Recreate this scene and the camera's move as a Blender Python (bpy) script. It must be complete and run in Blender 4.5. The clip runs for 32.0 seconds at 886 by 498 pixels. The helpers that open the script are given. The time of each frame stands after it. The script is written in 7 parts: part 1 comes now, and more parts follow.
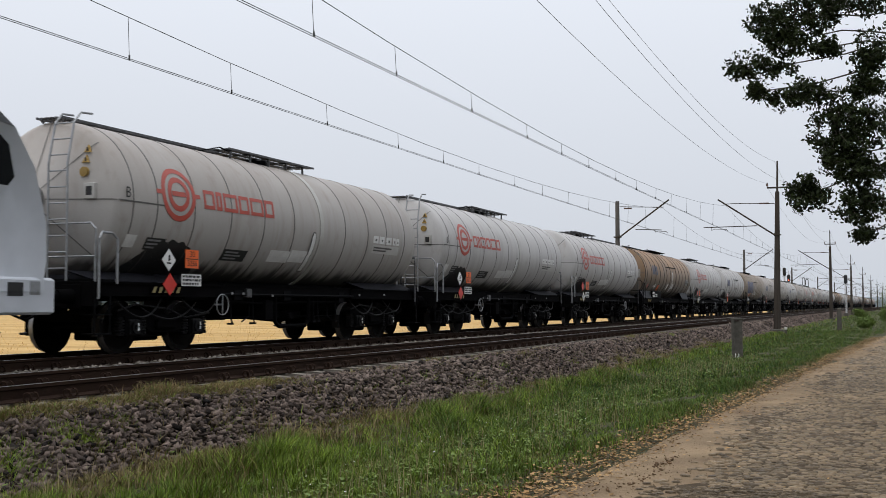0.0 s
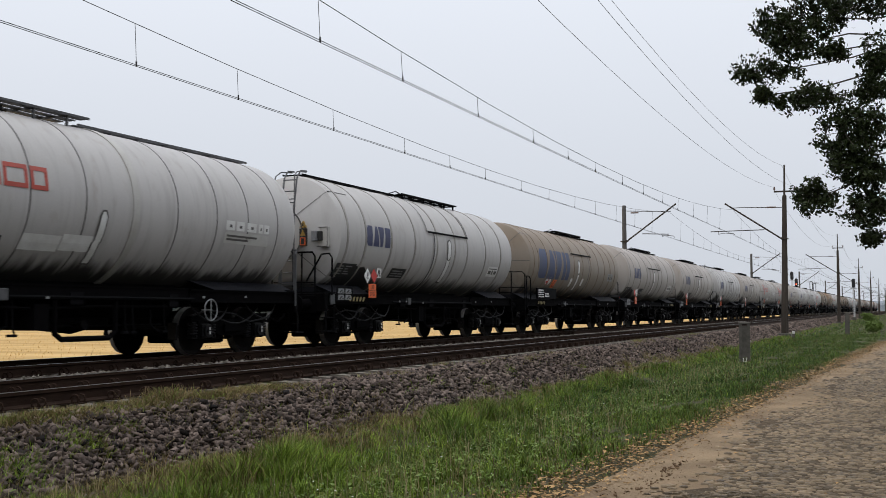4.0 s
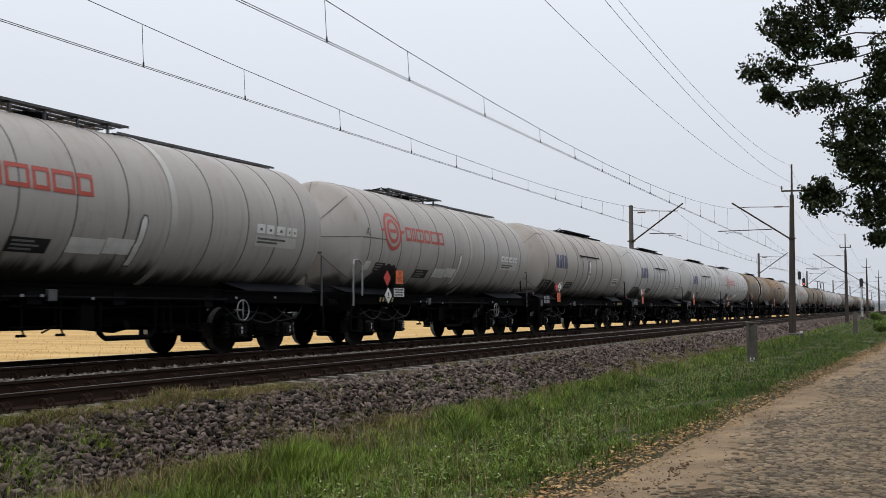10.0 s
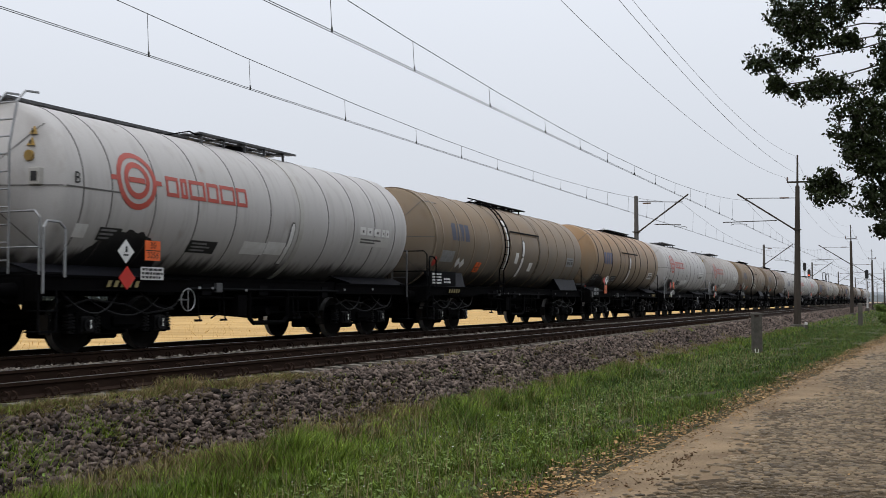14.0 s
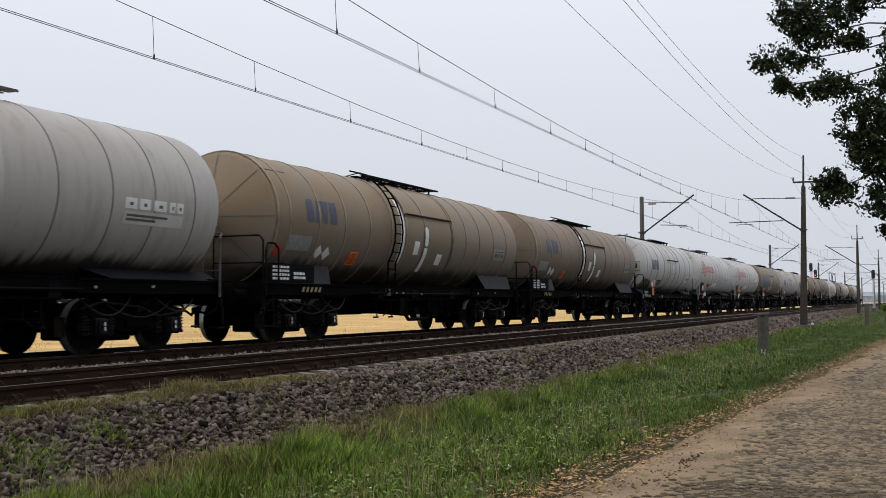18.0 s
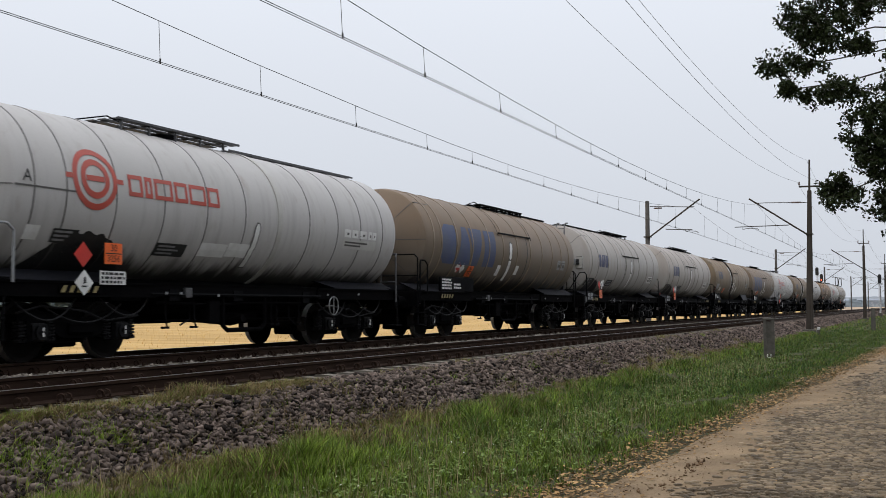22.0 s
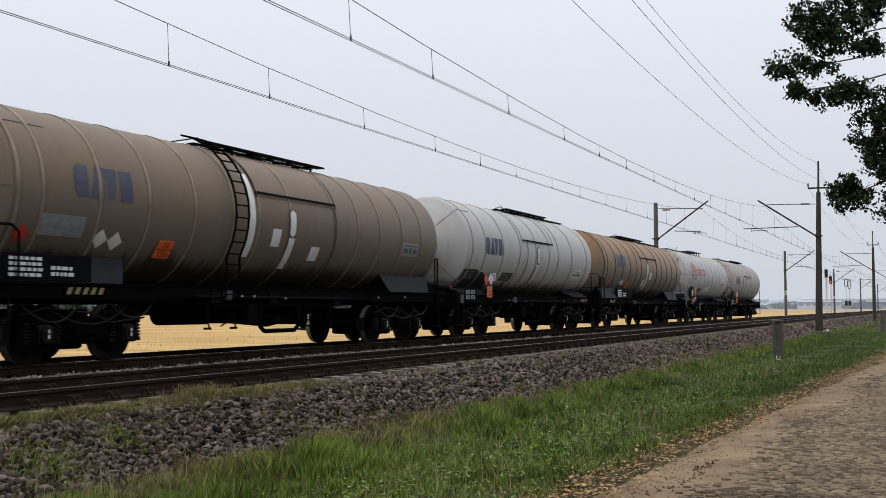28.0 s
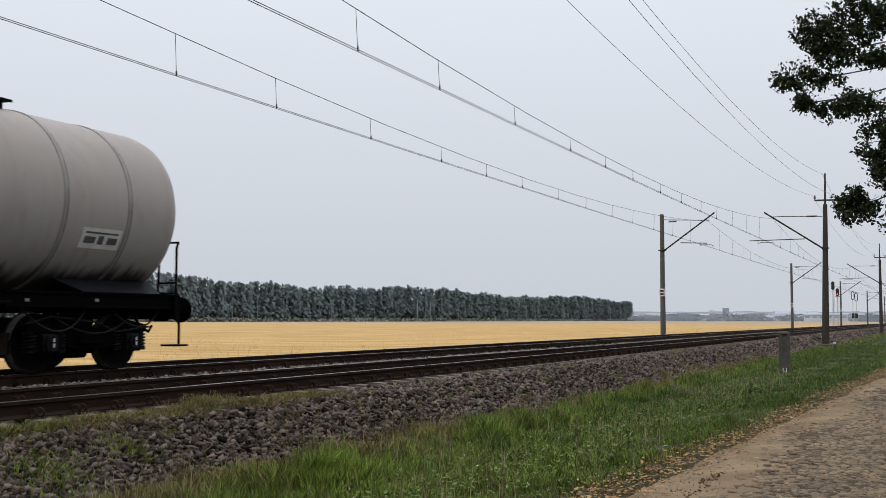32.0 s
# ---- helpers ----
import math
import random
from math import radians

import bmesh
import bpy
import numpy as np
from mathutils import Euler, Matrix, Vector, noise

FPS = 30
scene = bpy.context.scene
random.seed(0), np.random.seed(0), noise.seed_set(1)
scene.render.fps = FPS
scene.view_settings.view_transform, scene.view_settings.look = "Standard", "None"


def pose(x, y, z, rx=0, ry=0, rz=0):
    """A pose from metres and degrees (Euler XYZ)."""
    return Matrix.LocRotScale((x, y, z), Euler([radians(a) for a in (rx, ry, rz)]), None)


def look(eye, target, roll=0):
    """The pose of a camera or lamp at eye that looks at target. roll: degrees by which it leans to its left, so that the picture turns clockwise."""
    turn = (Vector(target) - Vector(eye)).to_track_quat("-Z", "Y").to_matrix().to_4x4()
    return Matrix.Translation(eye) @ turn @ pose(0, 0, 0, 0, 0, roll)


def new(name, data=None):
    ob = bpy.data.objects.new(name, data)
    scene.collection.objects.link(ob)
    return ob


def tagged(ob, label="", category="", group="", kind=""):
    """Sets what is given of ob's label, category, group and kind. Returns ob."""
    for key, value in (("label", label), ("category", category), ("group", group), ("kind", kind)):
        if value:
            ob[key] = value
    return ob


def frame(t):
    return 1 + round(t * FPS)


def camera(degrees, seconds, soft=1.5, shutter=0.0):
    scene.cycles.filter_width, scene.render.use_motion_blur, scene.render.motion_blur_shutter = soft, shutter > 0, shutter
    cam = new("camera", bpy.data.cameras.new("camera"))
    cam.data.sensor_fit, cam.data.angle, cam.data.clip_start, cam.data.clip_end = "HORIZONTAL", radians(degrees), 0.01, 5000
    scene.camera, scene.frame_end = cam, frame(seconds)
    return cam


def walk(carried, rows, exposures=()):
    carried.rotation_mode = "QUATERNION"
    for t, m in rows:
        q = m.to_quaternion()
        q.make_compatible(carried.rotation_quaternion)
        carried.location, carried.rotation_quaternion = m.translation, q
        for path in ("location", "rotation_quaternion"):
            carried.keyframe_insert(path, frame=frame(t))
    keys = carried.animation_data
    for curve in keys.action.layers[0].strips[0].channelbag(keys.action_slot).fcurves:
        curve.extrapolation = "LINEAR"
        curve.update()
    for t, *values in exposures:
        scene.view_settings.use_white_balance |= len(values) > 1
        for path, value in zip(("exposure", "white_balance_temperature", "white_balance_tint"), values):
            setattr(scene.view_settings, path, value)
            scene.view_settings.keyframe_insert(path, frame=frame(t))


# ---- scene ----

# ================= plan =================
# x across the line (trains at negative x), y along it away from the camera, z = 0 at the rail heads.
CURVE = 2.9e-5            # the line bends very gently towards +x
NEAR, FAR = -9.175, -13.167    # centre lines of the two tracks
POLE_Y, SPAN = 68.74, 66.03
ROAD_Z = -0.80


def bend(y):
    return CURVE * max(y, 0.0) ** 2


EYE = (0.0, 0.0, 0.834)
cam = camera(45.37, 32.0, soft=0.65, shutter=0.08)


def aim(yaw, pitch, roll):
    a, b = radians(yaw), radians(pitch)
    way = Vector((-math.sin(a) * math.cos(b), math.cos(a) * math.cos(b), math.sin(b)))
    return look(EYE, Vector(EYE) + way * 10, roll)


walk(cam, [(t, aim(a, b, c)) for t, a, b, c in (
    (0, 22.487, 3.069, -0.019), (0.5, 22.722, 3.227, -0.204), (1, 22.784, 3.183, -0.237), (1.5, 22.758, 3.209, -0.427),
    (2, 22.752, 3.254, -0.423), (2.5, 22.764, 3.307, -0.390), (3, 22.804, 3.355, -0.360), (3.5, 22.833, 3.336, -0.184),
    (5.5, 22.874, 3.332, -0.114), (6, 22.946, 3.342, -0.096), (6.5, 22.979, 3.393, -0.118), (7, 22.970, 3.410, -0.053),
    (7.5, 22.976, 3.377, -0.062), (8, 23.031, 3.372, -0.072), (8.5, 23.045, 3.394, 0.020), (9, 23.126, 3.408, -0.108),
    (9.5, 23.230, 3.365, -0.198), (10, 23.215, 3.331, -0.204), (10.5, 23.219, 3.348, -0.149), (11, 23.220, 3.335, -0.117),
    (11.5, 23.268, 3.368, -0.161), (12, 23.293, 3.419, -0.135), (12.5, 23.398, 3.398, -0.238), (13, 23.391, 3.313, -0.223),
    (13.5, 23.439, 3.053, -0.132), (14, 23.476, 2.811, -0.040), (14.5, 23.522, 2.724, -0.088), (16.5, 23.743, 2.577, -0.008),
    (17, 23.747, 2.627, -0.041), (17.5, 23.767, 2.744, -0.145), (18, 23.776, 2.885, -0.209), (18.5, 23.822, 2.895, -0.248),
    (19, 23.896, 2.922, -0.144), (19.5, 23.797, 3.248, 0.219), (20, 23.838, 3.239, 0.119), (20.5, 23.865, 3.186, 0.049),
    (21, 23.961, 3.185, -0.058), (21.5, 24.029, 3.152, -0.127), (22, 24.067, 3.110, -0.150), (22.5, 24.094, 3.100, -0.234),
    (23, 24.109, 3.043, -0.217), (23.5, 24.105, 3.008, -0.150), (24, 24.144, 3.047, -0.175), (24.5, 24.155, 3.083, -0.229),
    (25, 24.205, 3.090, -0.281), (25.5, 24.249, 3.106, -0.272), (27.5, 24.397, 3.250, -0.148), (28, 24.507, 3.215, -0.159),
    (28.5, 24.554, 3.250, -0.192), (29, 24.612, 3.315, -0.095), (29.5, 24.643, 3.500, -0.022), (30, 24.697, 3.647, -0.054),
    (30.5, 24.725, 3.768, 0.005), (31, 24.770, 3.788, 0.044), (31.5, 24.779, 3.783, 0.049), (32, 24.826, 3.790, 0.117))],
    exposures=((0, 0.0), (28, 0.0), (30, -0.06), (32, -0.08)))

# ================= light: a bright overcast day =================
SUN_UP, SUN_TURN = 68, 200
world = bpy.data.worlds.new("overcast_sky")
scene.world = world
world.use_nodes = True
wn, wl = world.node_tree.nodes, world.node_tree.links
sky = wn.new("ShaderNodeTexSky")
sky.sky_type, sky.sun_disc = "NISHITA", False
sky.sun_elevation, sky.sun_rotation = radians(SUN_UP), radians(SUN_TURN)
sky.air_density, sky.dust_density, sky.ozone_density = 1.0, 4.0, 1.0
pale = wn.new("ShaderNodeHueSaturation")
pale.inputs["Saturation"].default_value = 0.12
# the cloud deck: dimmer and warmer at the horizon, brightest overhead
where, part_z, lift, deck, cloud = (wn.new("ShaderNode" + k) for k in ("TexCoord", "SeparateXYZ", "MapRange", "Mix", "Mix"))
deck.data_type = cloud.data_type = "RGBA"
lift.inputs[1].default_value, lift.inputs[2].default_value = 0.0, 1.0
deck.inputs[6].default_value, deck.inputs[7].default_value = (6.55, 6.95, 7.65, 1), (17.4, 18.2, 20.0, 1)
cloud.inputs[0].default_value = 0.92
wl.new(where.outputs["Generated"], part_z.inputs[0])
wl.new(part_z.outputs[2], lift.inputs[0])
swell = wn.new("ShaderNodeMath")
swell.operation, swell.inputs[1].default_value = "POWER", 1.4
wl.new(lift.outputs[0], swell.inputs[0])
wl.new(swell.outputs[0], deck.inputs[0])
wl.new(sky.outputs[0], pale.inputs["Color"])
wl.new(pale.outputs[0], cloud.inputs[6])
wl.new(deck.outputs[2], cloud.inputs[7])
wl.new(cloud.outputs[2], wn["Background"].inputs[0])
wn["Background"].inputs[1].default_value = 0.1

sun = new("sun", bpy.data.lights.new("sun", "SUN"))
sun.data.energy, sun.data.angle, sun.data.color = 0.85, radians(40), (1.0, 0.97, 0.93)
sun.matrix_world = look((0, 0, 0), (math.sin(radians(SUN_TURN)) * -1, math.cos(radians(SUN_TURN)) * -1, -math.tan(radians(SUN_UP))))


# ================= materials =================
def material(name, colour, rough=0.7, metal=0.0, colour2=None, scale=6.0, bump=0.0, bump_scale=40.0, spread=0.5,
             stretch=(1, 1, 1), island=0.0, objrand=0.0, fine=0.15, spec=0.5):
    """A surface with two scales of variation and fine relief; sizes in metres."""
    m = bpy.data.materials.new(name)
    m.use_nodes = True
    n, l = m.node_tree.nodes, m.node_tree.links
    b = n["Principled BSDF"]
    b.inputs["Roughness"].default_value, b.inputs["Metallic"].default_value = rough, metal
    b.inputs["Specular IOR Level"].default_value = spec
    co = n.new("ShaderNodeTexCoord")
    mp = n.new("ShaderNodeMapping")
    mp.inputs["Scale"].default_value = stretch
    l.new(co.outputs["Object"], mp.inputs[0])
    big, small = n.new("ShaderNodeTexNoise"), n.new("ShaderNodeTexNoise")
    big.inputs["Scale"].default_value, big.inputs["Detail"].default_value = scale, 5
    small.inputs["Scale"].default_value, small.inputs["Detail"].default_value = bump_scale, 4
    l.new(mp.outputs[0], big.inputs["Vector"])
    l.new(mp.outputs[0], small.inputs["Vector"])
    mix = n.new("ShaderNodeMix")
    mix.data_type = "RGBA"
    c2 = colour2 or tuple(c * 0.6 for c in colour)
    mix.inputs[6].default_value, mix.inputs[7].default_value = (*colour, 1), (*c2, 1)
    ramp = n.new("ShaderNodeMapRange")
    ramp.inputs[1].default_value, ramp.inputs[2].default_value = 0.5 - spread / 2, 0.5 + spread / 2
    l.new(big.outputs[0], ramp.inputs[0])
    l.new(ramp.outputs[0], mix.inputs[0])
    out = mix.outputs[2]

    def vary(out, source, amount):
        v = n.new("ShaderNodeMapRange")
        v.inputs[3].default_value, v.inputs[4].default_value = 1 - amount, 1 + amount
        l.new(source, v.inputs[0])
        h = n.new("ShaderNodeHueSaturation")
        l.new(v.outputs[0], h.inputs["Value"])
        l.new(out, h.inputs["Color"])
        return h.outputs[0]
    out = vary(out, small.outputs[0], fine)
    if island:
        g = n.new("ShaderNodeNewGeometry")
        out = vary(out, g.outputs["Random Per Island"], island)
    if objrand:
        g = n.new("ShaderNodeObjectInfo")
        out = vary(out, g.outputs["Random"], objrand)
    l.new(out, b.inputs["Base Color"])
    if bump:
        bp = n.new("ShaderNodeBump")
        bp.inputs["Strength"].default_value, bp.inputs["Distance"].default_value = bump, 0.02
        l.new(small.outputs[0], bp.inputs["Height"])
        l.new(bp.outputs[0], b.inputs["Normal"])
    return m


def tank_material(name, paint, dirt, rust, cover, low, streak=0.35, rough=0.5, oily=0.0):
    """Painted tank cladding: road film (cover 0 to 1) washed down in streaks, a film of dirt that starts at height low over the tank's axis."""
    m = bpy.data.materials.new(name)
    m.use_nodes = True
    n, l = m.node_tree.nodes, m.node_tree.links
    b = n["Principled BSDF"]
    b.inputs["Roughness"].default_value = rough
    b.inputs["Specular IOR Level"].default_value = 0.35
    co, sep = n.new("ShaderNodeTexCoord"), n.new("ShaderNodeSeparateXYZ")
    l.new(co.outputs["Object"], sep.inputs[0])
    rnd = n.new("ShaderNodeObjectInfo")
    shift = n.new("ShaderNodeVectorMath")
    shift.operation = "MULTIPLY_ADD"
    shift.inputs[1].default_value = (1, 1, 1)
    l.new(co.outputs["Object"], shift.inputs[0])
    off = n.new("ShaderNodeMath")
    off.operation, off.inputs[1].default_value = "MULTIPLY", 40
    l.new(rnd.outputs["Random"], off.inputs[0])
    l.new(off.outputs[0], shift.inputs[2])

    def noise_of(scale, stretch, detail=5):
        mp, t = n.new("ShaderNodeMapping"), n.new("ShaderNodeTexNoise")
        mp.inputs["Scale"].default_value = stretch
        t.inputs["Scale"].default_value, t.inputs["Detail"].default_value = scale, detail
        l.new(shift.outputs[0], mp.inputs[0])
        l.new(mp.outputs[0], t.inputs["Vector"])
        return t.outputs[0]

    def ranged(src, a, c, lo=0.0, hi=1.0):
        r = n.new("ShaderNodeMapRange")
        r.inputs[1].default_value, r.inputs[2].default_value, r.inputs[3].default_value, r.inputs[4].default_value = a, c, lo, hi
        l.new(src, r.inputs[0])
        return r.outputs[0]

    def maths(op, a, c):
        k = n.new("ShaderNodeMath")
        k.operation = op
        for i, v in enumerate((a, c)):
            if isinstance(v, float):
                k.inputs[i].default_value = v
            else:
                l.new(v, k.inputs[i])
        return k.outputs[0]

    def mixed(f, a, c):
        k = n.new("ShaderNodeMix")
        k.data_type = "RGBA"
        l.new(f, k.inputs[0])
        for i, v in ((6, a), (7, c)):
            if isinstance(v, tuple):
                k.inputs[i].default_value = (*v, 1)
            else:
                l.new(v, k.inputs[i])
        return k.outputs[2]
    clouds, streaks, grain = noise_of(0.8, (1, 1, 1)), noise_of(2.2, (1, 2.5, 0.22)), noise_of(60, (1, 1, 1), 3)
    height = ranged(sep.outputs[2], low - 0.5, low + 0.9)
    film = maths("MULTIPLY", height, ranged(clouds, 0.25, 0.6, 0.45, 1.0))
    film = maths("MULTIPLY", film, cover)
    c = mixed(film, paint, dirt)
    c = mixed(maths("MULTIPLY", ranged(streaks, 0.5, 0.75), streak), c, dirt)
    spots = noise_of(3.5, (1, 1, 0.5), 8)
    c = mixed(maths("MULTIPLY", ranged(spots, 0.60, 0.76), 0.3), c, rust)
    runs = maths("ADD", maths("MULTIPLY", noise_of(2.6, (0.3, 2.4, 0.35), 6), 0.6), maths("MULTIPLY", clouds, 0.45))
    soot = ranged(maths("SUBTRACT", runs, sep.outputs[2]), 1.47 - oily, 1.68 - oily, 0.0, 0.92)      # ragged oily soot on the belly
    c = mixed(soot, c, (0.022, 0.019, 0.017))
    h = n.new("ShaderNodeHueSaturation")
    l.new(ranged(grain, 0, 1, 0.9, 1.1), h.inputs["Value"])
    l.new(c, h.inputs["Color"])
    l.new(h.outputs[0], b.inputs["Base Color"])
    bp = n.new("ShaderNodeBump")
    bp.inputs["Strength"].default_value, bp.inputs["Distance"].default_value = 0.25, 0.03
    l.new(noise_of(1.6, (1, 1, 1), 3), bp.inputs["Height"])
    l.new(bp.outputs[0], b.inputs["Normal"])
    return m


M_WHITE = tank_material("tank_light_grey", (0.430, 0.415, 0.398), (0.278, 0.258, 0.240), (0.194, 0.132, 0.079), 0.38, 0.4, 0.5)
M_GREY = tank_material("tank_dusty_grey", (0.370, 0.350, 0.325), (0.240, 0.200, 0.165), (0.16, 0.105, 0.066), 0.6, 0.1, 0.5)
M_BEIGE = tank_material("tank_beige_film", (0.382, 0.354, 0.322), (0.265, 0.220, 0.184), (0.19, 0.125, 0.075), 0.65, -0.2)
M_TAUPE = tank_material("tank_taupe_film", (0.225, 0.195, 0.160), (0.178, 0.128, 0.082), (0.115, 0.070, 0.038), 0.8, -0.1, 0.45, oily=0.06)
M_BROWN = tank_material("tank_brown_film", (0.150, 0.130, 0.105), (0.186, 0.122, 0.062), (0.11, 0.06, 0.028), 0.97, -0.3, oily=0.12)
M_OCHRE = tank_material("tank_ochre_film", (0.207, 0.163, 0.114), (0.264, 0.148, 0.060), (0.123, 0.066, 0.028), 0.95, -0.1, 0.5)
M_UMBER = tank_material("tank_umber_film", (0.135, 0.113, 0.089), (0.165, 0.109, 0.064), (0.10, 0.058, 0.030), 0.93, -0.27, oily=0.12)
M_RUST = tank_material("tank_rust_film", (0.150, 0.132, 0.112), (0.265, 0.145, 0.058), (0.12, 0.05, 0.018), 0.97, -0.15, 0.5, oily=0.1)
# Bases far below real steel: the shade under the wagons is put in.
M_BLACK = material("shade_black_steel", (0.0020, 0.0020, 0.0024), 0.9, 0, (0.0036, 0.0033, 0.0034), 5, 0.3, 50, spec=0.03)
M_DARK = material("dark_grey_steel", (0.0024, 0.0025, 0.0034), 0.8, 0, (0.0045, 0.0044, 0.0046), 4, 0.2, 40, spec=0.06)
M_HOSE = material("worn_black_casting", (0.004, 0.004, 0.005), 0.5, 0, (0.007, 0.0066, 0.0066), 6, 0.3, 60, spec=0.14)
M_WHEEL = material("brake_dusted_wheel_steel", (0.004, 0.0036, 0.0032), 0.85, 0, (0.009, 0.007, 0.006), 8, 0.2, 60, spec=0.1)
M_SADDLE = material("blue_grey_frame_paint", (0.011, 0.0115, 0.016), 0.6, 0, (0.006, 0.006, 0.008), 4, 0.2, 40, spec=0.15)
M_TYRE = material("bright_wheel_rim", (0.42, 0.41, 0.40), 0.4, 0.7, (0.25, 0.24, 0.23), 8)
M_GALVD = material("dull_galvanised_grating", (0.10, 0.10, 0.105), 0.55, 0.3, (0.05, 0.05, 0.052), 9, 0.1, 60)
M_TARE = material("dulled_white_lettering", (0.52, 0.51, 0.48), 0.5, 0, (0.42, 0.41, 0.38), 5)
M_GALV = material("galvanised_steel", (0.30, 0.31, 0.32), 0.5, 0.4, (0.2, 0.2, 0.2), 9, 0.1, 60)
M_SEAM = material("cladding_band", (0.30, 0.285, 0.26), 0.55, 0.0, (0.20, 0.18, 0.155), 4, 0.1, 40)
M_JOINT = material("dark_band_joint", (0.045, 0.038, 0.032), 0.7, 0, (0.025, 0.02, 0.018), 4)
M_BANDB = material("dirty_cladding_band", (0.27, 0.21, 0.15), 0.6, 0.1, (0.15, 0.112, 0.072), 4, 0.1, 40)
M_BANDK = material("rusty_dark_band", (0.055, 0.034, 0.022), 0.6, 0.1, (0.035, 0.022, 0.015), 4, 0.1, 40)
M_PALE = material("pale_cladding_band", (0.44, 0.43, 0.40), 0.5, 0, (0.33, 0.31, 0.28), 3)
# Darker than the road sand: gap shade is put into the colour.
M_JOINT_SAND = material("shade_dark_sand_joint", (0.048, 0.035, 0.022), 0.95, 0, (0.10, 0.073, 0.045), 2.5, 0.8, 40, spec=0.1)
M_CLOD = material("damp_brown_soil", (0.13, 0.082, 0.048), 0.95, 0, (0.19, 0.125, 0.074), 6, 0.8, 40, island=0.3, spec=0.1)
M_SEAMD = material("dark_seam", (0.10, 0.095, 0.09), 0.6, 0, (0.06, 0.055, 0.05), 4)
M_RED = material("red_paint", (0.42, 0.058, 0.034), 0.5, 0, (0.33, 0.055, 0.036), 3)
M_BLUE = material("navy_paint", (0.022, 0.028, 0.09), 0.5, 0, (0.035, 0.04, 0.09), 3)
M_FADED = material("faded_blue_paint", (0.028, 0.036, 0.075), 0.6, 0, (0.06, 0.065, 0.085), 2)
M_BIGBLUE = material("worn_blue_paint", (0.035, 0.055, 0.14), 0.6, 0, (0.065, 0.075, 0.11), 2)
M_ORANGE = material("orange_plate", (0.80, 0.13, 0.02), 0.45, 0, (0.7, 0.12, 0.02), 4)
M_HAZ = material("red_hazard_plate", (0.55, 0.03, 0.02), 0.45, 0, (0.42, 0.03, 0.02), 4)
M_LABEL = material("white_plate", (0.72, 0.72, 0.70), 0.5, 0, (0.56, 0.55, 0.52), 5)
M_INK = material("black_ink", (0.012, 0.012, 0.012), 0.6)
M_AMBER = material("yellow_sign", (0.36, 0.22, 0.04), 0.5)
M_STRIPE = material("yellow_stripe_paint", (0.27, 0.215, 0.08), 0.6, 0, (0.16, 0.125, 0.05), 9)
M_LOCO = material("silver_grey_lacquer", (0.55, 0.57, 0.60), 0.3, 0.1, (0.48, 0.5, 0.53), 0.8, 0.05, 2)
M_GLASSD = material("dark_tinted_glass", (0.01, 0.011, 0.012), 0.06, 0, (0.012, 0.012, 0.013), 2)

M_RAIL = material("rusty_rail_side", (0.020, 0.0115, 0.008), 0.9, 0, (0.036, 0.021, 0.014), 3, 0.3, 40, stretch=(1, 0.3, 1), spec=0.1)
M_RAILTOP = material("polished_rail_head", (0.22, 0.205, 0.19), 0.38, 1.0, (0.13, 0.115, 0.10), 2, 0, 20, stretch=(1, 0.1, 1))
M_SLEEPER = material("concrete_sleeper", (0.18, 0.162, 0.135), 0.9, 0, (0.10, 0.085, 0.07), 5, 0.5, 60, objrand=0.15, spec=0.15)
M_STONE = material("ballast_stone", (0.073, 0.054, 0.045), 0.85, 0, (0.128, 0.099, 0.082), 0.35, 0.5, 90, island=0.95, spec=0.12)
M_STONEP = material("pale_ballast_stone", (0.115, 0.10, 0.085), 0.9, 0, (0.20, 0.178, 0.15), 1.2, 0.5, 90, island=0.7, spec=0.1)
# Shade in the gaps between stones is put into this near-black colour.
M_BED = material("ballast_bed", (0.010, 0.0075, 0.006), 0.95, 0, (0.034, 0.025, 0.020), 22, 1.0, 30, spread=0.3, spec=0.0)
M_SOIL = material("verge_soil", (0.035, 0.04, 0.014), 0.95, 0, (0.06, 0.048, 0.027), 1.2, 0.8, 25, spec=0.15)
M_STUBBLE = material("wheat_stubble", (0.52, 0.345, 0.140), 0.9, 0, (0.36, 0.225, 0.082), 0.35, 0.6, 6, spread=0.3, stretch=(0.4, 1.6, 1), fine=0.3, spec=0.1)
# Pale soil of the far field, with distance haze put into its colour.
M_FARFIELD = material("pale_soil_field_hazed", (0.40, 0.305, 0.215), 0.95, 0, (0.31, 0.23, 0.16), 0.05, 0, 1, stretch=(0.3, 1.6, 1), spec=0.05)
M_STRAW = material("straw", (0.60, 0.38, 0.135), 0.8, 0, (0.48, 0.29, 0.09), 0.6, 0, 20, island=0.3, spec=0.1)
M_SAND = material("sandy_road", (0.27, 0.195, 0.118), 0.95, 0, (0.145, 0.10, 0.06), 1.1, 1.0, 30, spread=0.4, fine=0.25, spec=0.15)
M_COBBLE = material("worn_fieldstone", (0.172, 0.126, 0.076), 0.6, 0, (0.080, 0.060, 0.037), 1.2, 0.5, 50, island=0.5, objrand=0.4, spec=0.3)
M_GRASS = material("green_grass", (0.068, 0.116, 0.013), 0.6, 0, (0.208, 0.285, 0.036), 1.3, 0, 20, island=0.6, spread=0.35, spec=0.15)
M_DEEP = material("deep_green_grass", (0.030, 0.066, 0.014), 0.6, 0, (0.075, 0.128, 0.028), 1.1, 0, 20, island=0.5, spread=0.4, spec=0.15)
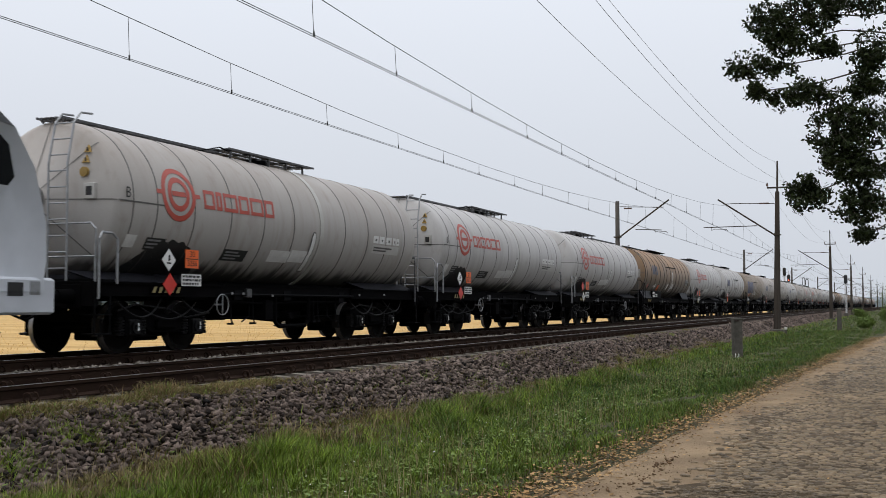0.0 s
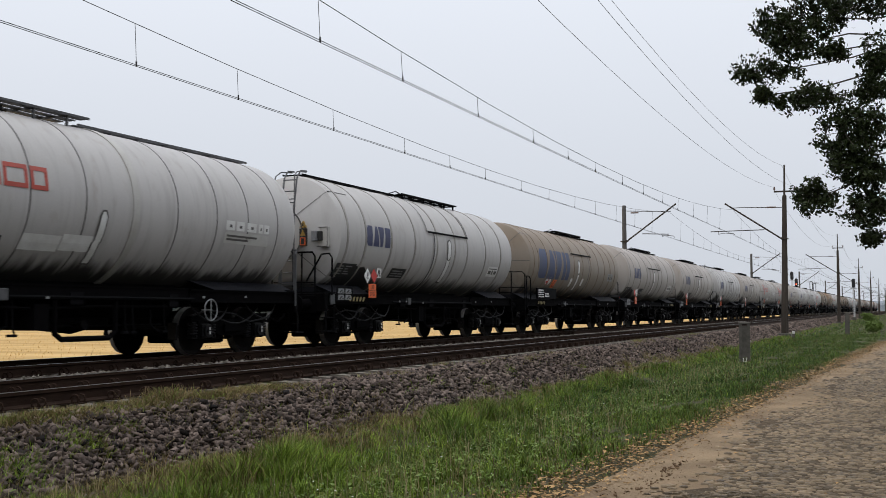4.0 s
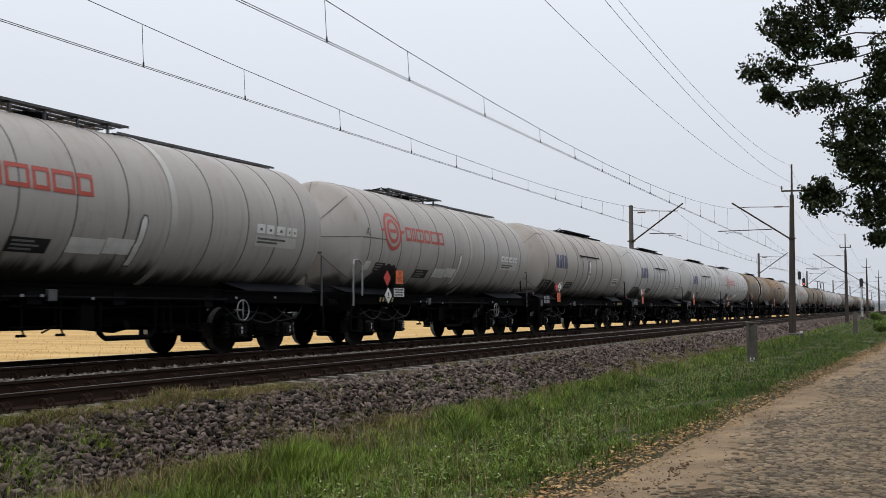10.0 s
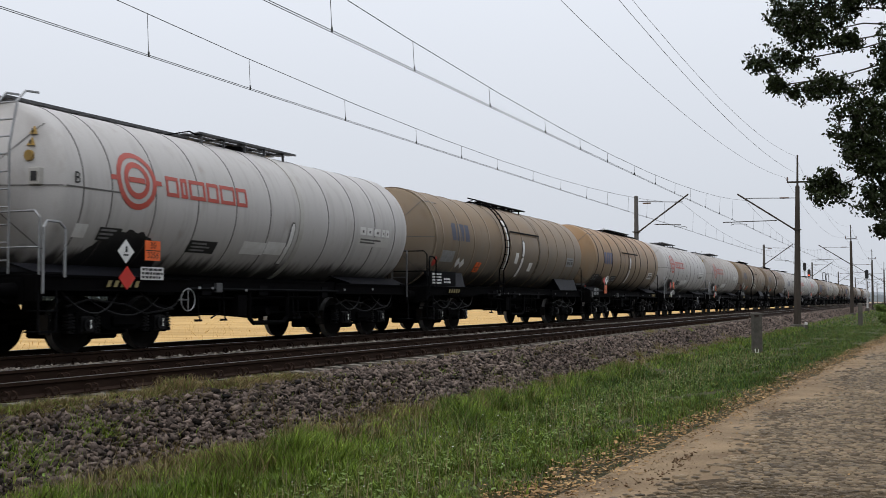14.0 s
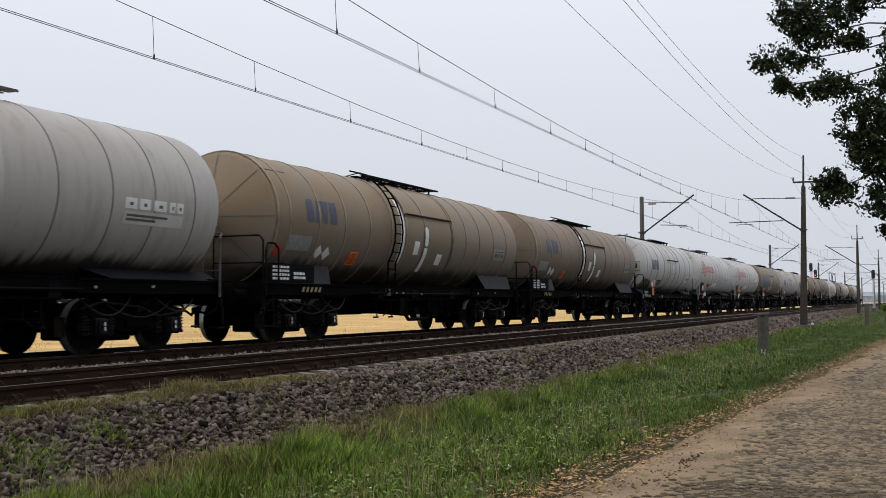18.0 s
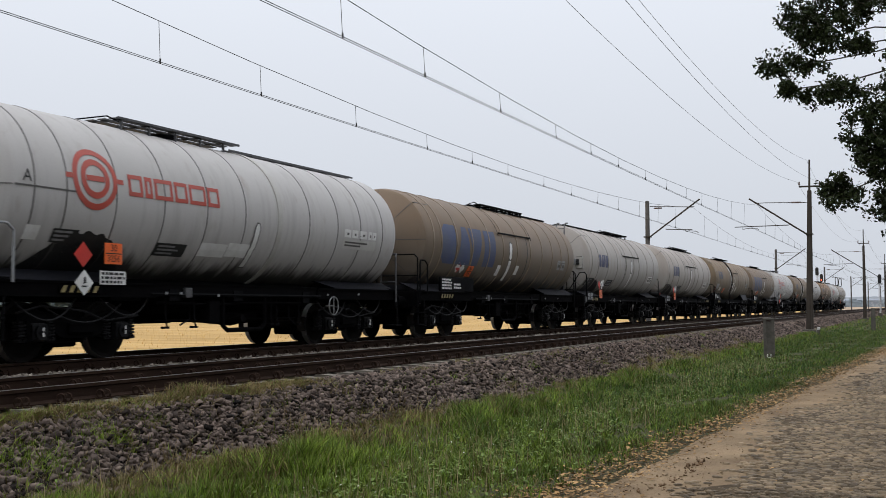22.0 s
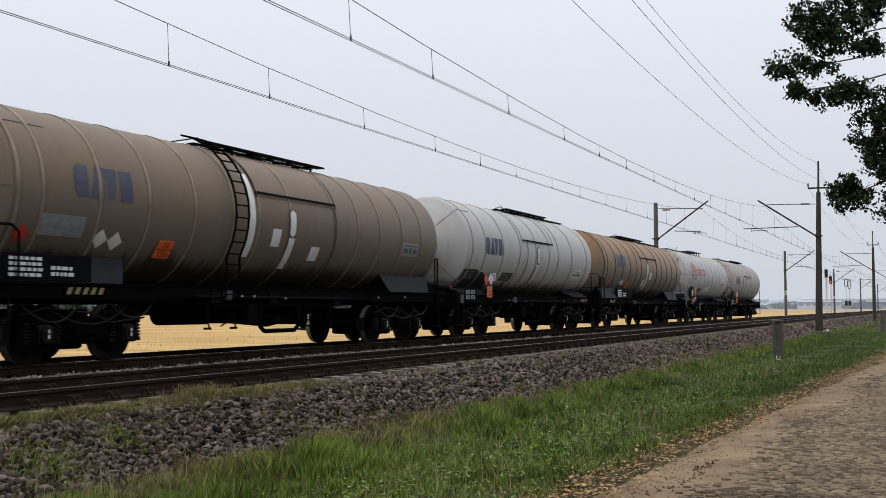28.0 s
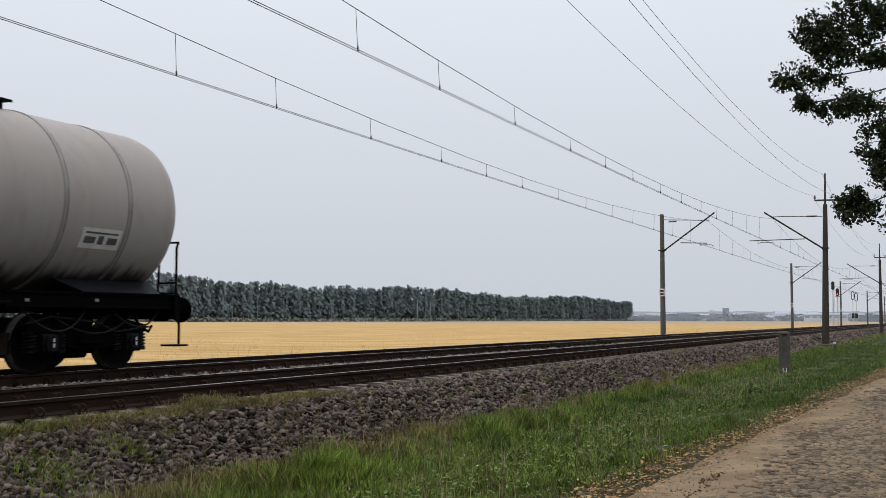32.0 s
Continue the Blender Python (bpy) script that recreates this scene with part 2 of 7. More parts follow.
M_DRY = material("dry_grass", (0.22, 0.155, 0.075), 0.8, 0, (0.14, 0.098, 0.045), 0.9, 0, 20, island=0.35, spec=0.15)
M_STALK = material("pale_seed_stalk", (0.36, 0.30, 0.17), 0.8, 0, (0.26, 0.21, 0.11), 2, 0, 20, island=0.3, spec=0.15)
M_HERB = material("weed_leaf", (0.080, 0.125, 0.024), 0.6, 0, (0.125, 0.175, 0.04), 1, 0, 20, island=0.3, spec=0.15)
M_PETAL = material("white_petal", (0.7, 0.7, 0.66), 0.7)
M_LITTER = material("fallen_leaf", (0.19, 0.105, 0.042), 0.8, 0, (0.34, 0.22, 0.10), 2, 0, 20, island=0.6, spec=0.15)
M_LEAF = material("tree_leaf", (0.014, 0.021, 0.006), 0.6, 0, (0.024, 0.034, 0.009), 0.7, 0, 20, island=0.4, spec=0.15)
M_BARK = material("tree_bark", (0.06, 0.05, 0.04), 0.9, 0, (0.1, 0.085, 0.065), 6, 0.8, 30, stretch=(1, 1, 0.3), spec=0.15)
M_POLE = material("weathered_pole_concrete", (0.065, 0.054, 0.044), 0.9, 0, (0.04, 0.033, 0.027), 3, 0.3, 40, stretch=(1, 1, 0.2), spec=0.15)
M_POLEG = material("grey_pole_concrete", (0.12, 0.115, 0.11), 0.9, 0, (0.08, 0.075, 0.07), 3, 0.3, 40, stretch=(1, 1, 0.2), spec=0.15)
M_THIN = material("weathered_thin_wire", (0.16, 0.16, 0.165), 0.6, 0.3)
M_OLIVE = material("olive_grass", (0.128, 0.110, 0.040), 0.8, 0, (0.192, 0.147, 0.068), 0.9, 0, 20, island=0.4, spec=0.15)
M_WIRE = material("dark_wire", (0.05, 0.05, 0.05), 0.6, 0.5)
M_CERAMIC = material("insulator", (0.12, 0.07, 0.05), 0.3)
M_POST = material("old_concrete_post", (0.125, 0.117, 0.10), 0.9, 0, (0.065, 0.06, 0.052), 7, 0.6, 50, spec=0.1)
# Distance haze is put into the wood's base colours: greyer and bluer.
M_WOODS = material("far_woods_haze_tinted", (0.128, 0.160, 0.157), 0.9, 0, (0.152, 0.184, 0.184), 0.04, 0, 1, island=0.04, spec=0.0)
M_BUSH = material("far_bushes_haze_tinted", (0.22, 0.24, 0.19), 0.9, 0, (0.17, 0.195, 0.17), 0.05, 0, 1, island=0.2, spec=0.0)
M_TRUNK = material("far_pale_trunk_haze_tinted", (0.23, 0.245, 0.25), 0.9, 0, (0.16, 0.175, 0.18), 0.1, 0, 1, island=0.3)
# Pale blue distance haze is mixed into these town and horizon colours.
M_TOWNT = material("haze_tinted_town_trees", (0.27, 0.315, 0.345), 0.95, 0, (0.32, 0.365, 0.40), 0.02, 0, 1, island=0.06, spec=0.0)
M_HALL = material("pale_hall_haze_tinted", (0.50, 0.535, 0.575), 0.8, 0, (0.42, 0.455, 0.50), 0.05, 0, 1, objrand=0.25)
M_ROOF = material("far_roof_haze_tinted", (0.30, 0.33, 0.37), 0.8, 0, (0.25, 0.28, 0.32), 0.05, 0, 1, objrand=0.3)
M_MISTY = material("horizon_woods_haze_tinted", (0.40, 0.455, 0.52), 0.95, 0, (0.45, 0.505, 0.57), 0.02, 0, 1, spec=0.0)
M_SIGNAL = material("signal_black", (0.012, 0.012, 0.013), 0.5)
M_MASTW = material("signal_mast_grey", (0.5, 0.5, 0.5), 0.6, 0, (0.4, 0.4, 0.4), 3)
M_LAMP = bpy.data.materials.new("red_signal_light")
M_LAMP.use_nodes = True
_b = M_LAMP.node_tree.nodes["Principled BSDF"]
_b.inputs["Base Color"].default_value = (0.6, 0.05, 0.02, 1)
_b.inputs["Emission Color"].default_value = (1.0, 0.10, 0.04, 1)
_b.inputs["Emission Strength"].default_value = 3.0


# ================= mesh tools =================
class Geo:
    """Collects vertices and faces of one part."""

    def __init__(self):
        self.v, self.f, self.m = [], [], []

    def add(self, verts, faces, mat=0):
        k = len(self.v)
        self.v += [tuple(p) for p in verts]
        self.f += [tuple(i + k for i in q) for q in faces]
        self.m += [mat] * len(faces)
        return self

    def box(self, x0, x1, y0, y1, z0, z1, b=0.0, mat=0):
        """A box whose upright edges and top are chamfered by b."""
        if b <= 0:
            v = [(x, y, z) for z in (z0, z1) for x, y in ((x0, y0), (x1, y0), (x1, y1), (x0, y1))]
            return self.add(v, [(3, 2, 1, 0), (4, 5, 6, 7), (0, 1, 5, 4), (1, 2, 6, 5), (2, 3, 7, 6), (3, 0, 4, 7)], mat)
        v = []
        for z, c in ((z0, 0), (z0 + b, b), (z1 - b, b), (z1, 0)):
            i = b - c
            v += [(x0 + i, y0 + i, z), (x1 - i, y0 + i, z), (x1 - i, y1 - i, z), (x0 + i, y1 - i, z)]
        q = [(3, 2, 1, 0), (12, 13, 14, 15)]
        for s in range(3):
            q += [(4 * s + i, 4 * s + (i + 1) % 4, 4 * s + 4 + (i + 1) % 4, 4 * s + 4 + i) for i in range(4)]
        return self.add(v, q, mat)

    def cyl(self, a, b, r, r2=None, n=10, mat=0):
        a, b = Vector(a), Vector(b)
        r2 = r if r2 is None else r2
        d = (b - a).normalized()
        s = d.cross((0, 0, 1) if abs(d.z) < 0.9 else (1, 0, 0)).normalized()
        u = s.cross(d)
        ring = [(math.cos(2 * math.pi * i / n), math.sin(2 * math.pi * i / n)) for i in range(n)]
        v = [a + (s * c + u * k) * r for c, k in ring] + [b + (s * c + u * k) * r2 for c, k in ring]
        q = [(i, (i + 1) % n, n + (i + 1) % n, n + i) for i in range(n)]
        return self.add(v, q + [tuple(range(n))[::-1], tuple(range(n, 2 * n))], mat)

    def tube(self, pts, r, n=6, mat=0):
        """A round bar bent along a line of points."""
        pts = [Vector(p) for p in pts]
        v, side = [], None
        for i, p in enumerate(pts):
            a = (pts[min(i + 1, len(pts) - 1)] - pts[max(i - 1, 0)]).normalized()
            if side is None:
                side = a.cross((0, 0, 1) if abs(a.z) < 0.9 else (1, 0, 0))
            side = (side - a * side.dot(a)).normalized()
            up = a.cross(side)
            v += [p + (side * math.cos(2 * math.pi * k / n) + up * math.sin(2 * math.pi * k / n)) * r for k in range(n)]
        q = [(j * n + i, j * n + (i + 1) % n, j * n + n + (i + 1) % n, j * n + n + i) for j in range(len(pts) - 1) for i in range(n)]
        return self.add(v, q + [tuple(range(n))[::-1], tuple(range(len(v) - n, len(v)))], mat)

    def turned(self, profile, n=40, zc=0.0, a0=0.0, a1=2 * math.pi, mat=0):
        """Revolves (y, radius) pairs round the axis y at height zc."""
        full = abs(a1 - a0 - 2 * math.pi) < 1e-6
        k = n if full else n + 1
        v = [(r * math.cos(a0 + (a1 - a0) * i / n), y, zc + r * math.sin(a0 + (a1 - a0) * i / n)) for y, r in profile for i in range(k)]
        q = []
        for j in range(len(profile) - 1):
            for i in range(n):
                i2 = (i + 1) % k
                q.append((j * k + i, j * k + i2, (j + 1) * k + i2, (j + 1) * k + i))
        return self.add(v, q, mat)

    def prism(self, outline, y0, y1, mat=0):
        """An outline in x, z drawn out along y."""
        n = len(outline)
        v = [(x, y0, z) for x, z in outline] + [(x, y1, z) for x, z in outline]
        q = [(i, (i + 1) % n, n + (i + 1) % n, n + i) for i in range(n)]
        return self.add(v, q + [tuple(range(n))[::-1], tuple(range(n, 2 * n))], mat)

    def slab(self, outline, x0, x1, mat=0):
        """An outline in y, z with thickness along x."""
        n = len(outline)
        v = [(x0, y, z) for y, z in outline] + [(x1, y, z) for y, z in outline]
        q = [(i, (i + 1) % n, n + (i + 1) % n, n + i) for i in range(n)]
        return self.add(v, q + [tuple(range(n))[::-1], tuple(range(n, 2 * n))], mat)

    def wrapped(self, shape, y, z, r, zc, t=0.006, step=0.12, mat=0):
        """Lays a flat shape, given as quads of (u, w) round (y, z), on a cylinder of radius r."""
        w0 = math.asin(max(-1, min(1, (z - zc) / r))) * r
        for a, b, c, d in shape:
            n = max(1, int(max(abs(d[1] - a[1]), abs(c[1] - b[1])) / step))
            v = []
            for i in range(n + 1):
                f = i / n
                for p, s in ((a, d), (b, c)):
                    u, w = p[0] + (s[0] - p[0]) * f, w0 + p[1] + (s[1] - p[1]) * f
                    v.append(((r + t) * math.cos(w / r), y + u, zc + (r + t) * math.sin(w / r)))
            self.add(v, [(2 * i, 2 * i + 1, 2 * i + 3, 2 * i + 2) for i in range(n)], mat)
        return self

    def mesh(self, name, mats, smooth=False):
        me = bpy.data.meshes.new(name)
        me.from_pydata(self.v, [], self.f)
        for m in mats:
            me.materials.append(m)
        if len(mats) > 1:
            me.polygons.foreach_set("material_index", self.m)
        bm = bmesh.new()
        bm.from_mesh(me)
        bmesh.ops.recalc_face_normals(bm, faces=bm.faces)
        bm.to_mesh(me)
        bm.free()
        if smooth:
            me.polygons.foreach_set("use_smooth", [True] * len(me.polygons))
            me.set_sharp_from_angle(angle=radians(35))
        return me


def part(name, geo, mat, parent, label="", smooth=False):
    mats = mat if isinstance(mat, (list, tuple)) else [mat]
    me = geo if isinstance(geo, bpy.types.Mesh) else geo.mesh(name, mats, smooth)
    ob = new(name, me)
    ob.parent = parent
    if label:
        ob["label"] = label
    return ob


def thing(name, geo, mat, label, category, group="", kind="", smooth=False):
    return tagged(part(name, geo, mat, None, "", smooth), label, category, group, kind)


def bulk(name, verts, faces, mats, index=None):
    """A large mesh from arrays."""
    me = bpy.data.meshes.new(name)
    verts, faces = np.asarray(verts, np.float32), np.asarray(faces, np.int32)
    k = faces.shape[1]
    me.vertices.add(len(verts))
    me.vertices.foreach_set("co", verts.ravel())
    me.loops.add(faces.size)
    me.loops.foreach_set("vertex_index", faces.ravel())
    me.polygons.add(len(faces))
    me.polygons.foreach_set("loop_start", np.arange(0, faces.size, k, dtype=np.int32))
    for m in mats:
        me.materials.append(m)
    if index is not None:
        me.polygons.foreach_set("material_index", np.asarray(index, np.int32))
    me.update(calc_edges=True)
    me.validate()
    return me


def words(name, text, size, mat, parent, m):
    """Flat lettering in the built-in font, as a mesh."""
    cu = bpy.data.curves.new(name, "FONT")
    cu.body, cu.size, cu.align_x, cu.align_y, cu.resolution_u = text, size, "CENTER", "CENTER", 2
    tmp = bpy.data.objects.new(name, cu)
    me = bpy.data.meshes.new_from_object(tmp)
    bpy.data.objects.remove(tmp)
    me.materials.clear()
    me.materials.append(mat)
    me.transform(m)
    return part(name, me, mat, parent)


FACING = Matrix(((0, 0, 1, 0), (1, 0, 0, 0), (0, 1, 0, 0), (0, 0, 0, 1)))   # text that reads along +y and faces +x


# ================= ground, road, ballast =================
def road_edge(y):
    return -3.35 + 0.0525 * y


def stations(a, b, fine0=-10, fine1=60):
    """Distances along the line, close together beside the camera."""
    ys, y = [], a
    while y < b:
        ys.append(y)
        y += 2.0 if fine0 <= y < fine1 else (8.0 if -60 < y < 200 else 40.0)
    return ys + [b]


def ground_height(x, y):
    """The verge falls from the ballast's foot into a shallow swale and rises to the road."""
    pts = ((-4000, -0.9), (-40, -0.75), (-19, -0.68), (-17.6, -0.85), (-16.2, -0.78), (-6.6, -0.76), (-6.1, -0.80), (-5.4, -0.97), (-4.9, -0.99), (-4.2, -0.84), (-3.2, -0.81), (4, -0.84), (9, -0.9), (4000, -0.9))
    for (x0, z0), (x1, z1) in zip(pts, pts[1:]):
        if x <= x1:
            return z0 + (z1 - z0) * (x - x0) / (x1 - x0)
    return pts[-1][1]


def build_ground():
    xs = [-4000, -2500, -1500, -900, -500, -300, -180, -110, -70, -45, -32, -25, -21, -19, -18.2, -17.6, -16.9, -16.2, -14, -10, -7.5,
          -6.6, -6.1, -5.4, -4.9, -4.2, -3.7, -3.2, -2.6, -1, 1, 4, 6, 9, 15, 30, 60, 120, 250, 600, 1500, 4000]
    ys = [-4000, -2000, -1000] + stations(-600, 1000) + [1400, 2000, 3000, 4500]
    g = Geo()
    rnd = random.Random(3)
    n = len(xs)
    v = []
    for y in ys:
        for x in xs:
            off = bend(min(y, 700)) if x < -3.5 and x > -400 else 0
            z = ground_height(x, y)
            if -6.6 < x < 30 and -20 < y < 120:
                z += rnd.uniform(-0.02, 0.02)
            v.append((x + off, y, z))
    for j in range(len(ys) - 1):
        for i in range(n - 1):
            k = j * n + i
            g.f.append((k, k + 1, k + n + 1, k + n))
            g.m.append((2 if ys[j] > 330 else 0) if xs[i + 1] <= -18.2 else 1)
    g.v = v
    return thing("ground", g, [M_STUBBLE, M_SOIL, M_FARFIELD], "flat harvested wheat field and grassy verge", "ground", kind="structure")


build_ground()


def strip(xz, y0, y1, fine1=60):
    """An open cross-section carried along the line."""
    ys = stations(y0, y1, fine1=fine1)
    g = Geo()
    n = len(xz)
    g.v = [(x + bend(y), y, z) for y in ys for x, z in xz]
    for j in range(len(ys) - 1):
        for i in range(n - 1):
            k = j * n + i
            g.f.append((k, k + 1, k + n + 1, k + n))
            g.m.append(0)
    return g


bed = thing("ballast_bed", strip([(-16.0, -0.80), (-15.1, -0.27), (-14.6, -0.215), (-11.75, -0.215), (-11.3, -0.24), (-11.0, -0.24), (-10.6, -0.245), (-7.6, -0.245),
                                  (-7.35, -0.275), (-6.62, -0.80)], -600, 1000), M_BED, "near-black crushed stone ballast bed under two tracks, gap shade painted in", "ballast", kind="structure")


def build_road():
    g = Geo()
    ys = stations(-80, 400)
    cols = (0.0, 0.5, 1.0, 1.5, 2.2, 3.2, 4.4, 5.6, 6.4)
    rnd = random.Random(8)
    g.v = [(road_edge(y) + c, y, ROAD_Z - (0.03 if c in (0.0, 6.4) else 0) + 0.02 * math.sin(c * 0.9) + rnd.uniform(-0.008, 0.008)) for y in ys for c in cols]
    n = len(cols)
    for j in range(len(ys) - 1):
        for i in range(n - 1):
            k = j * n + i
            g.f.append((k, k + 1, k + n + 1, k + n))
            g.m.append(0)
    return thing("road", g, M_SAND, "sandy track strip beside a worn fieldstone road", "road", kind="structure", smooth=True)


road = build_road()


def build_joint_bed():
    """Joint sand with a ragged edge, darkened to paint shade between the fieldstones."""
    g = Geo()
    ys = [-20 + 0.4 * i for i in range(300)]
    for y in ys:
        a = 1.15 + 0.3 * math.sin(y * 0.7) + 0.12 * math.sin(y * 3.1) + 0.08 * math.sin(y * 7.7)
        for c in (a, 2.2, 3.2, 4.4, 5.6, 6.2):
            g.v.append((road_edge(y) + c, y, ROAD_Z + 0.014 + 0.02 * math.sin(c * 0.9)))
    for j in range(len(ys) - 1):
        for i in range(5):
            k = j * 6 + i
            g.f.append((k, k + 1, k + 7, k + 6))
            g.m.append(0)
    return part("joint_sand", g, M_JOINT_SAND, road)


build_joint_bed()


# ================= tracks =================
def rail_mesh(x):
    prof = [(-0.036, 0.0), (0.036, 0.0), (0.036, -0.035), (0.012, -0.05), (0.012, -0.14), (0.075, -0.165), (0.075, -0.178), (-0.075, -0.178), (-0.075, -0.165), (-0.012, -0.14), (-0.012, -0.05), (-0.036, -0.035)]
    ys = stations(-600, 1000, -20, 40)
    g = Geo()
    n = len(prof)
    g.v = [(x + a + bend(y), y, z) for y in ys for a, z in prof]
    for j in range(len(ys) - 1):
        for i in range(n):
            k = j * n
            g.f.append((k + i, k + (i + 1) % n, k + n + (i + 1) % n, k + n + i))
            g.m.append(1 if i == 0 else 0)
    return g


def sleeper_geo():
    g = Geo()
    prof = [(-1.3, -0.40), (1.3, -0.40), (1.3, -0.21), (0.95, -0.185), (0.55, -0.185), (0.3, -0.225), (-0.3, -0.225), (-0.55, -0.185), (-0.95, -0.185), (-1.3, -0.21)]
    k = len(prof)
    v = [(x, y * (1.0 if z < -0.3 else 0.8), z) for y in (-0.14, 0.14) for x, z in prof]
    g.add(v, [tuple(range(k))[::-1], tuple(range(k, 2 * k))] + [(i, (i + 1) % k, k + (i + 1) % k, k + i) for i in range(k)])
    return g


def clip_geo():
    """Four coil-spring rail clips with their bolts and ribbed base plates."""
    g = Geo()
    for s in (-0.7525, 0.7525):
        g.box(s - 0.17, s + 0.17, -0.085, 0.085, -0.19, -0.168)
        for d in (-1, 1):
            x = s + d * 0.115
            for y in (-0.05, 0.05):
                pts = [(x + d * 0.045 * math.cos(a), y + 0.01 * math.cos(a), -0.125 + 0.045 * math.sin(a)) for a in [i * math.pi / 4 for i in range(9)]]
                g.tube(pts, 0.012, 5)
            g.cyl((x, 0, -0.18), (x, 0, -0.075), 0.016, None, 6)
            g.cyl((x, 0, -0.115), (x, 0, -0.09), 0.03, None, 6)
    return g


SLEEPER_STEP = 0.591
for name, x, label in (("track_near", NEAR, "empty railway track with worn rails on concrete sleepers"), ("track_far", FAR, "railway track carrying a freight train")):
    track = tagged(new(name), label, "railway track", kind="structure")
    for s in (-0.7525, 0.7525):
        part("rail", rail_mesh(x + s), [M_RAIL, M_RAILTOP], track, "rusty steel rail with a polished head")
    base, clip = sleeper_geo().mesh("sleeper", [M_SLEEPER]), clip_geo().mesh("rail_clip", [M_RAIL])
    rest_v, rest_f = [], []
    sv, sf = np.array([v.co[:] for v in base.vertices]), [tuple(p.vertices) for p in base.polygons]
    quads = [q for q in sf if len(q) == 4]
    for i in range(-20, 420):
        y = 8.124 + SLEEPER_STEP * i
        if -14 <= i < (100 if x == NEAR else 60):
            s = part("sleeper", base, M_SLEEPER, track)
            s.matrix_basis = pose(x + bend(y), y, 0)
            part("rail_clip", clip, M_RAIL, s)
        else:
            k = len(rest_v) * len(sv)
            rest_v.append(sv + (x + bend(y), y, 0))
            rest_f += [[a + k for a in q] for q in quads]
    tagged(part("sleepers", bulk("sleepers", np.concatenate(rest_v), rest_f, [M_SLEEPER]), M_SLEEPER, track), kind="stuff")


# ================= overhead line =================
def pole(y, side):
    """side 1: the tall pole beside the near track with an earth-wire mast; side -1: the plain pole beyond the far track."""
    x = (-6.17 if side > 0 else -16.15) + bend(y)
    root = tagged(new("catenary_pole"), "tall dark weathered catenary pole with mast and crossarm" if side > 0 else "grey concrete catenary pole at the edge of the stubble field",
                  "catenary pole", "catenary poles")
    top = 7.95 if side > 0 else 7.72
    g = Geo()
    w0, w1 = (0.22, 0.125) if side > 0 else (0.17, 0.125)
    zs = (-1.0, 0.3, 2.5, 5.0, top - 0.05, top)
    v = []
    for z in zs:
        w = w0 + (w1 - w0) * (z + 1) / (top + 1)
        w -= 0.03 if z == top else 0
        c = w * 0.35
        v += [(a, b, z) for a, b in ((w, c), (c, w), (-c, w), (-w, c), (-w, -c), (-c, -w), (c, -w), (w, -c))]
    q = [tuple(range(8))[::-1], tuple(range(8 * len(zs) - 8, 8 * len(zs)))]
    for j in range(len(zs) - 1):
        q += [(8 * j + i, 8 * j + (i + 1) % 8, 8 * j + 8 + (i + 1) % 8, 8 * j + 8 + i) for i in range(8)]
    g.add(v, q)
    part("shaft", g, M_POLE if side > 0 else M_POLEG, root)
    part("footing", Geo().box(-0.4, 0.4, -0.4, 0.4, -1.2, -0.62 if side > 0 else -0.6, 0.04), M_POST, root)
    if side > 0:
        part("mast", Geo().cyl((0, 0, top - 0.3), (0, 0, 9.85), 0.07, 0.05, 8), M_POLE, root)
        arm = part("crossarm", Geo().box(-0.62, 0.62, -0.04, 0.04, 8.14, 8.24), M_POLE, root)
        for a in (-0.6, 0.6):
            part("insulator", Geo().cyl((a, 0, 8.22), (a, 0, 8.32), 0.03, None, 8).cyl((a, 0, 8.30), (a, 0, 8.50), 0.07, 0.04, 8), M_CERAMIC, arm)
    if side < 0 and y < 240:
        pl = part("number_plate", Geo().box(-0.17, 0.17, -0.225, -0.21, 2.35, 2.85), M_LABEL, root, "white number plate")
        for k in range(2):
            part("lettering", Geo().box(-0.11, 0.11, -0.232, -0.226, 2.43 + 0.2 * k, 2.55 + 0.2 * k), M_INK, pl)
    s = -1 if side > 0 else 1        # towards the track
    if side > 0:
        foot, tip, tie, reach = (s * 0.18, 5.25), (s * 3.62, 7.52), (s * 0.16, 7.2), s * 3.3
    else:
        foot, tip, tie, reach = (s * 0.16, 5.36), (s * 3.4, 7.7), (s * 0.16, 7.35), s * 2.98
    part("strut", Geo().cyl((foot[0], 0, foot[1]), (tip[0], 0, tip[1]), 0.05, None, 8), M_POLE, root)
    part("bracket", Geo().box(min(0, foot[0]), max(0, foot[0]), -0.1, 0.1, foot[1] - 0.1, foot[1] + 0.08).box(-0.22, 0.22, -0.22, 0.22, foot[1] - 0.04, foot[1] + 0.02), M_POLE, root)
    part("tie_rod", Geo().tube([(tie[0], 0, tie[1]), (reach * 0.8, 0, 7.24), (tip[0] * 0.9, 0, 7.22)], 0.025), M_POLE, root)
    part("tie_insulator", Geo().cyl((reach * 0.15, 0, 7.22), (reach * 0.32, 0, 7.22), 0.05, None, 8), M_CERAMIC, root)
    reg = part("registration_arm", Geo().tube([(s * 1.2, 0, 5.82), (s * (4.5 if side > 0 else 2.9), 0, 5.74)], 0.03), M_POLE, root)
    part("steady_arm", Geo().tube([(s * a, 0, z) for a, z in ((2.45, 5.78), (2.5, 5.60), (2.7, 5.68), (3.2, 5.62), (3.3, 5.52))] if side < 0 else [(s * a, 0, z) for a, z in ((4.0, 5.75), (4.0, 5.56), (3.8, 5.64), (3.1, 5.62), (3.0, 5.54))], 0.02), M_POLE, reg)
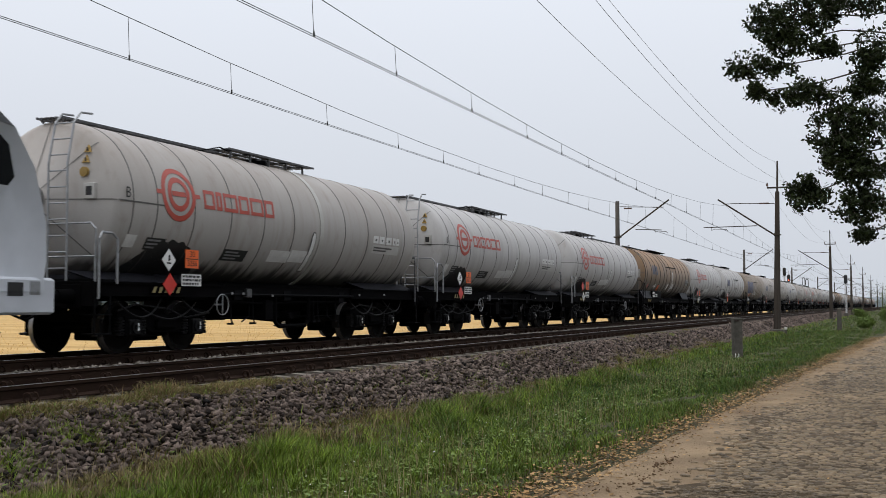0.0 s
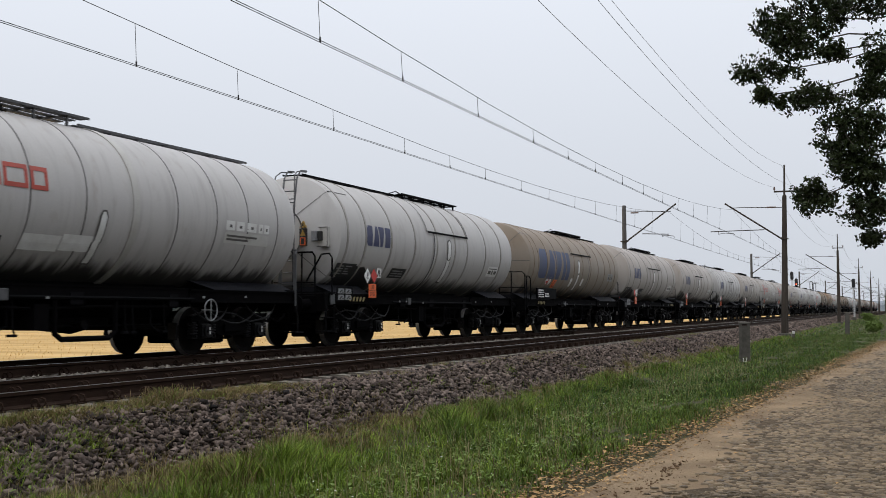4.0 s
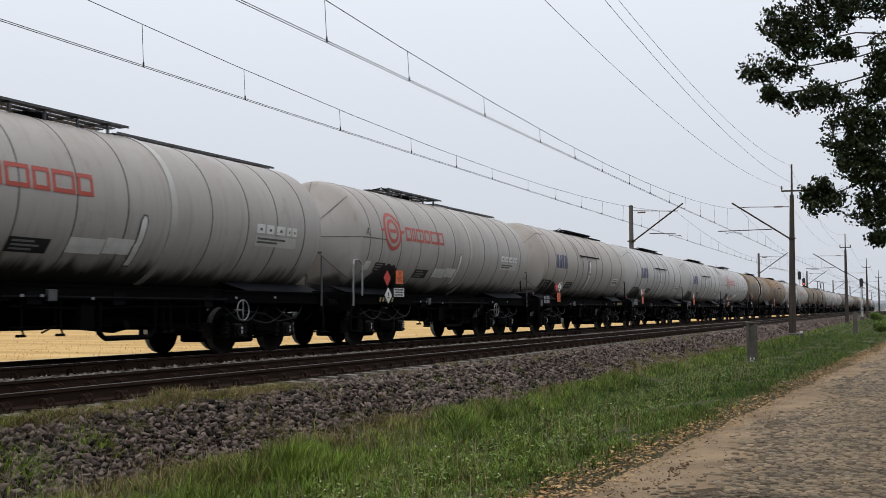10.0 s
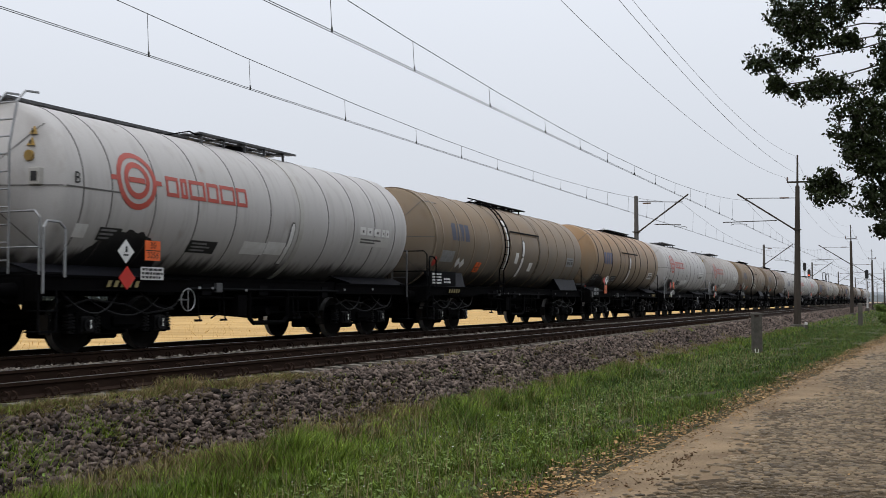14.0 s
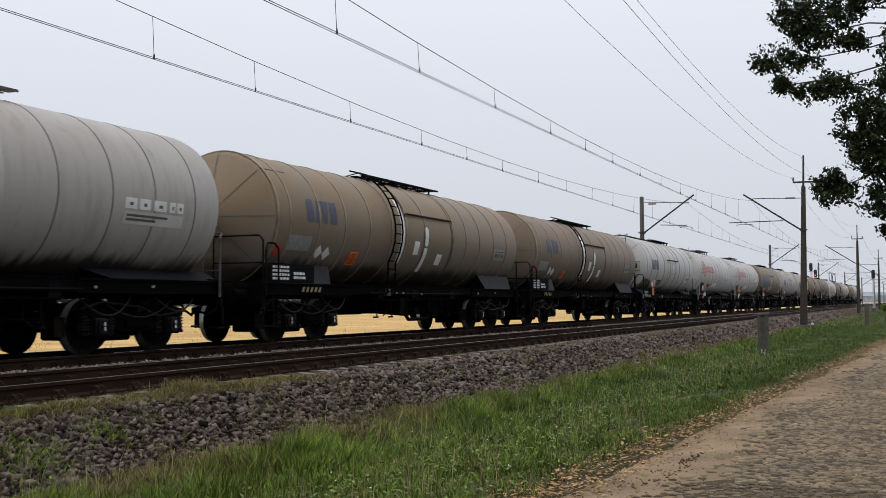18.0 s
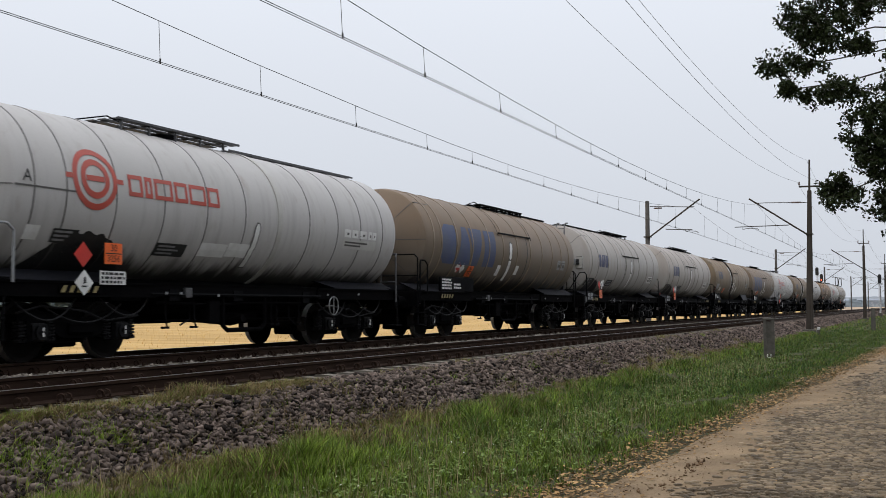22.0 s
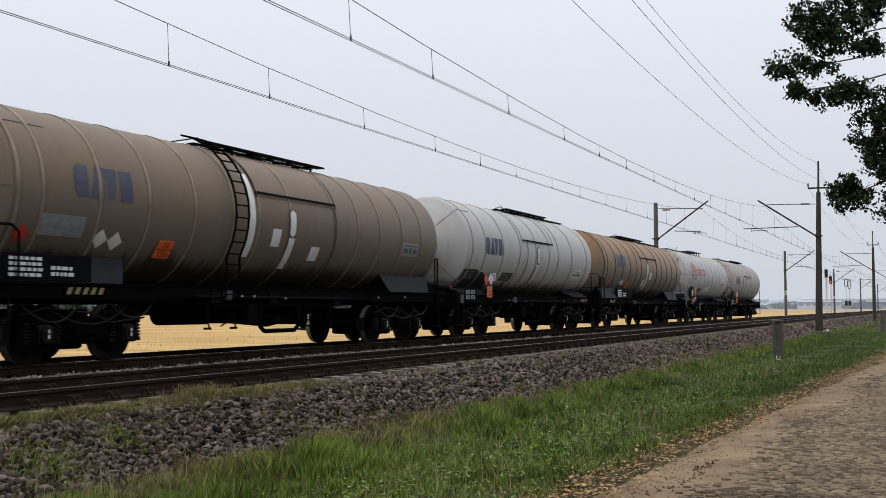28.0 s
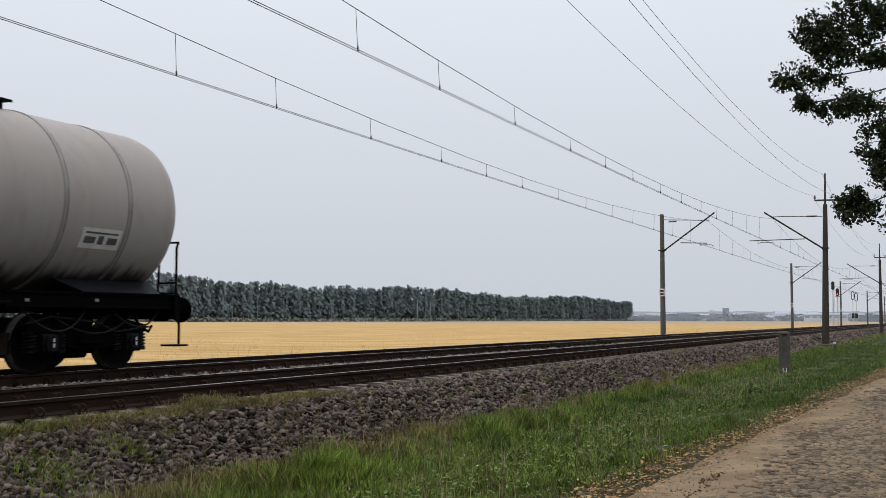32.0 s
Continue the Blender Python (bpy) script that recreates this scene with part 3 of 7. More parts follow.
    root.matrix_basis = pose(x, y, 0, 0, 0.9 if side > 0 and y < 100 else 0, 0)
    return root


pole_ys = [POLE_Y + SPAN * i for i in range(-2, 9)]
for py in pole_ys:
    pole(py, 1)
    pole(py, -1)


def wires_of(x, name, low):
    """Carrying cable, two contact wires and droppers of one track."""
    root = tagged(new(name), "overhead contact line with droppers above the track", "overhead line", "overhead lines")
    drop, ys = [], [pole_ys[0] + SPAN * i / 12 for i in range(12 * (len(pole_ys) - 1) + 1)]

    def zc(y):
        f = ((y - POLE_Y) / SPAN % 1.0) * 2 - 1
        return 5.86 + 1.30 * f * f

    def sway(y):
        return x + bend(y) - 0.055 * math.cos((y - POLE_Y) / SPAN * math.pi)

    def zw(y):
        f = ((y - POLE_Y) / SPAN % 1.0) * 2 - 1
        return low - 0.05 * (1 - f * f)
    part("carrying_cable", Geo().tube([(x + bend(y), y, zc(y)) for y in ys], 0.008, 5), M_WIRE, root)
    for d in (-0.02, 0.02):
        part("contact_wire", Geo().tube([(sway(y) + d, y, zw(y) + d * 0.4) for y in ys], 0.007, 5), M_WIRE, root)
    for a in pole_ys[:-1]:
        for f in DROPPERS:
            y = a + f * SPAN
            if -40 < y < 320:
                b = (sway(y), y, zw(y))
                part("dropper", Geo().tube([(x + bend(y), y, zc(y)), b], 0.006, 5).cyl((b[0], b[1], b[2] - 0.02), (b[0], b[1], b[2] + 0.08), 0.018, None, 5), M_WIRE, root)
    return root


DROPPERS = (0.06, 0.135, 0.203, 0.255, 0.321, 0.387, 0.44, 0.49, 0.55, 0.605, 0.665, 0.72, 0.784, 0.85, 0.92)
wires_of(NEAR, "overhead_line", 5.60)
wires_of(FAR, "overhead_line", 5.54)


def feeder(dx, z, sag):
    pts = []
    for i in range(16 * (len(pole_ys) - 1) + 1):
        y = pole_ys[0] + SPAN * i / 16
        f = (i % 16) / 8 - 1
        pts.append((-6.17 + dx + bend(y), y, z - sag * (1 - f * f)))
    g = Geo().tube(pts, 0.0065, 5)
    return thing("feeder_wire", g, M_THIN, "thin dark feeder wire strung along pole tops", "wire", "feeder wires")


for dx, z, sag in ((-0.6, 8.50, 1.32), (0.6, 8.50, 1.34), (0.0, 9.83, 1.51)):
    feeder(dx, z, sag)


# ================= the train =================
R_TANK, Z_TANK = 1.37, 2.765        # the tank in hand: radius and height of its axis
CACHE = {}


def cached(key, build, mats, smooth=False):
    name = key[0] if isinstance(key, tuple) else key
    key = (key, R_TANK)
    if key not in CACHE:
        CACHE[key] = build().mesh(name, mats, smooth)
    return CACHE[key]


def wheelset_geo():
    g = Geo()
    g.cyl((-1.05, 0, 0), (1.05, 0, 0), 0.085, None, 12)
    for s in (-1, 1):
        prof = [(0.12, 0.14), (0.11, 0.16), (0.05, 0.19), (0.03, 0.38), (0.055, 0.41), (0.06, 0.455), (0.02, 0.46), (-0.055, 0.463), (-0.062, 0.485), (-0.075, 0.485), (-0.08, 0.40), (-0.05, 0.38), (-0.04, 0.18), (-0.08, 0.15)]
        n = 28
        v = [(s * (0.7525 + a), r * math.cos(2 * math.pi * i / n), r * math.sin(2 * math.pi * i / n)) for a, r in prof for i in range(n)]
        q = [(j * n + i, j * n + (i + 1) % n, (j + 1) * n + (i + 1) % n, (j + 1) * n + i) for j in range(len(prof) - 1) for i in range(n)]
        base = len(g.v)
        g.v += v
        g.f += [tuple(a + base for a in f) for f in q]
        g.m += [1 if (k // n) in (5, 6) else 0 for k in range(len(q))]
    return g


def side_frame_geo():
    """One cast side of a freight bogie, with its horn guides."""
    top = [(-1.28, 0.62), (-1.28, 0.74), (-0.95, 0.80), (-0.55, 0.74), (-0.3, 0.68), (0.3, 0.68), (0.55, 0.74), (0.95, 0.80), (1.28, 0.74), (1.28, 0.62)]
    low = [(1.1, 0.58), (0.62, 0.56), (0.45, 0.40), (0.3, 0.36), (-0.3, 0.36), (-0.45, 0.40), (-0.62, 0.56), (-1.1, 0.58)]
    g = Geo().slab(top + low, 0.93, 1.08)
    for c in (-0.9, 0.9):
        for s in (-1, 1):
            g.box(0.95, 1.12, c + s * 0.19 - 0.03, c + s * 0.19 + 0.03, 0.30, 0.66, 0.01)
    g.box(0.95, 1.15, -0.28, 0.28, 0.42, 0.60, 0.03)
    return g


def axle_box_geo():
    g = Geo().box(0.90, 1.16, -0.15, 0.15, 0.32, 0.60, 0.03)
    g.cyl((1.14, 0, 0.46), (1.20, 0, 0.46), 0.115, None, 14)
    g.cyl((1.19, 0, 0.46), (1.225, 0, 0.46), 0.05, None, 8)
    g.box(0.93, 1.10, -0.37, 0.37, 0.315, 0.36, 0.01)
    g.box(1.226, 1.232, -0.014, 0.014, 0.40, 0.46, mat=1).box(1.226, 1.232, -0.014, 0.014, 0.48, 0.535, mat=1)
    return g


def spring_geo():
    g = Geo()
    n = 5 * 8
    g.tube([(1.03 + 0.085 * math.cos(i * math.pi / 4), 0.085 * math.sin(i * math.pi / 4), 0.36 + 0.26 * i / n) for i in range(n + 1)], 0.02, 5)
    g.cyl((1.03, 0, 0.34), (1.03, 0, 0.62), 0.05, None, 8)
    return g


def hose(a, b, sag):
    """A hose slung between two points."""
    return [(a[0] + 0.08 * math.sin(math.pi * i / 10), a[1] + (b[1] - a[1]) * i / 10, a[2] + (b[2] - a[2]) * i / 10 - sag * (1 - (i / 5 - 1) ** 2)) for i in range(11)]


def bogie(wagon, y):
    b = new("bogie")
    b.parent = wagon
    b.location.y = y
    ws = []
    for d in (-0.9, 0.9):
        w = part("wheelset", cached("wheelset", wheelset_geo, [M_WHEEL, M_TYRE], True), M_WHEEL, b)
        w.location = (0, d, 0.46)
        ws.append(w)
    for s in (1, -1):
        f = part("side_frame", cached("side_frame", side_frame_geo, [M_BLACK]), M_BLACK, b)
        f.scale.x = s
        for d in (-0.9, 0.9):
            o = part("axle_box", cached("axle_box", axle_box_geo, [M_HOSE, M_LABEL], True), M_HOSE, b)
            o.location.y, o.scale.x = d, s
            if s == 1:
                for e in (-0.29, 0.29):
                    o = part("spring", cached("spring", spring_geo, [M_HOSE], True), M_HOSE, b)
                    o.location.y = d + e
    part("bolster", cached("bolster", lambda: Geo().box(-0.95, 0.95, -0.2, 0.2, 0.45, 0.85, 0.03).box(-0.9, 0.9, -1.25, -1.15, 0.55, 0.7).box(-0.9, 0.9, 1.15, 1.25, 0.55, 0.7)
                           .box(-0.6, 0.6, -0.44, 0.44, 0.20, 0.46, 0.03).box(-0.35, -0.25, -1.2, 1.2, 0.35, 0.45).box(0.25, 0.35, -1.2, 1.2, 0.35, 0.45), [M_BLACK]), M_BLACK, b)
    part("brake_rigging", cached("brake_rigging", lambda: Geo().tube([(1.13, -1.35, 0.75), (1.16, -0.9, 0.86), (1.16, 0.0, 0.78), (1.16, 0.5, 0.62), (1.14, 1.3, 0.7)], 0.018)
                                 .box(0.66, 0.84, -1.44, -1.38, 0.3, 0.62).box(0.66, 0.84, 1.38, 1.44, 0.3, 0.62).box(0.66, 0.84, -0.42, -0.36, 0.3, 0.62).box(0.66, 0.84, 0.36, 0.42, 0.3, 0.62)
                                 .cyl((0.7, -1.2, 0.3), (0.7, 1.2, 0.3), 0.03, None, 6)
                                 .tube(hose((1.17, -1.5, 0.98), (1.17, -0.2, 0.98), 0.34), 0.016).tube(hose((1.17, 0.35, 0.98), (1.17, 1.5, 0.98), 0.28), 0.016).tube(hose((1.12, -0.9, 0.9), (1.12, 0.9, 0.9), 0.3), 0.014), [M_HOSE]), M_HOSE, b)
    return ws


def buffer_geo():
    g = Geo().cyl((0, 0, 0), (0, 0.36, 0), 0.13, 0.11, 14)
    g.cyl((0, 0.3, 0), (0, 0.56, 0), 0.085, None, 12).box(-0.2, 0.2, -0.03, 0.02, -0.2, 0.2, 0.01)
    prof = [(0.55, 0.0), (0.55, 0.2), (0.57, 0.23), (0.60, 0.225), (0.615, 0.0)]
    n = 16
    v = [(r * math.cos(2 * math.pi * i / n), y, r * math.sin(2 * math.pi * i / n)) for y, r in prof for i in range(n)]
    g.add(v, [(j * n + i, j * n + (i + 1) % n, (j + 1) * n + (i + 1) % n, (j + 1) * n + i) for j in range(len(prof) - 1) for i in range(n)])
    return g


def tank_geo(half, disc, cone, back=0.0):
    """The tank shell round the axis y: dished ends with a round manhole plate in the front one."""
    r = R_TANK
    front = [(back - half - 0.02, 0.0), (back - half - 0.02, disc - 0.03), (back - half, disc), (back - half + 0.02, disc + 0.005)]
    a = back - half + 0.02
    front += [(a + cone * 0.80, r - 0.10), (a + cone * 0.92, r - 0.03), (a + cone + 0.06, r)]
    back = [(half - 0.42, r), (half - 0.26, r - 0.03), (half - 0.12, r - 0.14), (half - 0.03, r - 0.45), (half, r * 0.35), (half, 0.0)]
    return Geo().turned(front + back, 56)


def end_seams_geo(half, disc, cone, count, back=0.0):
    """Raised radial joints of the front cladding."""
    g = Geo()
    r = R_TANK
    for k in range(count):
        a = 2 * math.pi * (k + 0.5 * (count == 4)) / count
        c, s = math.cos(a), math.sin(a)
        p = [(back - half + 0.02, disc + 0.01), (back - half + 0.02 + cone * 0.80, r - 0.10), (back - half + 0.02 + cone * 0.92, r - 0.03)]
        w = 0.008
        v = []
        for y, q in p:
            for t in (-w, w):
                v.append((q * c - t * s, y - 0.012, q * s + t * c))
        g.add(v, [(0, 1, 3, 2), (2, 3, 5, 4)])
    return g


def belt_geo(width, proud):
    r = R_TANK
    g = Geo().turned([(-width / 2, r - 0.01), (-width / 2, r + proud), (width / 2, r + proud), (width / 2, r - 0.01)], 56)
    if width == 0.07:                                  # the dark joint beside the band
        g.turned([(width / 2, r + 0.002), (width / 2 + 0.026, r + 0.003), (width / 2 + 0.026, r - 0.01)], 56, mat=1)
    return g


def rect(u0, u1, w0, w1):
    return [((u0, w0), (u1, w0), (u1, w1), (u0, w1))]


def ringed(ro, ri, n=32, a0=0.0, a1=2 * math.pi):
    q = []
    for i in range(n):
        a, b = a0 + (a1 - a0) * i / n, a0 + (a1 - a0) * (i + 1) / n
        q.append(((ro * math.cos(a), ro * math.sin(a)), (ro * math.cos(b), ro * math.sin(b)), (ri * math.cos(b), ri * math.sin(b)), (ri * math.cos(a), ri * math.sin(a))))
    return q


def moved(shape, du, dw=0.0, k=1.0, kw=None):
    kw = kw or k
    return [tuple((p[0] * k + du, p[1] * kw + dw) for p in q) for q in shape]


def emblem():
    """Concentric bands crossed by a level bar."""
    return ringed(0.5, 0.40) + ringed(0.32, 0.22, 28) + rect(-0.20, 0.20, -0.045, 0.045) + rect(-0.64, -0.50, -0.04, 0.04) + rect(0.50, 0.64, -0.04, 0.04)


def word_blocks():
    """Six plain open blocks in the place of a word mark, one list each."""
    out, u = [], 0.0
    for wide in (0.37, 0.20, 0.50, 0.37, 0.50, 0.37):
        out.append(moved(rect(0, wide, 0.115, 0.19) + rect(0, wide, -0.19, -0.115) + rect(0, 0.07, -0.115, 0.115) + rect(wide - 0.07, wide, -0.115, 0.115), u))
        u += wide + 0.06
    return out


def mark_blocks():
    """Four plain heavy blocks in the place of a company's mark, one metre high, one list each."""
    return [
        [((0.0, 0.16), (0.60, 0.16), (0.60, 0.84), (0.0, 0.84)), ((0.14, 0.0), (0.60, 0.0), (0.60, 0.16), (0.0, 0.16)), ((0.0, 0.84), (0.60, 0.84), (0.60, 1.0), (0.14, 1.0))],
        [((0.68, 0), (1.36, 0), (1.14, 1), (0.92, 1))],
        [((1.48, 0), (1.74, 0), (1.90, 1), (1.24, 1))],
        rect(2.0, 2.60, 0.0, 1.0)]


def ladder_geo(y, xs, zt):
    """An end ladder with a safety hoop top."""
    g = Geo()
    for x in xs:
        g.tube([(x, y, 1.25), (x, y - 0.02, 3.2), (x, y + 0.12, zt - 0.14), (x, y + 0.28, zt + 0.04), (x, y + 0.55, zt + 0.06)], 0.02)
    for i in range(10):
        z = 1.45 + i * 0.27
        g.tube([(xs[0], y + max(0.0, z - 3.2) * 0.16, z), (xs[1], y + max(0.0, z - 3.2) * 0.16, z)], 0.015)
    return g


def side_ladder_geo():
    g = Geo()
    for d in (-0.2, 0.2):
        pts = [((R_TANK + 0.16) * math.cos(a), d, (R_TANK + 0.16) * math.sin(a)) for a in [radians(q) for q in range(-30, 81, 10)]]
        g.tube([(1.35, d, -1.55)] + pts, 0.022)
    for i in range(13):
        a = radians(-28 + i * 8.5)
        g.tube([((R_TANK + 0.16) * math.cos(a), -0.2, (R_TANK + 0.16) * math.sin(a)), ((R_TANK + 0.16) * math.cos(a), 0.2, (R_TANK + 0.16) * math.sin(a))], 0.015)
    for i in range(3):
        g.tube([(1.38, -0.2, -1.5 + i * 0.28), (1.38, 0.2, -1.5 + i * 0.28)], 0.015)
    return g


def rail_geo(y):
    """A grab rail at the platform's outer edge."""
    return Geo().tube([(1.36, y, 0.95), (1.36, y, 1.95), (1.33, y + 0.1, 2.05), (1.33, y + 0.35, 2.05), (1.36, y + 0.45, 1.95), (1.36, y + 0.45, 1.2)], 0.022)


def fence_geo(y):
    """The platform's cross rail."""
    return Geo().tube([(1.30, y - 0.02, 1.2), (1.30, y - 0.02, 2.1), (1.2, y - 0.02, 2.2), (0.1, y - 0.02, 2.2), (0.1, y - 0.02, 1.2)], 0.02).tube([(1.30, y - 0.02, 1.65), (0.1, y - 0.02, 1.65)], 0.018)


def brace_rail_geo(y):
    """A looped platform rail with a mid rail and a slanting brace."""
    return (Geo().tube([(0.91, y, 1.2), (0.91, y, 2.1), (0.84, y, 2.2), (0.2, y, 2.2)], 0.022).tube([(0.56, y, 2.2), (0.56, y, 1.2)], 0.018)
            .tube([(-0.2, y, 1.5), (0.91, y, 1.5)], 0.016).tube([(0.68, y, 1.52), (0.98, y, 1.98), (1.08, y, 2.14), (1.28, y, 2.16), (1.36, y, 2.06), (1.36, y, 1.2)], 0.021)
            .tube([(0.40, y - 0.12, 1.2), (0.40, y - 0.12, 2.16), (0.33, y - 0.12, 2.26), (-0.1, y - 0.12, 2.26), (-0.17, y - 0.12, 2.18), (-0.17, y - 0.12, 1.2)], 0.022)
            .tube([(-1.3, y, 1.2), (-1.3, y, 2.1), (-1.2, y, 2.2), (-0.5, y, 2.2), (-0.4, y, 2.1), (-0.4, y, 1.2)], 0.022).tube([(-1.3, y, 1.5), (-0.4, y, 1.5)], 0.016))


def loop_rail_geo(y):
    """A narrow loop in the middle of the platform, with a low side rail."""
    return (Geo().tube([(0.60, y, 1.2), (0.60, y, 2.18), (0.52, y, 2.28), (0.28, y, 2.28), (0.20, y, 2.2), (0.20, y, 1.2)], 0.022)
            .tube([(-0.35, y - 0.02, 1.2), (-0.30, y - 0.02, 1.6), (0.30, y - 0.02, 1.6), (0.44, y - 0.02, 1.52), (0.56, y - 0.02, 1.3)], 0.018))


def safety_hoop_geo(y, xs, zt):
    """A rounded guard frame standing off the upper ladder."""
    a, b, f = xs[0] - 0.12, xs[1] + 0.10, y - 0.16
    return Geo().tube([(a + 0.12, y - 0.02, 2.62), (a + 0.04, f, 2.66), (a, f, 2.78), (a, f, zt - 0.34), (a + 0.03, f + 0.05, zt - 0.12), (a + 0.07, y + 0.05, zt - 0.01), (a + 0.1, y + 0.5, zt + 0.03)], 0.015).tube(
        [(b - 0.10, y - 0.02, 2.62), (b - 0.04, f, 2.66), (b, f, 2.78), (b, f, zt - 0.34), (b - 0.03, f + 0.05, zt - 0.12), (b - 0.06, y + 0.05, zt - 0.01), (b - 0.08, y + 0.5, zt + 0.03)], 0.015).tube([(a, f, 3.42), (a + 0.12, y, 3.42), (b - 0.1, y, 3.42), (b, f, 3.42)], 0.014)


def platform_geo(a, b, wide, lift=0.02):
    """An open walkway: thin gratings between edge angles on short posts."""
    g = Geo()
    z = Z_TANK + R_TANK + lift
    for x in (-wide, -wide / 3, wide / 3, wide):
        g.box(x - wide * 0.22, x + wide * 0.22, a, b, z, z + 0.018)
    g.box(-wide - 0.13, -wide - 0.10, a, b, z - 0.01, z + 0.03).box(wide + 0.10, wide + 0.13, a, b, z - 0.01, z + 0.03)
    y = a + 0.12
    while y < b:
        g.box(-wide - 0.12, wide + 0.12, y - 0.02, y + 0.02, z - 0.03, z)
        for s in (-1, 1):
            x = s * (wide + 0.08)
            g.box(x - 0.02, x + 0.02, y - 0.02, y + 0.02, Z_TANK + math.sqrt(R_TANK ** 2 - x * x) - 0.02, z)
        y += 0.75
    return g


def soot(half, low, top):
    """A rounded, ragged patch of soot and painted shade, in narrow columns."""
    r, q, n = random.Random(int(half * 100)), [], 30
    tops = [low + (top - low) * (1 - abs(2 * i / n - 1) ** 2.6) * (1 + r.uniform(-0.04, 0.04)) for i in range(n + 1)]
    for i in range(n):
        u0, u1 = half * (2 * i / n - 1), half * (2 * (i + 1) / n - 1)
        q.append(((u0, low), (u1, low), (u1, tops[i + 1]), (u0, tops[i])))
    return q


def diamond(root, name, y, z, size, mat, x):
    o = part(name, Geo().slab([(y - size, z), (y, z - size), (y + size, z), (y, z + size)], x, x + 0.012), mat, root)
    if mat is M_LABEL:
        g = Geo().slab([(y - size * 0.3, z - size * 0.35), (y + size * 0.3, z - size * 0.35), (y + size * 0.3, z - size * 0.22), (y - size * 0.3, z - size * 0.22)], x + 0.013, x + 0.017)
        part("symbol", g.slab([(y - size * 0.12, z - size * 0.1), (y + size * 0.2, z), (y + size * 0.1, z + size * 0.5), (y - size * 0.06, z + size * 0.4)], x + 0.013, x + 0.017), M_INK, o)
    return o


def bars(root, y0, y1, z0, z1, x, rows, cols, mat, name="lettering"):
    """Unreadable lettering: rows of short bars."""
    g = Geo()
    rnd = random.Random(int(y0 * 100))
    h = (z1 - z0) / rows
    for r in range(rows):
        u = y0
        while u < y1 - 0.04:
            w = rnd.uniform(0.35, 1.0) * (y1 - y0) / cols
            g.slab([(u, z0 + r * h + h * 0.2), (min(u + w, y1), z0 + r * h + h * 0.2), (min(u + w, y1), z0 + r * h + h * 0.8), (u, z0 + r * h + h * 0.8)], x, x + 0.004)
            u += w + 0.25 * (y1 - y0) / cols
    return part(name, g, mat, root)


def tank_point(z, proud=0.0):
    return math.sqrt(max(0.0, (R_TANK + proud) ** 2 - (z - Z_TANK) ** 2))


BELTS = {14.15: (-12.0, -11.06, -9.62, -8.16, -6.66, -5.33, -4.36, -2.81, -1.42), 15.0: (-12.9, -12.4, -11.34, -10.2, -8.9, -7.7, -6.45, -5.2, -4.0, -2.9, -1.9, -1.0),
         16.2: (-14.5, -14.03, -12.85, -11.69, -10.47, -9.32, -8.5, -7.36, -5.6, -4.55, -3.5, -2.35, -1.25)}


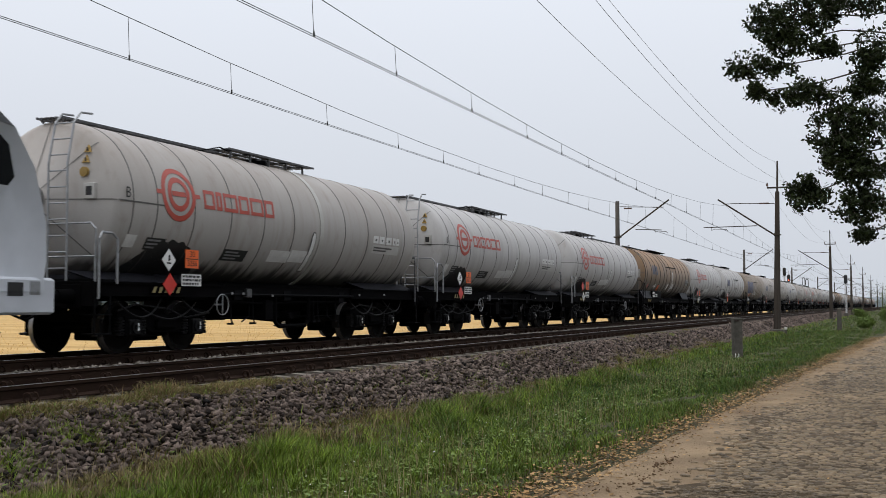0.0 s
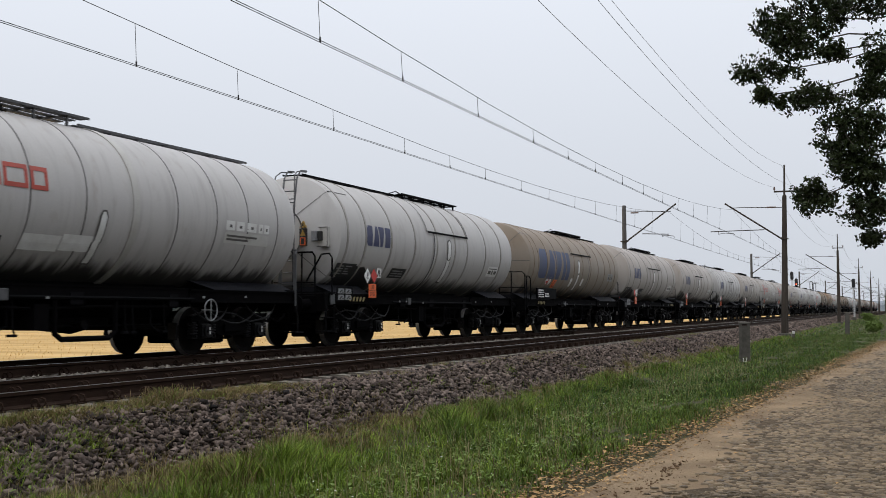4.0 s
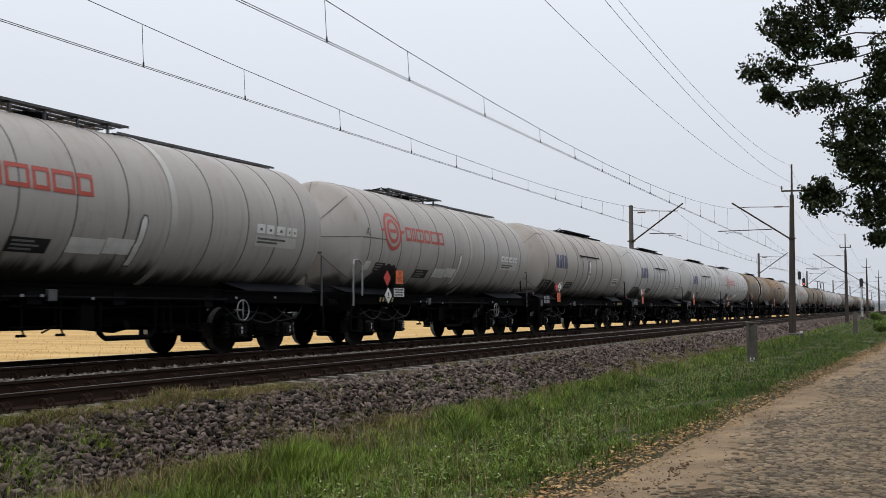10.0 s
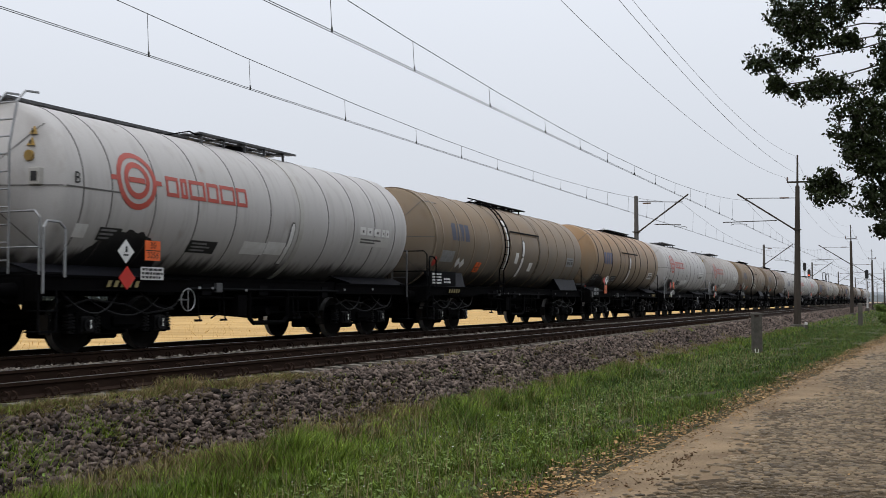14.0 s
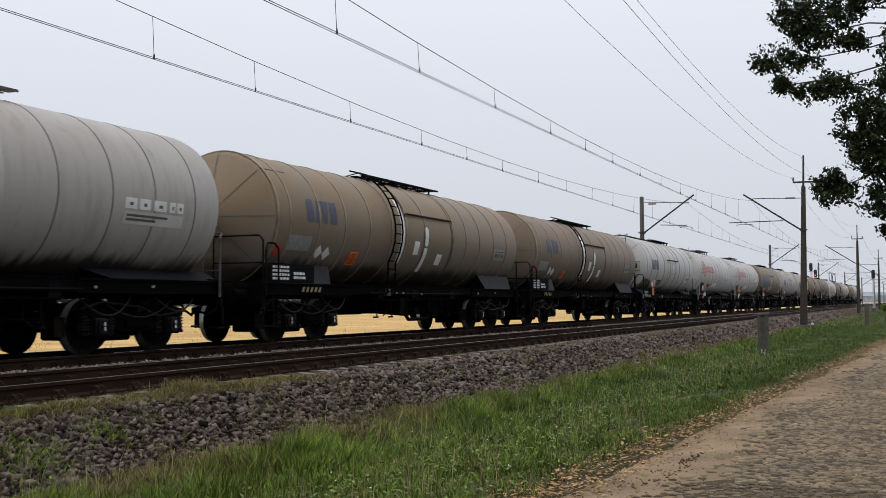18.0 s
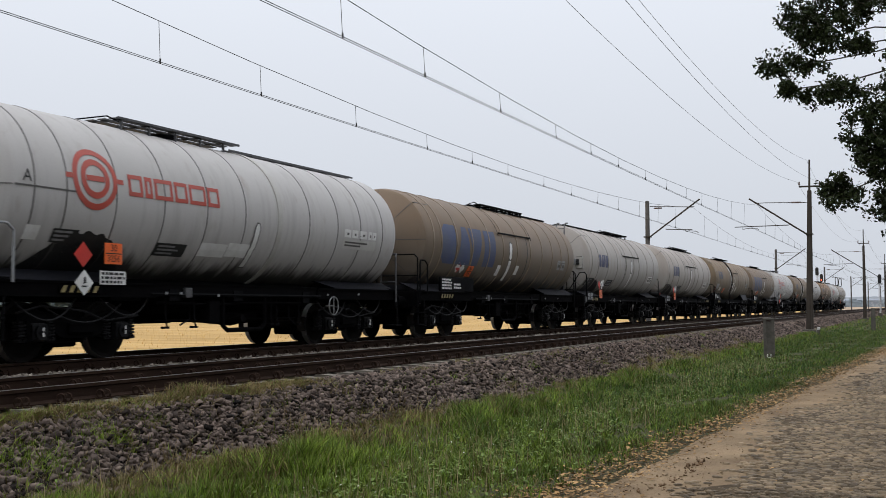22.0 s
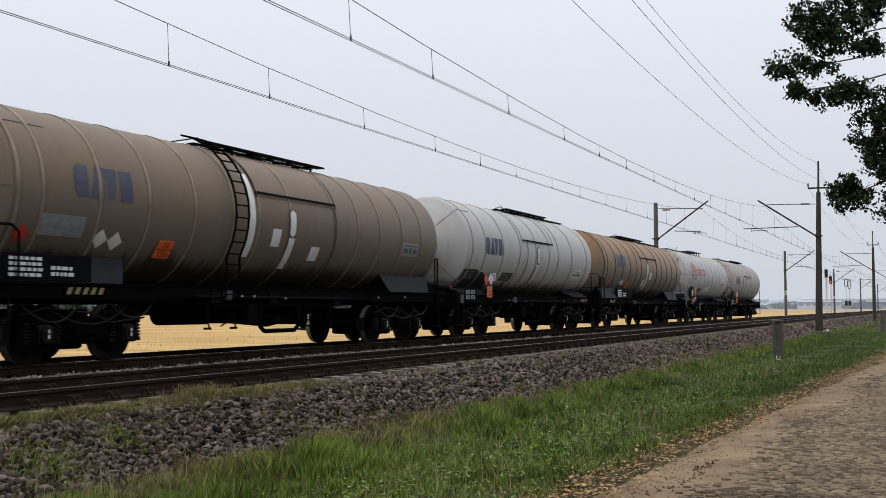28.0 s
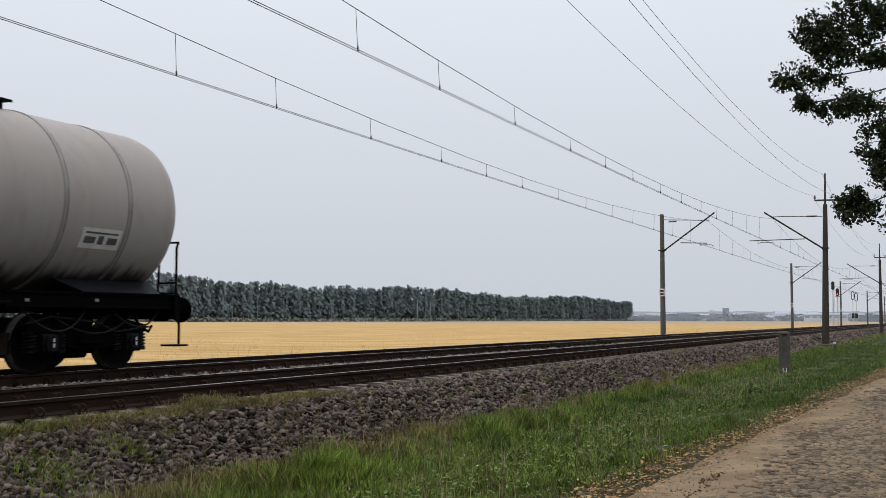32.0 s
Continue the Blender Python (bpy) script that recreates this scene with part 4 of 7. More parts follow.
def wagon(style, length, tank, group_label, front="disc", mark=True, side_ladder=False, slide=0.0, white_first=False):
    """A four-axle tank wagon; local origin on the rails under its middle, +x towards the near track."""
    global R_TANK, Z_TANK
    R_TANK, Z_TANK = (1.42, 2.615) if style == "emblem" else (1.425, 2.645) if length < 14.6 else (1.415, 2.605)
    root = tagged(new("tank_wagon"), group_label, "tank wagon", "tank wagons of the freight train")
    half = length / 2 - 0.62
    y_r = half                                       # rear end of the tank
    rim = (0.26, 0.50) if style == "emblem" else (0.24, 0.40) if length > 14.6 else (0.62, 0.44)
    disc, cone = rim
    back = 0.22 if style != "emblem" and length < 14.6 else 0.0    # how far the front plate stands in
    t = part("tank", cached(("tank", half, disc, tank.name), lambda: tank_geo(half, disc, cone, back), [tank], True), tank, root)
    t.location.z = Z_TANK
    part("end_seams", cached(("end_seams", half, disc), lambda: end_seams_geo(half, disc, cone, 8 if style == "emblem" or length > 14.6 else 4, back), [M_SEAMD]), M_SEAMD, t)
    part("manhole_rim", cached(("manhole_rim", half, disc), lambda: Geo().turned([(back - half - 0.03, disc - 0.03), (back - half - 0.03, disc), (back - half + 0.01, disc)], 32), [M_SEAMD]), M_SEAMD, t)
    if style == "emblem":
        at = [-12.05, -11.4, -10.3, -9.1, -7.9, -6.7, -5.5, -4.35, -3.15, -2.1, -1.0]
    else:
        at = BELTS[length]
        if front == "disc" and length < 14.6:
            at = at[:-1] + (-1.02,)
    mat_b, key = (M_SEAMD, ("belt", 0.022, 0.006)) if style == "emblem" else ((M_SEAM if tank in (M_WHITE, M_GREY, M_BEIGE) else M_BANDK if tank in (M_RUST, M_OCHRE) else M_BANDB), ("belt", 0.07, 0.014, tank in (M_WHITE, M_GREY, M_BEIGE), tank in (M_RUST, M_OCHRE)))
    for u in at:
        o = part("belt", cached(key, lambda: belt_geo(key[1], key[2]), [mat_b, M_JOINT], True), mat_b, t)
        o.location.y = y_r + u
    if style == "emblem":
        o = part("broad_belt", cached("broad_belt", lambda: belt_geo(0.16, 0.02), [M_PALE], True), M_PALE, t)
        o.location.y = y_r - 5.5
        o["label"] = "pale broad cladding band"
    part("level_seam", cached(("level_seam", half, cone), lambda: Geo().box(R_TANK - 0.02, R_TANK + 0.008, back - half + cone, back - half + cone + (1.2 if style == "emblem" else 0.9), -0.012, 0.012), [M_SEAMD]), M_SEAMD, t).rotation_euler.y = 0.0 if style == "emblem" else -radians(45)

    # --- walkway on top
    f0 = -half + 0.35 + back * 1.8
    if style == "emblem":
        wa, wb = (y_r - 7.9, y_r - 4.3) if front == "ladder" else (y_r - 9.28, y_r - 5.66)
    elif length > 15.5:
        wa, wb = y_r - 9.0, y_r - 4.6
    else:
        wa, wb = (y_r - 7.1, y_r - 3.05) if length < 14.6 else (y_r - 7.5, y_r - 3.6)
    p = part("walkway", cached(("walkway", wa, wb), lambda: platform_geo(wa, wb, 0.40, 0.10 if style == "emblem" else 0.05), [M_GALVD if style == "emblem" else M_DARK]), M_DARK, root, "steel grating walkway on short posts")
    if front == "ladder":
        part("gangway", cached(("gangway", f0, wa), lambda: platform_geo(f0, wa, 0.15), [M_GALVD if style == "emblem" else M_DARK]), M_DARK, root)
    elif not side_ladder:
        part("gangway", cached(("gangway", wb), lambda: platform_geo(wb, half - 0.45, 0.15), [M_GALVD if style == "emblem" else M_DARK]), M_DARK, root)
    zt = Z_TANK + R_TANK
    for e in (-1, 1):
        part("handrail", cached(("handrail", wa, wb, e), lambda: Geo().tube([(e * 0.4, wa + 0.2, zt + 0.06), (e * 0.4, wa - 0.15, zt + 0.12), (e * 0.36, wa - 0.85, zt - 0.05)], 0.014), [M_DARK]), M_DARK, p)
    part("dome_cover", cached(("dome_cover", wa, wb), lambda: Geo().cyl((0, (wa + wb) / 2, zt - 0.1), (0, (wa + wb) / 2, zt + 0.08), 0.3, 0.27, 16), [M_DARK], True), M_DARK, root)

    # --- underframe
    # added black block stands for the shade under the tank
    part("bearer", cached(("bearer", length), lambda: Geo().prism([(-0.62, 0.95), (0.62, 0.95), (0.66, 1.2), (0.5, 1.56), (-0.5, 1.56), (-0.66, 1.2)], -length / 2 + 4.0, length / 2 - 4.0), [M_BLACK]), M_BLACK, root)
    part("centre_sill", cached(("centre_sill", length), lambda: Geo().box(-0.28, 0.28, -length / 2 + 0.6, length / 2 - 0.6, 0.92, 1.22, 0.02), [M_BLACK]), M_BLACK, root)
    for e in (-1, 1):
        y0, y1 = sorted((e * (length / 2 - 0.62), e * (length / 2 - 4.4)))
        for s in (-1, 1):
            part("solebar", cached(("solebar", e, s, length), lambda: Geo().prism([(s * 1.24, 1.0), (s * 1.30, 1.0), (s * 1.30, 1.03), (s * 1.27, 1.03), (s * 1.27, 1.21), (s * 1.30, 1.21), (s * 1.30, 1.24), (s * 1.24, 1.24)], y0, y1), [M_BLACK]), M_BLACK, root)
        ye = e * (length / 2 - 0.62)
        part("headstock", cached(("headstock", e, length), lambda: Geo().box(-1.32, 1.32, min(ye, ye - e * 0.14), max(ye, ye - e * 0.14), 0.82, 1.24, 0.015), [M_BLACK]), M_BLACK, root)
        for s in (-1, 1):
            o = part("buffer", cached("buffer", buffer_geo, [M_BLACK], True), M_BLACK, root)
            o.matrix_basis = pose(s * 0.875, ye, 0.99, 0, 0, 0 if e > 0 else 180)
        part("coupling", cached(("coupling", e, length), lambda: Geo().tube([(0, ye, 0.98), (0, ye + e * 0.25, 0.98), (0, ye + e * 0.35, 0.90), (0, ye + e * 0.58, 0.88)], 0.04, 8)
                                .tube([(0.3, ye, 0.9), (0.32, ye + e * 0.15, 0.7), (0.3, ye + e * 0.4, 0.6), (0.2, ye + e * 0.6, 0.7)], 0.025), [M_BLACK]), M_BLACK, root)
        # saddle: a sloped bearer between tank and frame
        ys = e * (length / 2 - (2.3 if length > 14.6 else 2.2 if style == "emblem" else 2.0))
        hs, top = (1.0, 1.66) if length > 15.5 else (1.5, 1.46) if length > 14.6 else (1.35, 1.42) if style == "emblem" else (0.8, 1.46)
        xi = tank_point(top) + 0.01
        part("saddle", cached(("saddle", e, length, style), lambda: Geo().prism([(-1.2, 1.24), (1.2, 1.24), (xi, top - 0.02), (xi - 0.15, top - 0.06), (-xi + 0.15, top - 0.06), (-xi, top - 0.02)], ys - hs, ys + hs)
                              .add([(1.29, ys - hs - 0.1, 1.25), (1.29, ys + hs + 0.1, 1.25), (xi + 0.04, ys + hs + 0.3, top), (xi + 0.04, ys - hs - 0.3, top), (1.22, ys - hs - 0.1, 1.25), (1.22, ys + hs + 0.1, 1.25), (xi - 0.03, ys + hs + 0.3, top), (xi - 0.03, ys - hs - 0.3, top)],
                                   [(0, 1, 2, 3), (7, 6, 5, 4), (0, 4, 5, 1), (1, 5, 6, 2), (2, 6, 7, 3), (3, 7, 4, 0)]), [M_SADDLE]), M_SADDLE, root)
        for s in (-1, 1):
            yy, xo, xi2 = e * (length / 2 - 0.85), s * 1.36, s * 1.05
            if e > 0:
                g = lambda: Geo().tube([(s * 1.3, yy + 0.1, 1.05), (s * 1.33, yy + 0.2, 0.72), (s * 1.33, yy + 0.2, 0.4)], 0.022).box(min(xi2, xo), max(xi2, xo), yy + 0.06, yy + 0.42, 0.36, 0.39)
            else:
                g = lambda: Geo().box(min(xi2, xo), max(xi2, xo), yy - 0.2, yy + 0.2, 0.36, 0.385).box(min(xi2, xo), max(xi2, xo), yy - 0.2, yy + 0.2, 0.68, 0.70).box(s * 1.32 - 0.012, s * 1.32 + 0.012, yy - 0.2, yy - 0.17, 0.36, 1.0).box(s * 1.32 - 0.012, s * 1.32 + 0.012, yy + 0.17, yy + 0.2, 0.36, 1.0)
            part("step", cached(("step", e, s, length), g, [M_DARK]), M_DARK, root)
    # platform boards and rails at the ends
    yf = -length / 2 + 0.66
    part("end_platform", cached(("end_platform", length), lambda: Geo().box(-1.3, 1.3, yf - 0.02, yf + 0.5, 1.25, 1.28), [M_DARK]), M_DARK, root)
    part("end_platform", cached(("rear_platform", length), lambda: Geo().box(-1.3, 1.3, -yf - 0.35, -yf + 0.02, 1.25, 1.28), [M_DARK]), M_DARK, root)
    braced = style == "mark" and front == "ladder" and length < 14.6
    if braced:
        part("platform_rail", cached(("brace_rail", length), lambda: brace_rail_geo(yf + 0.22), [M_DARK]), M_DARK, root, "black looped platform rail")
    elif style == "mark" and length < 14.6:
        part("platform_rail", cached(("loop_rail", length), lambda: loop_rail_geo(yf + 0.05), [M_DARK]), M_DARK, root, "black looped platform rail")
        drum = part("air_cylinder", cached(("air_cylinder", length), lambda: Geo().cyl((0.50, yf + 0.2, 1.44), (0.98, yf + 0.2, 1.44), 0.13, None, 14).cyl((0.98, yf + 0.2, 1.44), (1.03, yf + 0.2, 1.44), 0.13, 0.09, 14).box(0.55, 0.62, yf + 0.1, yf + 0.3, 1.28, 1.36).box(0.86, 0.93, yf + 0.1, yf + 0.3, 1.28, 1.36), [M_HOSE], True), M_HOSE, root, "black air cylinder on the platform")
        part("valve_cap", cached(("valve_cap", length), lambda: Geo().cyl((1.03, yf + 0.17, 1.45), (1.05, yf + 0.17, 1.45), 0.03, None, 10), [M_HAZ]), M_HAZ, drum, "small red cap")
    else:
        part("grab_rail", cached(("grab_rail", length, style), lambda: rail_geo(yf + 0.05), [M_GALV if style == "emblem" else M_DARK]), M_DARK, root)
    if not braced and (front == "ladder" or length > 14.6):
        part("platform_rail", cached(("platform_rail", length, style), lambda: fence_geo(yf + 0.05), [M_GALV if style == "emblem" else M_DARK]), M_DARK, root)
    part("rear_rail", cached(("rear_rail", length, style), lambda: Geo().tube([(1.34, -yf - 0.1, 0.95), (1.34, -yf - 0.1, 2.06), (1.30, -yf, 2.15), (0.9, -yf, 2.15), (0.86, -yf, 1.2)], 0.022).tube([(1.34, -yf - 0.1, 1.45), (0.86, -yf, 1.45)], 0.016), [M_GALVD if style == "emblem" else M_DARK]), M_DARK, root)
    if front == "ladder":
        steps = part("ladder", cached(("ladder", half, style), lambda: ladder_geo(-half - 0.06, (0.42, 0.82) if style == "emblem" else (0.20, 0.54), zt), [M_GALV if style == "emblem" else M_GALVD]), M_GALV, root, "end ladder")
        def cone_y(x, z):
            return back - half + 0.02 + cone * 0.8 * (math.hypot(x, z - Z_TANK) - disc) / (R_TANK - 0.1 - disc)
        yb = cone_y(1.0, 2.78)
        zb = 2.60
        if style == "emblem":
            bx = part("sign_box", cached(("sign_box", half, style), lambda: Geo().box(0.87, 1.09, yb - 0.05, yb + 0.12, zb + 0.02, zb + 0.29, 0.01), [M_PALE]), M_PALE, root)
            # black plate paints the shade of the box's hollow
            part("recess", cached(("recess", half, style), lambda: Geo().box(0.92, 1.04, yb - 0.056, yb - 0.04, zb + 0.08, zb + 0.23), [M_INK]), M_INK, bx)
        else:
            part("safety_hoop", cached(("safety_hoop", half), lambda: safety_hoop_geo(-half - 0.06, (0.20, 0.54), zt), [M_GALVD]), M_GALVD, steps)
            yb -= 0.01
            bx = part("sign_board", cached(("sign_board", half), lambda: Geo().box(0.80, 1.16, yb - 0.02, yb + 0.1, 2.33, 2.79), [M_PALE]), M_PALE, root, "pale grey square board")
            for q0, q1, z0, z1 in ((0.80, 1.16, 2.33, 2.345), (0.80, 1.16, 2.775, 2.79), (0.80, 0.812, 2.345, 2.775), (1.148, 1.16, 2.345, 2.775)):
                part("board_edge", Geo().box(q0, q1, yb - 0.03, yb - 0.02, z0, z1), M_SEAMD, bx)
            part("lamp_box", cached(("lamp_box", half), lambda: Geo().box(0.79, 0.92, yb - 0.14, yb - 0.02, 2.46, 2.70, 0.01), [M_GALV]), M_GALV, bx)
            # black block stands for the shade in the hollow beside the lamp box
            part("recess", cached(("recess", half, style), lambda: Geo().box(0.925, 1.03, yb - 0.09, yb - 0.021, 2.47, 2.69, 0.01), [M_INK]), M_INK, bx)
            yq = cone_y(0.62, 2.6) - 0.05
            tri = [(0.535, 2.77), (0.705, 2.77), (0.62, 2.93)]
            def sheet(pts, y0, y1):
                n = len(pts)
                return Geo().add([(x, y0, z) for x, z in pts] + [(x, y1, z) for x, z in pts], [tuple(range(n)), tuple(range(2 * n - 1, n - 1, -1))] + [(i, n + i, n + (i + 1) % n, (i + 1) % n) for i in range(n)])
            sg = part("warning_sign", cached(("sign_a", half), lambda: sheet(tri, yq, yq + 0.06), [M_AMBER]), M_AMBER, root, "yellow warning triangle")
            part("symbol", cached(("sign_b", half), lambda: sheet([(0.605, 2.80), (0.64, 2.80), (0.63, 2.87), (0.61, 2.87)], yq - 0.004, yq), [M_INK]), M_INK, sg)
            sg = part("warning_sign", cached(("sign_c", half), lambda: Geo().box(0.53, 0.71, yq, yq + 0.06, 2.34, 2.75), [M_INK]), M_INK, root, "black plate with amber warning symbols")
            part("symbol", cached(("sign_d", half), lambda: sheet([(0.55, 2.58), (0.69, 2.58), (0.62, 2.73)], yq - 0.004, yq), [M_AMBER]), M_AMBER, sg)
            part("symbol", cached(("sign_e", half), lambda: sheet([(0.55, 2.36), (0.69, 2.36), (0.69, 2.54), (0.55, 2.54)], yq - 0.004, yq), [M_ORANGE]), M_ORANGE, sg)
            part("symbol", cached(("sign_f", half), lambda: sheet([(0.575, 2.38), (0.665, 2.38), (0.665, 2.52), (0.575, 2.52)], yq - 0.008, yq - 0.004), [M_INK]), M_INK, sg)
        for k, zz in enumerate((3.42, 3.24, 3.02) if style == "emblem" else ()):
            xq = 0.86
            yq = cone_y(xq, zz) - 0.03
            if k < 2:
                g = Geo().add([(xq - 0.075, yq, zz), (xq + 0.075, yq, zz), (xq, yq + 0.03, zz + 0.13), (xq - 0.075, yq + 0.03, zz), (xq + 0.075, yq + 0.03, zz), (xq, yq + 0.06, zz + 0.13)], [(0, 1, 2), (3, 5, 4), (0, 3, 4, 1), (1, 4, 5, 2), (2, 5, 3, 0)])
            else:
                g = Geo().cyl((xq, yq, zz + 0.06), (xq, yq + 0.05, zz + 0.06), 0.085, None, 14)
            ws_sign = part("warning_sign", g, M_AMBER, root, "yellow warning triangle" if k < 2 else "amber round sign")
            if k < 2:
                part("symbol", Geo().box(xq - 0.012, xq + 0.012, yq - 0.004, yq + 0.004, zz + 0.02, zz + 0.085), M_INK, ws_sign)
    # bogies and brake gear
    ws = bogie(root, -length / 2 + 2.8) + bogie(root, length / 2 - (2.8 if style == 'emblem' else 2.5))
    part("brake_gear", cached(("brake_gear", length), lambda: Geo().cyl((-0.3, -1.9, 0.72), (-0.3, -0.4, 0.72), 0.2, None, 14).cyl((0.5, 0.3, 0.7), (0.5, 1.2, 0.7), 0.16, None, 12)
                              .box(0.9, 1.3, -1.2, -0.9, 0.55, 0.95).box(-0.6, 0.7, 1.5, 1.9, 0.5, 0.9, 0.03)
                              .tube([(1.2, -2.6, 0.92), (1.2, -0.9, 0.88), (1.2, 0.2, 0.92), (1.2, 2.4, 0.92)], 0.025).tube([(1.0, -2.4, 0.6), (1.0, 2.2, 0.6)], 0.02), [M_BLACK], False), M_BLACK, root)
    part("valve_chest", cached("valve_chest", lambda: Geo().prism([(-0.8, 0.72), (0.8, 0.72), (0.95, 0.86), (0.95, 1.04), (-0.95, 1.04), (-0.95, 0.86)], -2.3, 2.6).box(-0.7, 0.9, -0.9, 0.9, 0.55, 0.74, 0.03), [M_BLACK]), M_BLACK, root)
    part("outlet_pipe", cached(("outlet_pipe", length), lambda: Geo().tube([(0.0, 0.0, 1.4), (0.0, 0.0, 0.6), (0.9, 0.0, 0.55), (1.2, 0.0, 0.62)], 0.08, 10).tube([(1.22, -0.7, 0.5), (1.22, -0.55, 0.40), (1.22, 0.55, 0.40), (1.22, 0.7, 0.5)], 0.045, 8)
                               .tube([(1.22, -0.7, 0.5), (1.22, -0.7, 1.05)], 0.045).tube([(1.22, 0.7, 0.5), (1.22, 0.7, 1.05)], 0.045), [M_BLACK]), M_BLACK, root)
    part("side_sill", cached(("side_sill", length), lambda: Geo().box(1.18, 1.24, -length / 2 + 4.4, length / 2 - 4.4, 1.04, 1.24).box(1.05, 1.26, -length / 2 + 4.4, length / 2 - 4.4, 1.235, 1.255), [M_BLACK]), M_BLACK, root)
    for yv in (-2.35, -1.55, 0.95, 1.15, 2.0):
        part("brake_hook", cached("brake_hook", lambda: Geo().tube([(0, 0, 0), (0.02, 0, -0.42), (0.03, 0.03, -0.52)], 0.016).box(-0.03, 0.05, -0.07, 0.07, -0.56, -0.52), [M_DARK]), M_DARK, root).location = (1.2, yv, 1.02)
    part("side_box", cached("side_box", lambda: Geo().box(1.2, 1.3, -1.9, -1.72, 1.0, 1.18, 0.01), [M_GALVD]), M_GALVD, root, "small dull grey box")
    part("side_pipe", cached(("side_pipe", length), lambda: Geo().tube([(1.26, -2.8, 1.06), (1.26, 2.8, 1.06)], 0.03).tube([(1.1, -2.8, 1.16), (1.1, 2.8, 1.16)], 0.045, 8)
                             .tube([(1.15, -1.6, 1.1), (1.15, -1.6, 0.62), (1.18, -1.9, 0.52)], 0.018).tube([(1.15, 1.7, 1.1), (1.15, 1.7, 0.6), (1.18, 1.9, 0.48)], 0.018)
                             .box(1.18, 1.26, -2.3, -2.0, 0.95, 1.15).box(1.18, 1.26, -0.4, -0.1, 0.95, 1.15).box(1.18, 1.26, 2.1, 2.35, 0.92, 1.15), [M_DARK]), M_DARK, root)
    for yv, zv, hv in ((y_r - 8.9, 1.08, 0.05), (y_r - 8.5, 1.08, 0.05), (y_r - 7.4, 1.05, 0.06), (y_r - 3.4, 1.1, 0.05), (y_r - 2.0, 1.12, 0.05)):
        part("small_plate", cached("small_plate", lambda: Geo().slab([(-0.035, -0.022), (0.035, -0.022), (0.035, 0.022), (-0.035, 0.022)], 0, 0.006), [M_GALV]), M_GALV, root).location = (1.306, yv, zv)
    y_stripe = y_r - 11.75 if braced else half - 1.5 if style == "mark" and length < 14.6 else -half + 1.5
    part("stripe_board", cached("stripe_board", lambda: Geo().slab([(0, -0.06), (0.9, -0.06), (0.9, 0.06), (0, 0.06)], 0, 0.008), [M_BLACK]), M_BLACK, root).location = (1.306, y_stripe, 1.12)
    for k in range(5):
        o = part("stripe", cached("stripe", lambda: Geo().slab([(0, -0.055), (0.08, -0.055), (0.14, 0.055), (0.06, 0.055)], 0, 0.004), [M_STRIPE]), M_STRIPE, root)
        o.location = (1.316, y_stripe + 0.02 + k * 0.17, 1.12)

    # --- markings
    def on_tank(name, shape, u, z, mat, proud=0.008, label="", slot=0):
        o = part(name, cached((name, u, z, mat.name, round(y_r, 3), slot), lambda: Geo().wrapped(shape, y_r + u, z - Z_TANK, R_TANK, 0, proud), [mat]), mat, root, label)
        o.location.z = Z_TANK
        return o
    x_pl = 1.30
    if style == "emblem":
        if mark:
            on_tank("emblem", emblem(), -10.78, 2.86, M_RED, label="round red company emblem")
            for k, b in enumerate(word_blocks()):
                on_tank("word_bar", moved(b, 0, 0, 0.95), -10.02, 2.84, M_RED, slot=k)
        key = "B" if front == "ladder" else "A"
        words("end_letter", key, 0.26, M_INK, root, Matrix.Translation((R_TANK + 0.012, y_r - 12.2, 2.75)) @ FACING)
        on_tank("stain", soot(1.15, -0.75, 0.10), -10.75, 1.92, M_INK, 0.004, "black patch of soot and painted shade round the placards")
        on_tank("data_panel", rect(-0.24, 0.30, -0.12, 0.12), -11.3, 1.93, M_INK)
        for k in range(3):
            on_tank("lettering", rect(-0.2, 0.05 + 0.06 * k, -0.085 + 0.07 * k, -0.05 + 0.07 * k), -11.3, 1.93, M_GALV, 0.012, slot=k)
        on_tank("warning_label", rect(-0.14, 0.14, -0.12, 0.12), -11.95, 1.95, M_LABEL)
        fore = front == "ladder"
        diamond(root, "hazard_diamond", y_r - 10.92, 1.66, 0.2, M_LABEL if fore else M_HAZ, 1.30)
        diamond(root, "hazard_diamond", y_r - 10.92, 1.22, 0.2, M_HAZ if fore else M_LABEL, 1.33)
        plate_y, plate_z = y_r - 10.28, 1.70
        lab = part("label_plate", Geo().slab([(y_r - 10.55, 1.2), (y_r - 9.95, 1.2), (y_r - 9.95, 1.42), (y_r - 10.55, 1.42)], 1.31, 1.318), M_LABEL, root)
        bars(lab, y_r - 10.52, y_r - 9.98, 1.21, 1.41, 1.32, 3, 5, M_INK)
        on_tank("black_label", rect(-0.42, 0.42, -0.13, 0.13), -8.7, 1.84, M_INK)
        for k in range(3):
            on_tank("lettering", rect(-0.34, 0.1 + 0.12 * (k % 2), -0.085 + 0.07 * k, -0.05 + 0.07 * k), -8.7, 1.84, M_GALV, 0.012, slot=k + 5)
        on_tank("strip_edge", [((-0.10, -0.02), (0.10, -0.02), (0.12, 0.43), (-0.08, 0.43)), ((-0.08, 0.43), (0.12, 0.43), (0.07, 0.53), (-0.03, 0.53))] + rect(-0.12, 0.08, -0.45, -0.02), -5.85 if fore else -6.3, 1.98, M_SEAMD, 0.016)
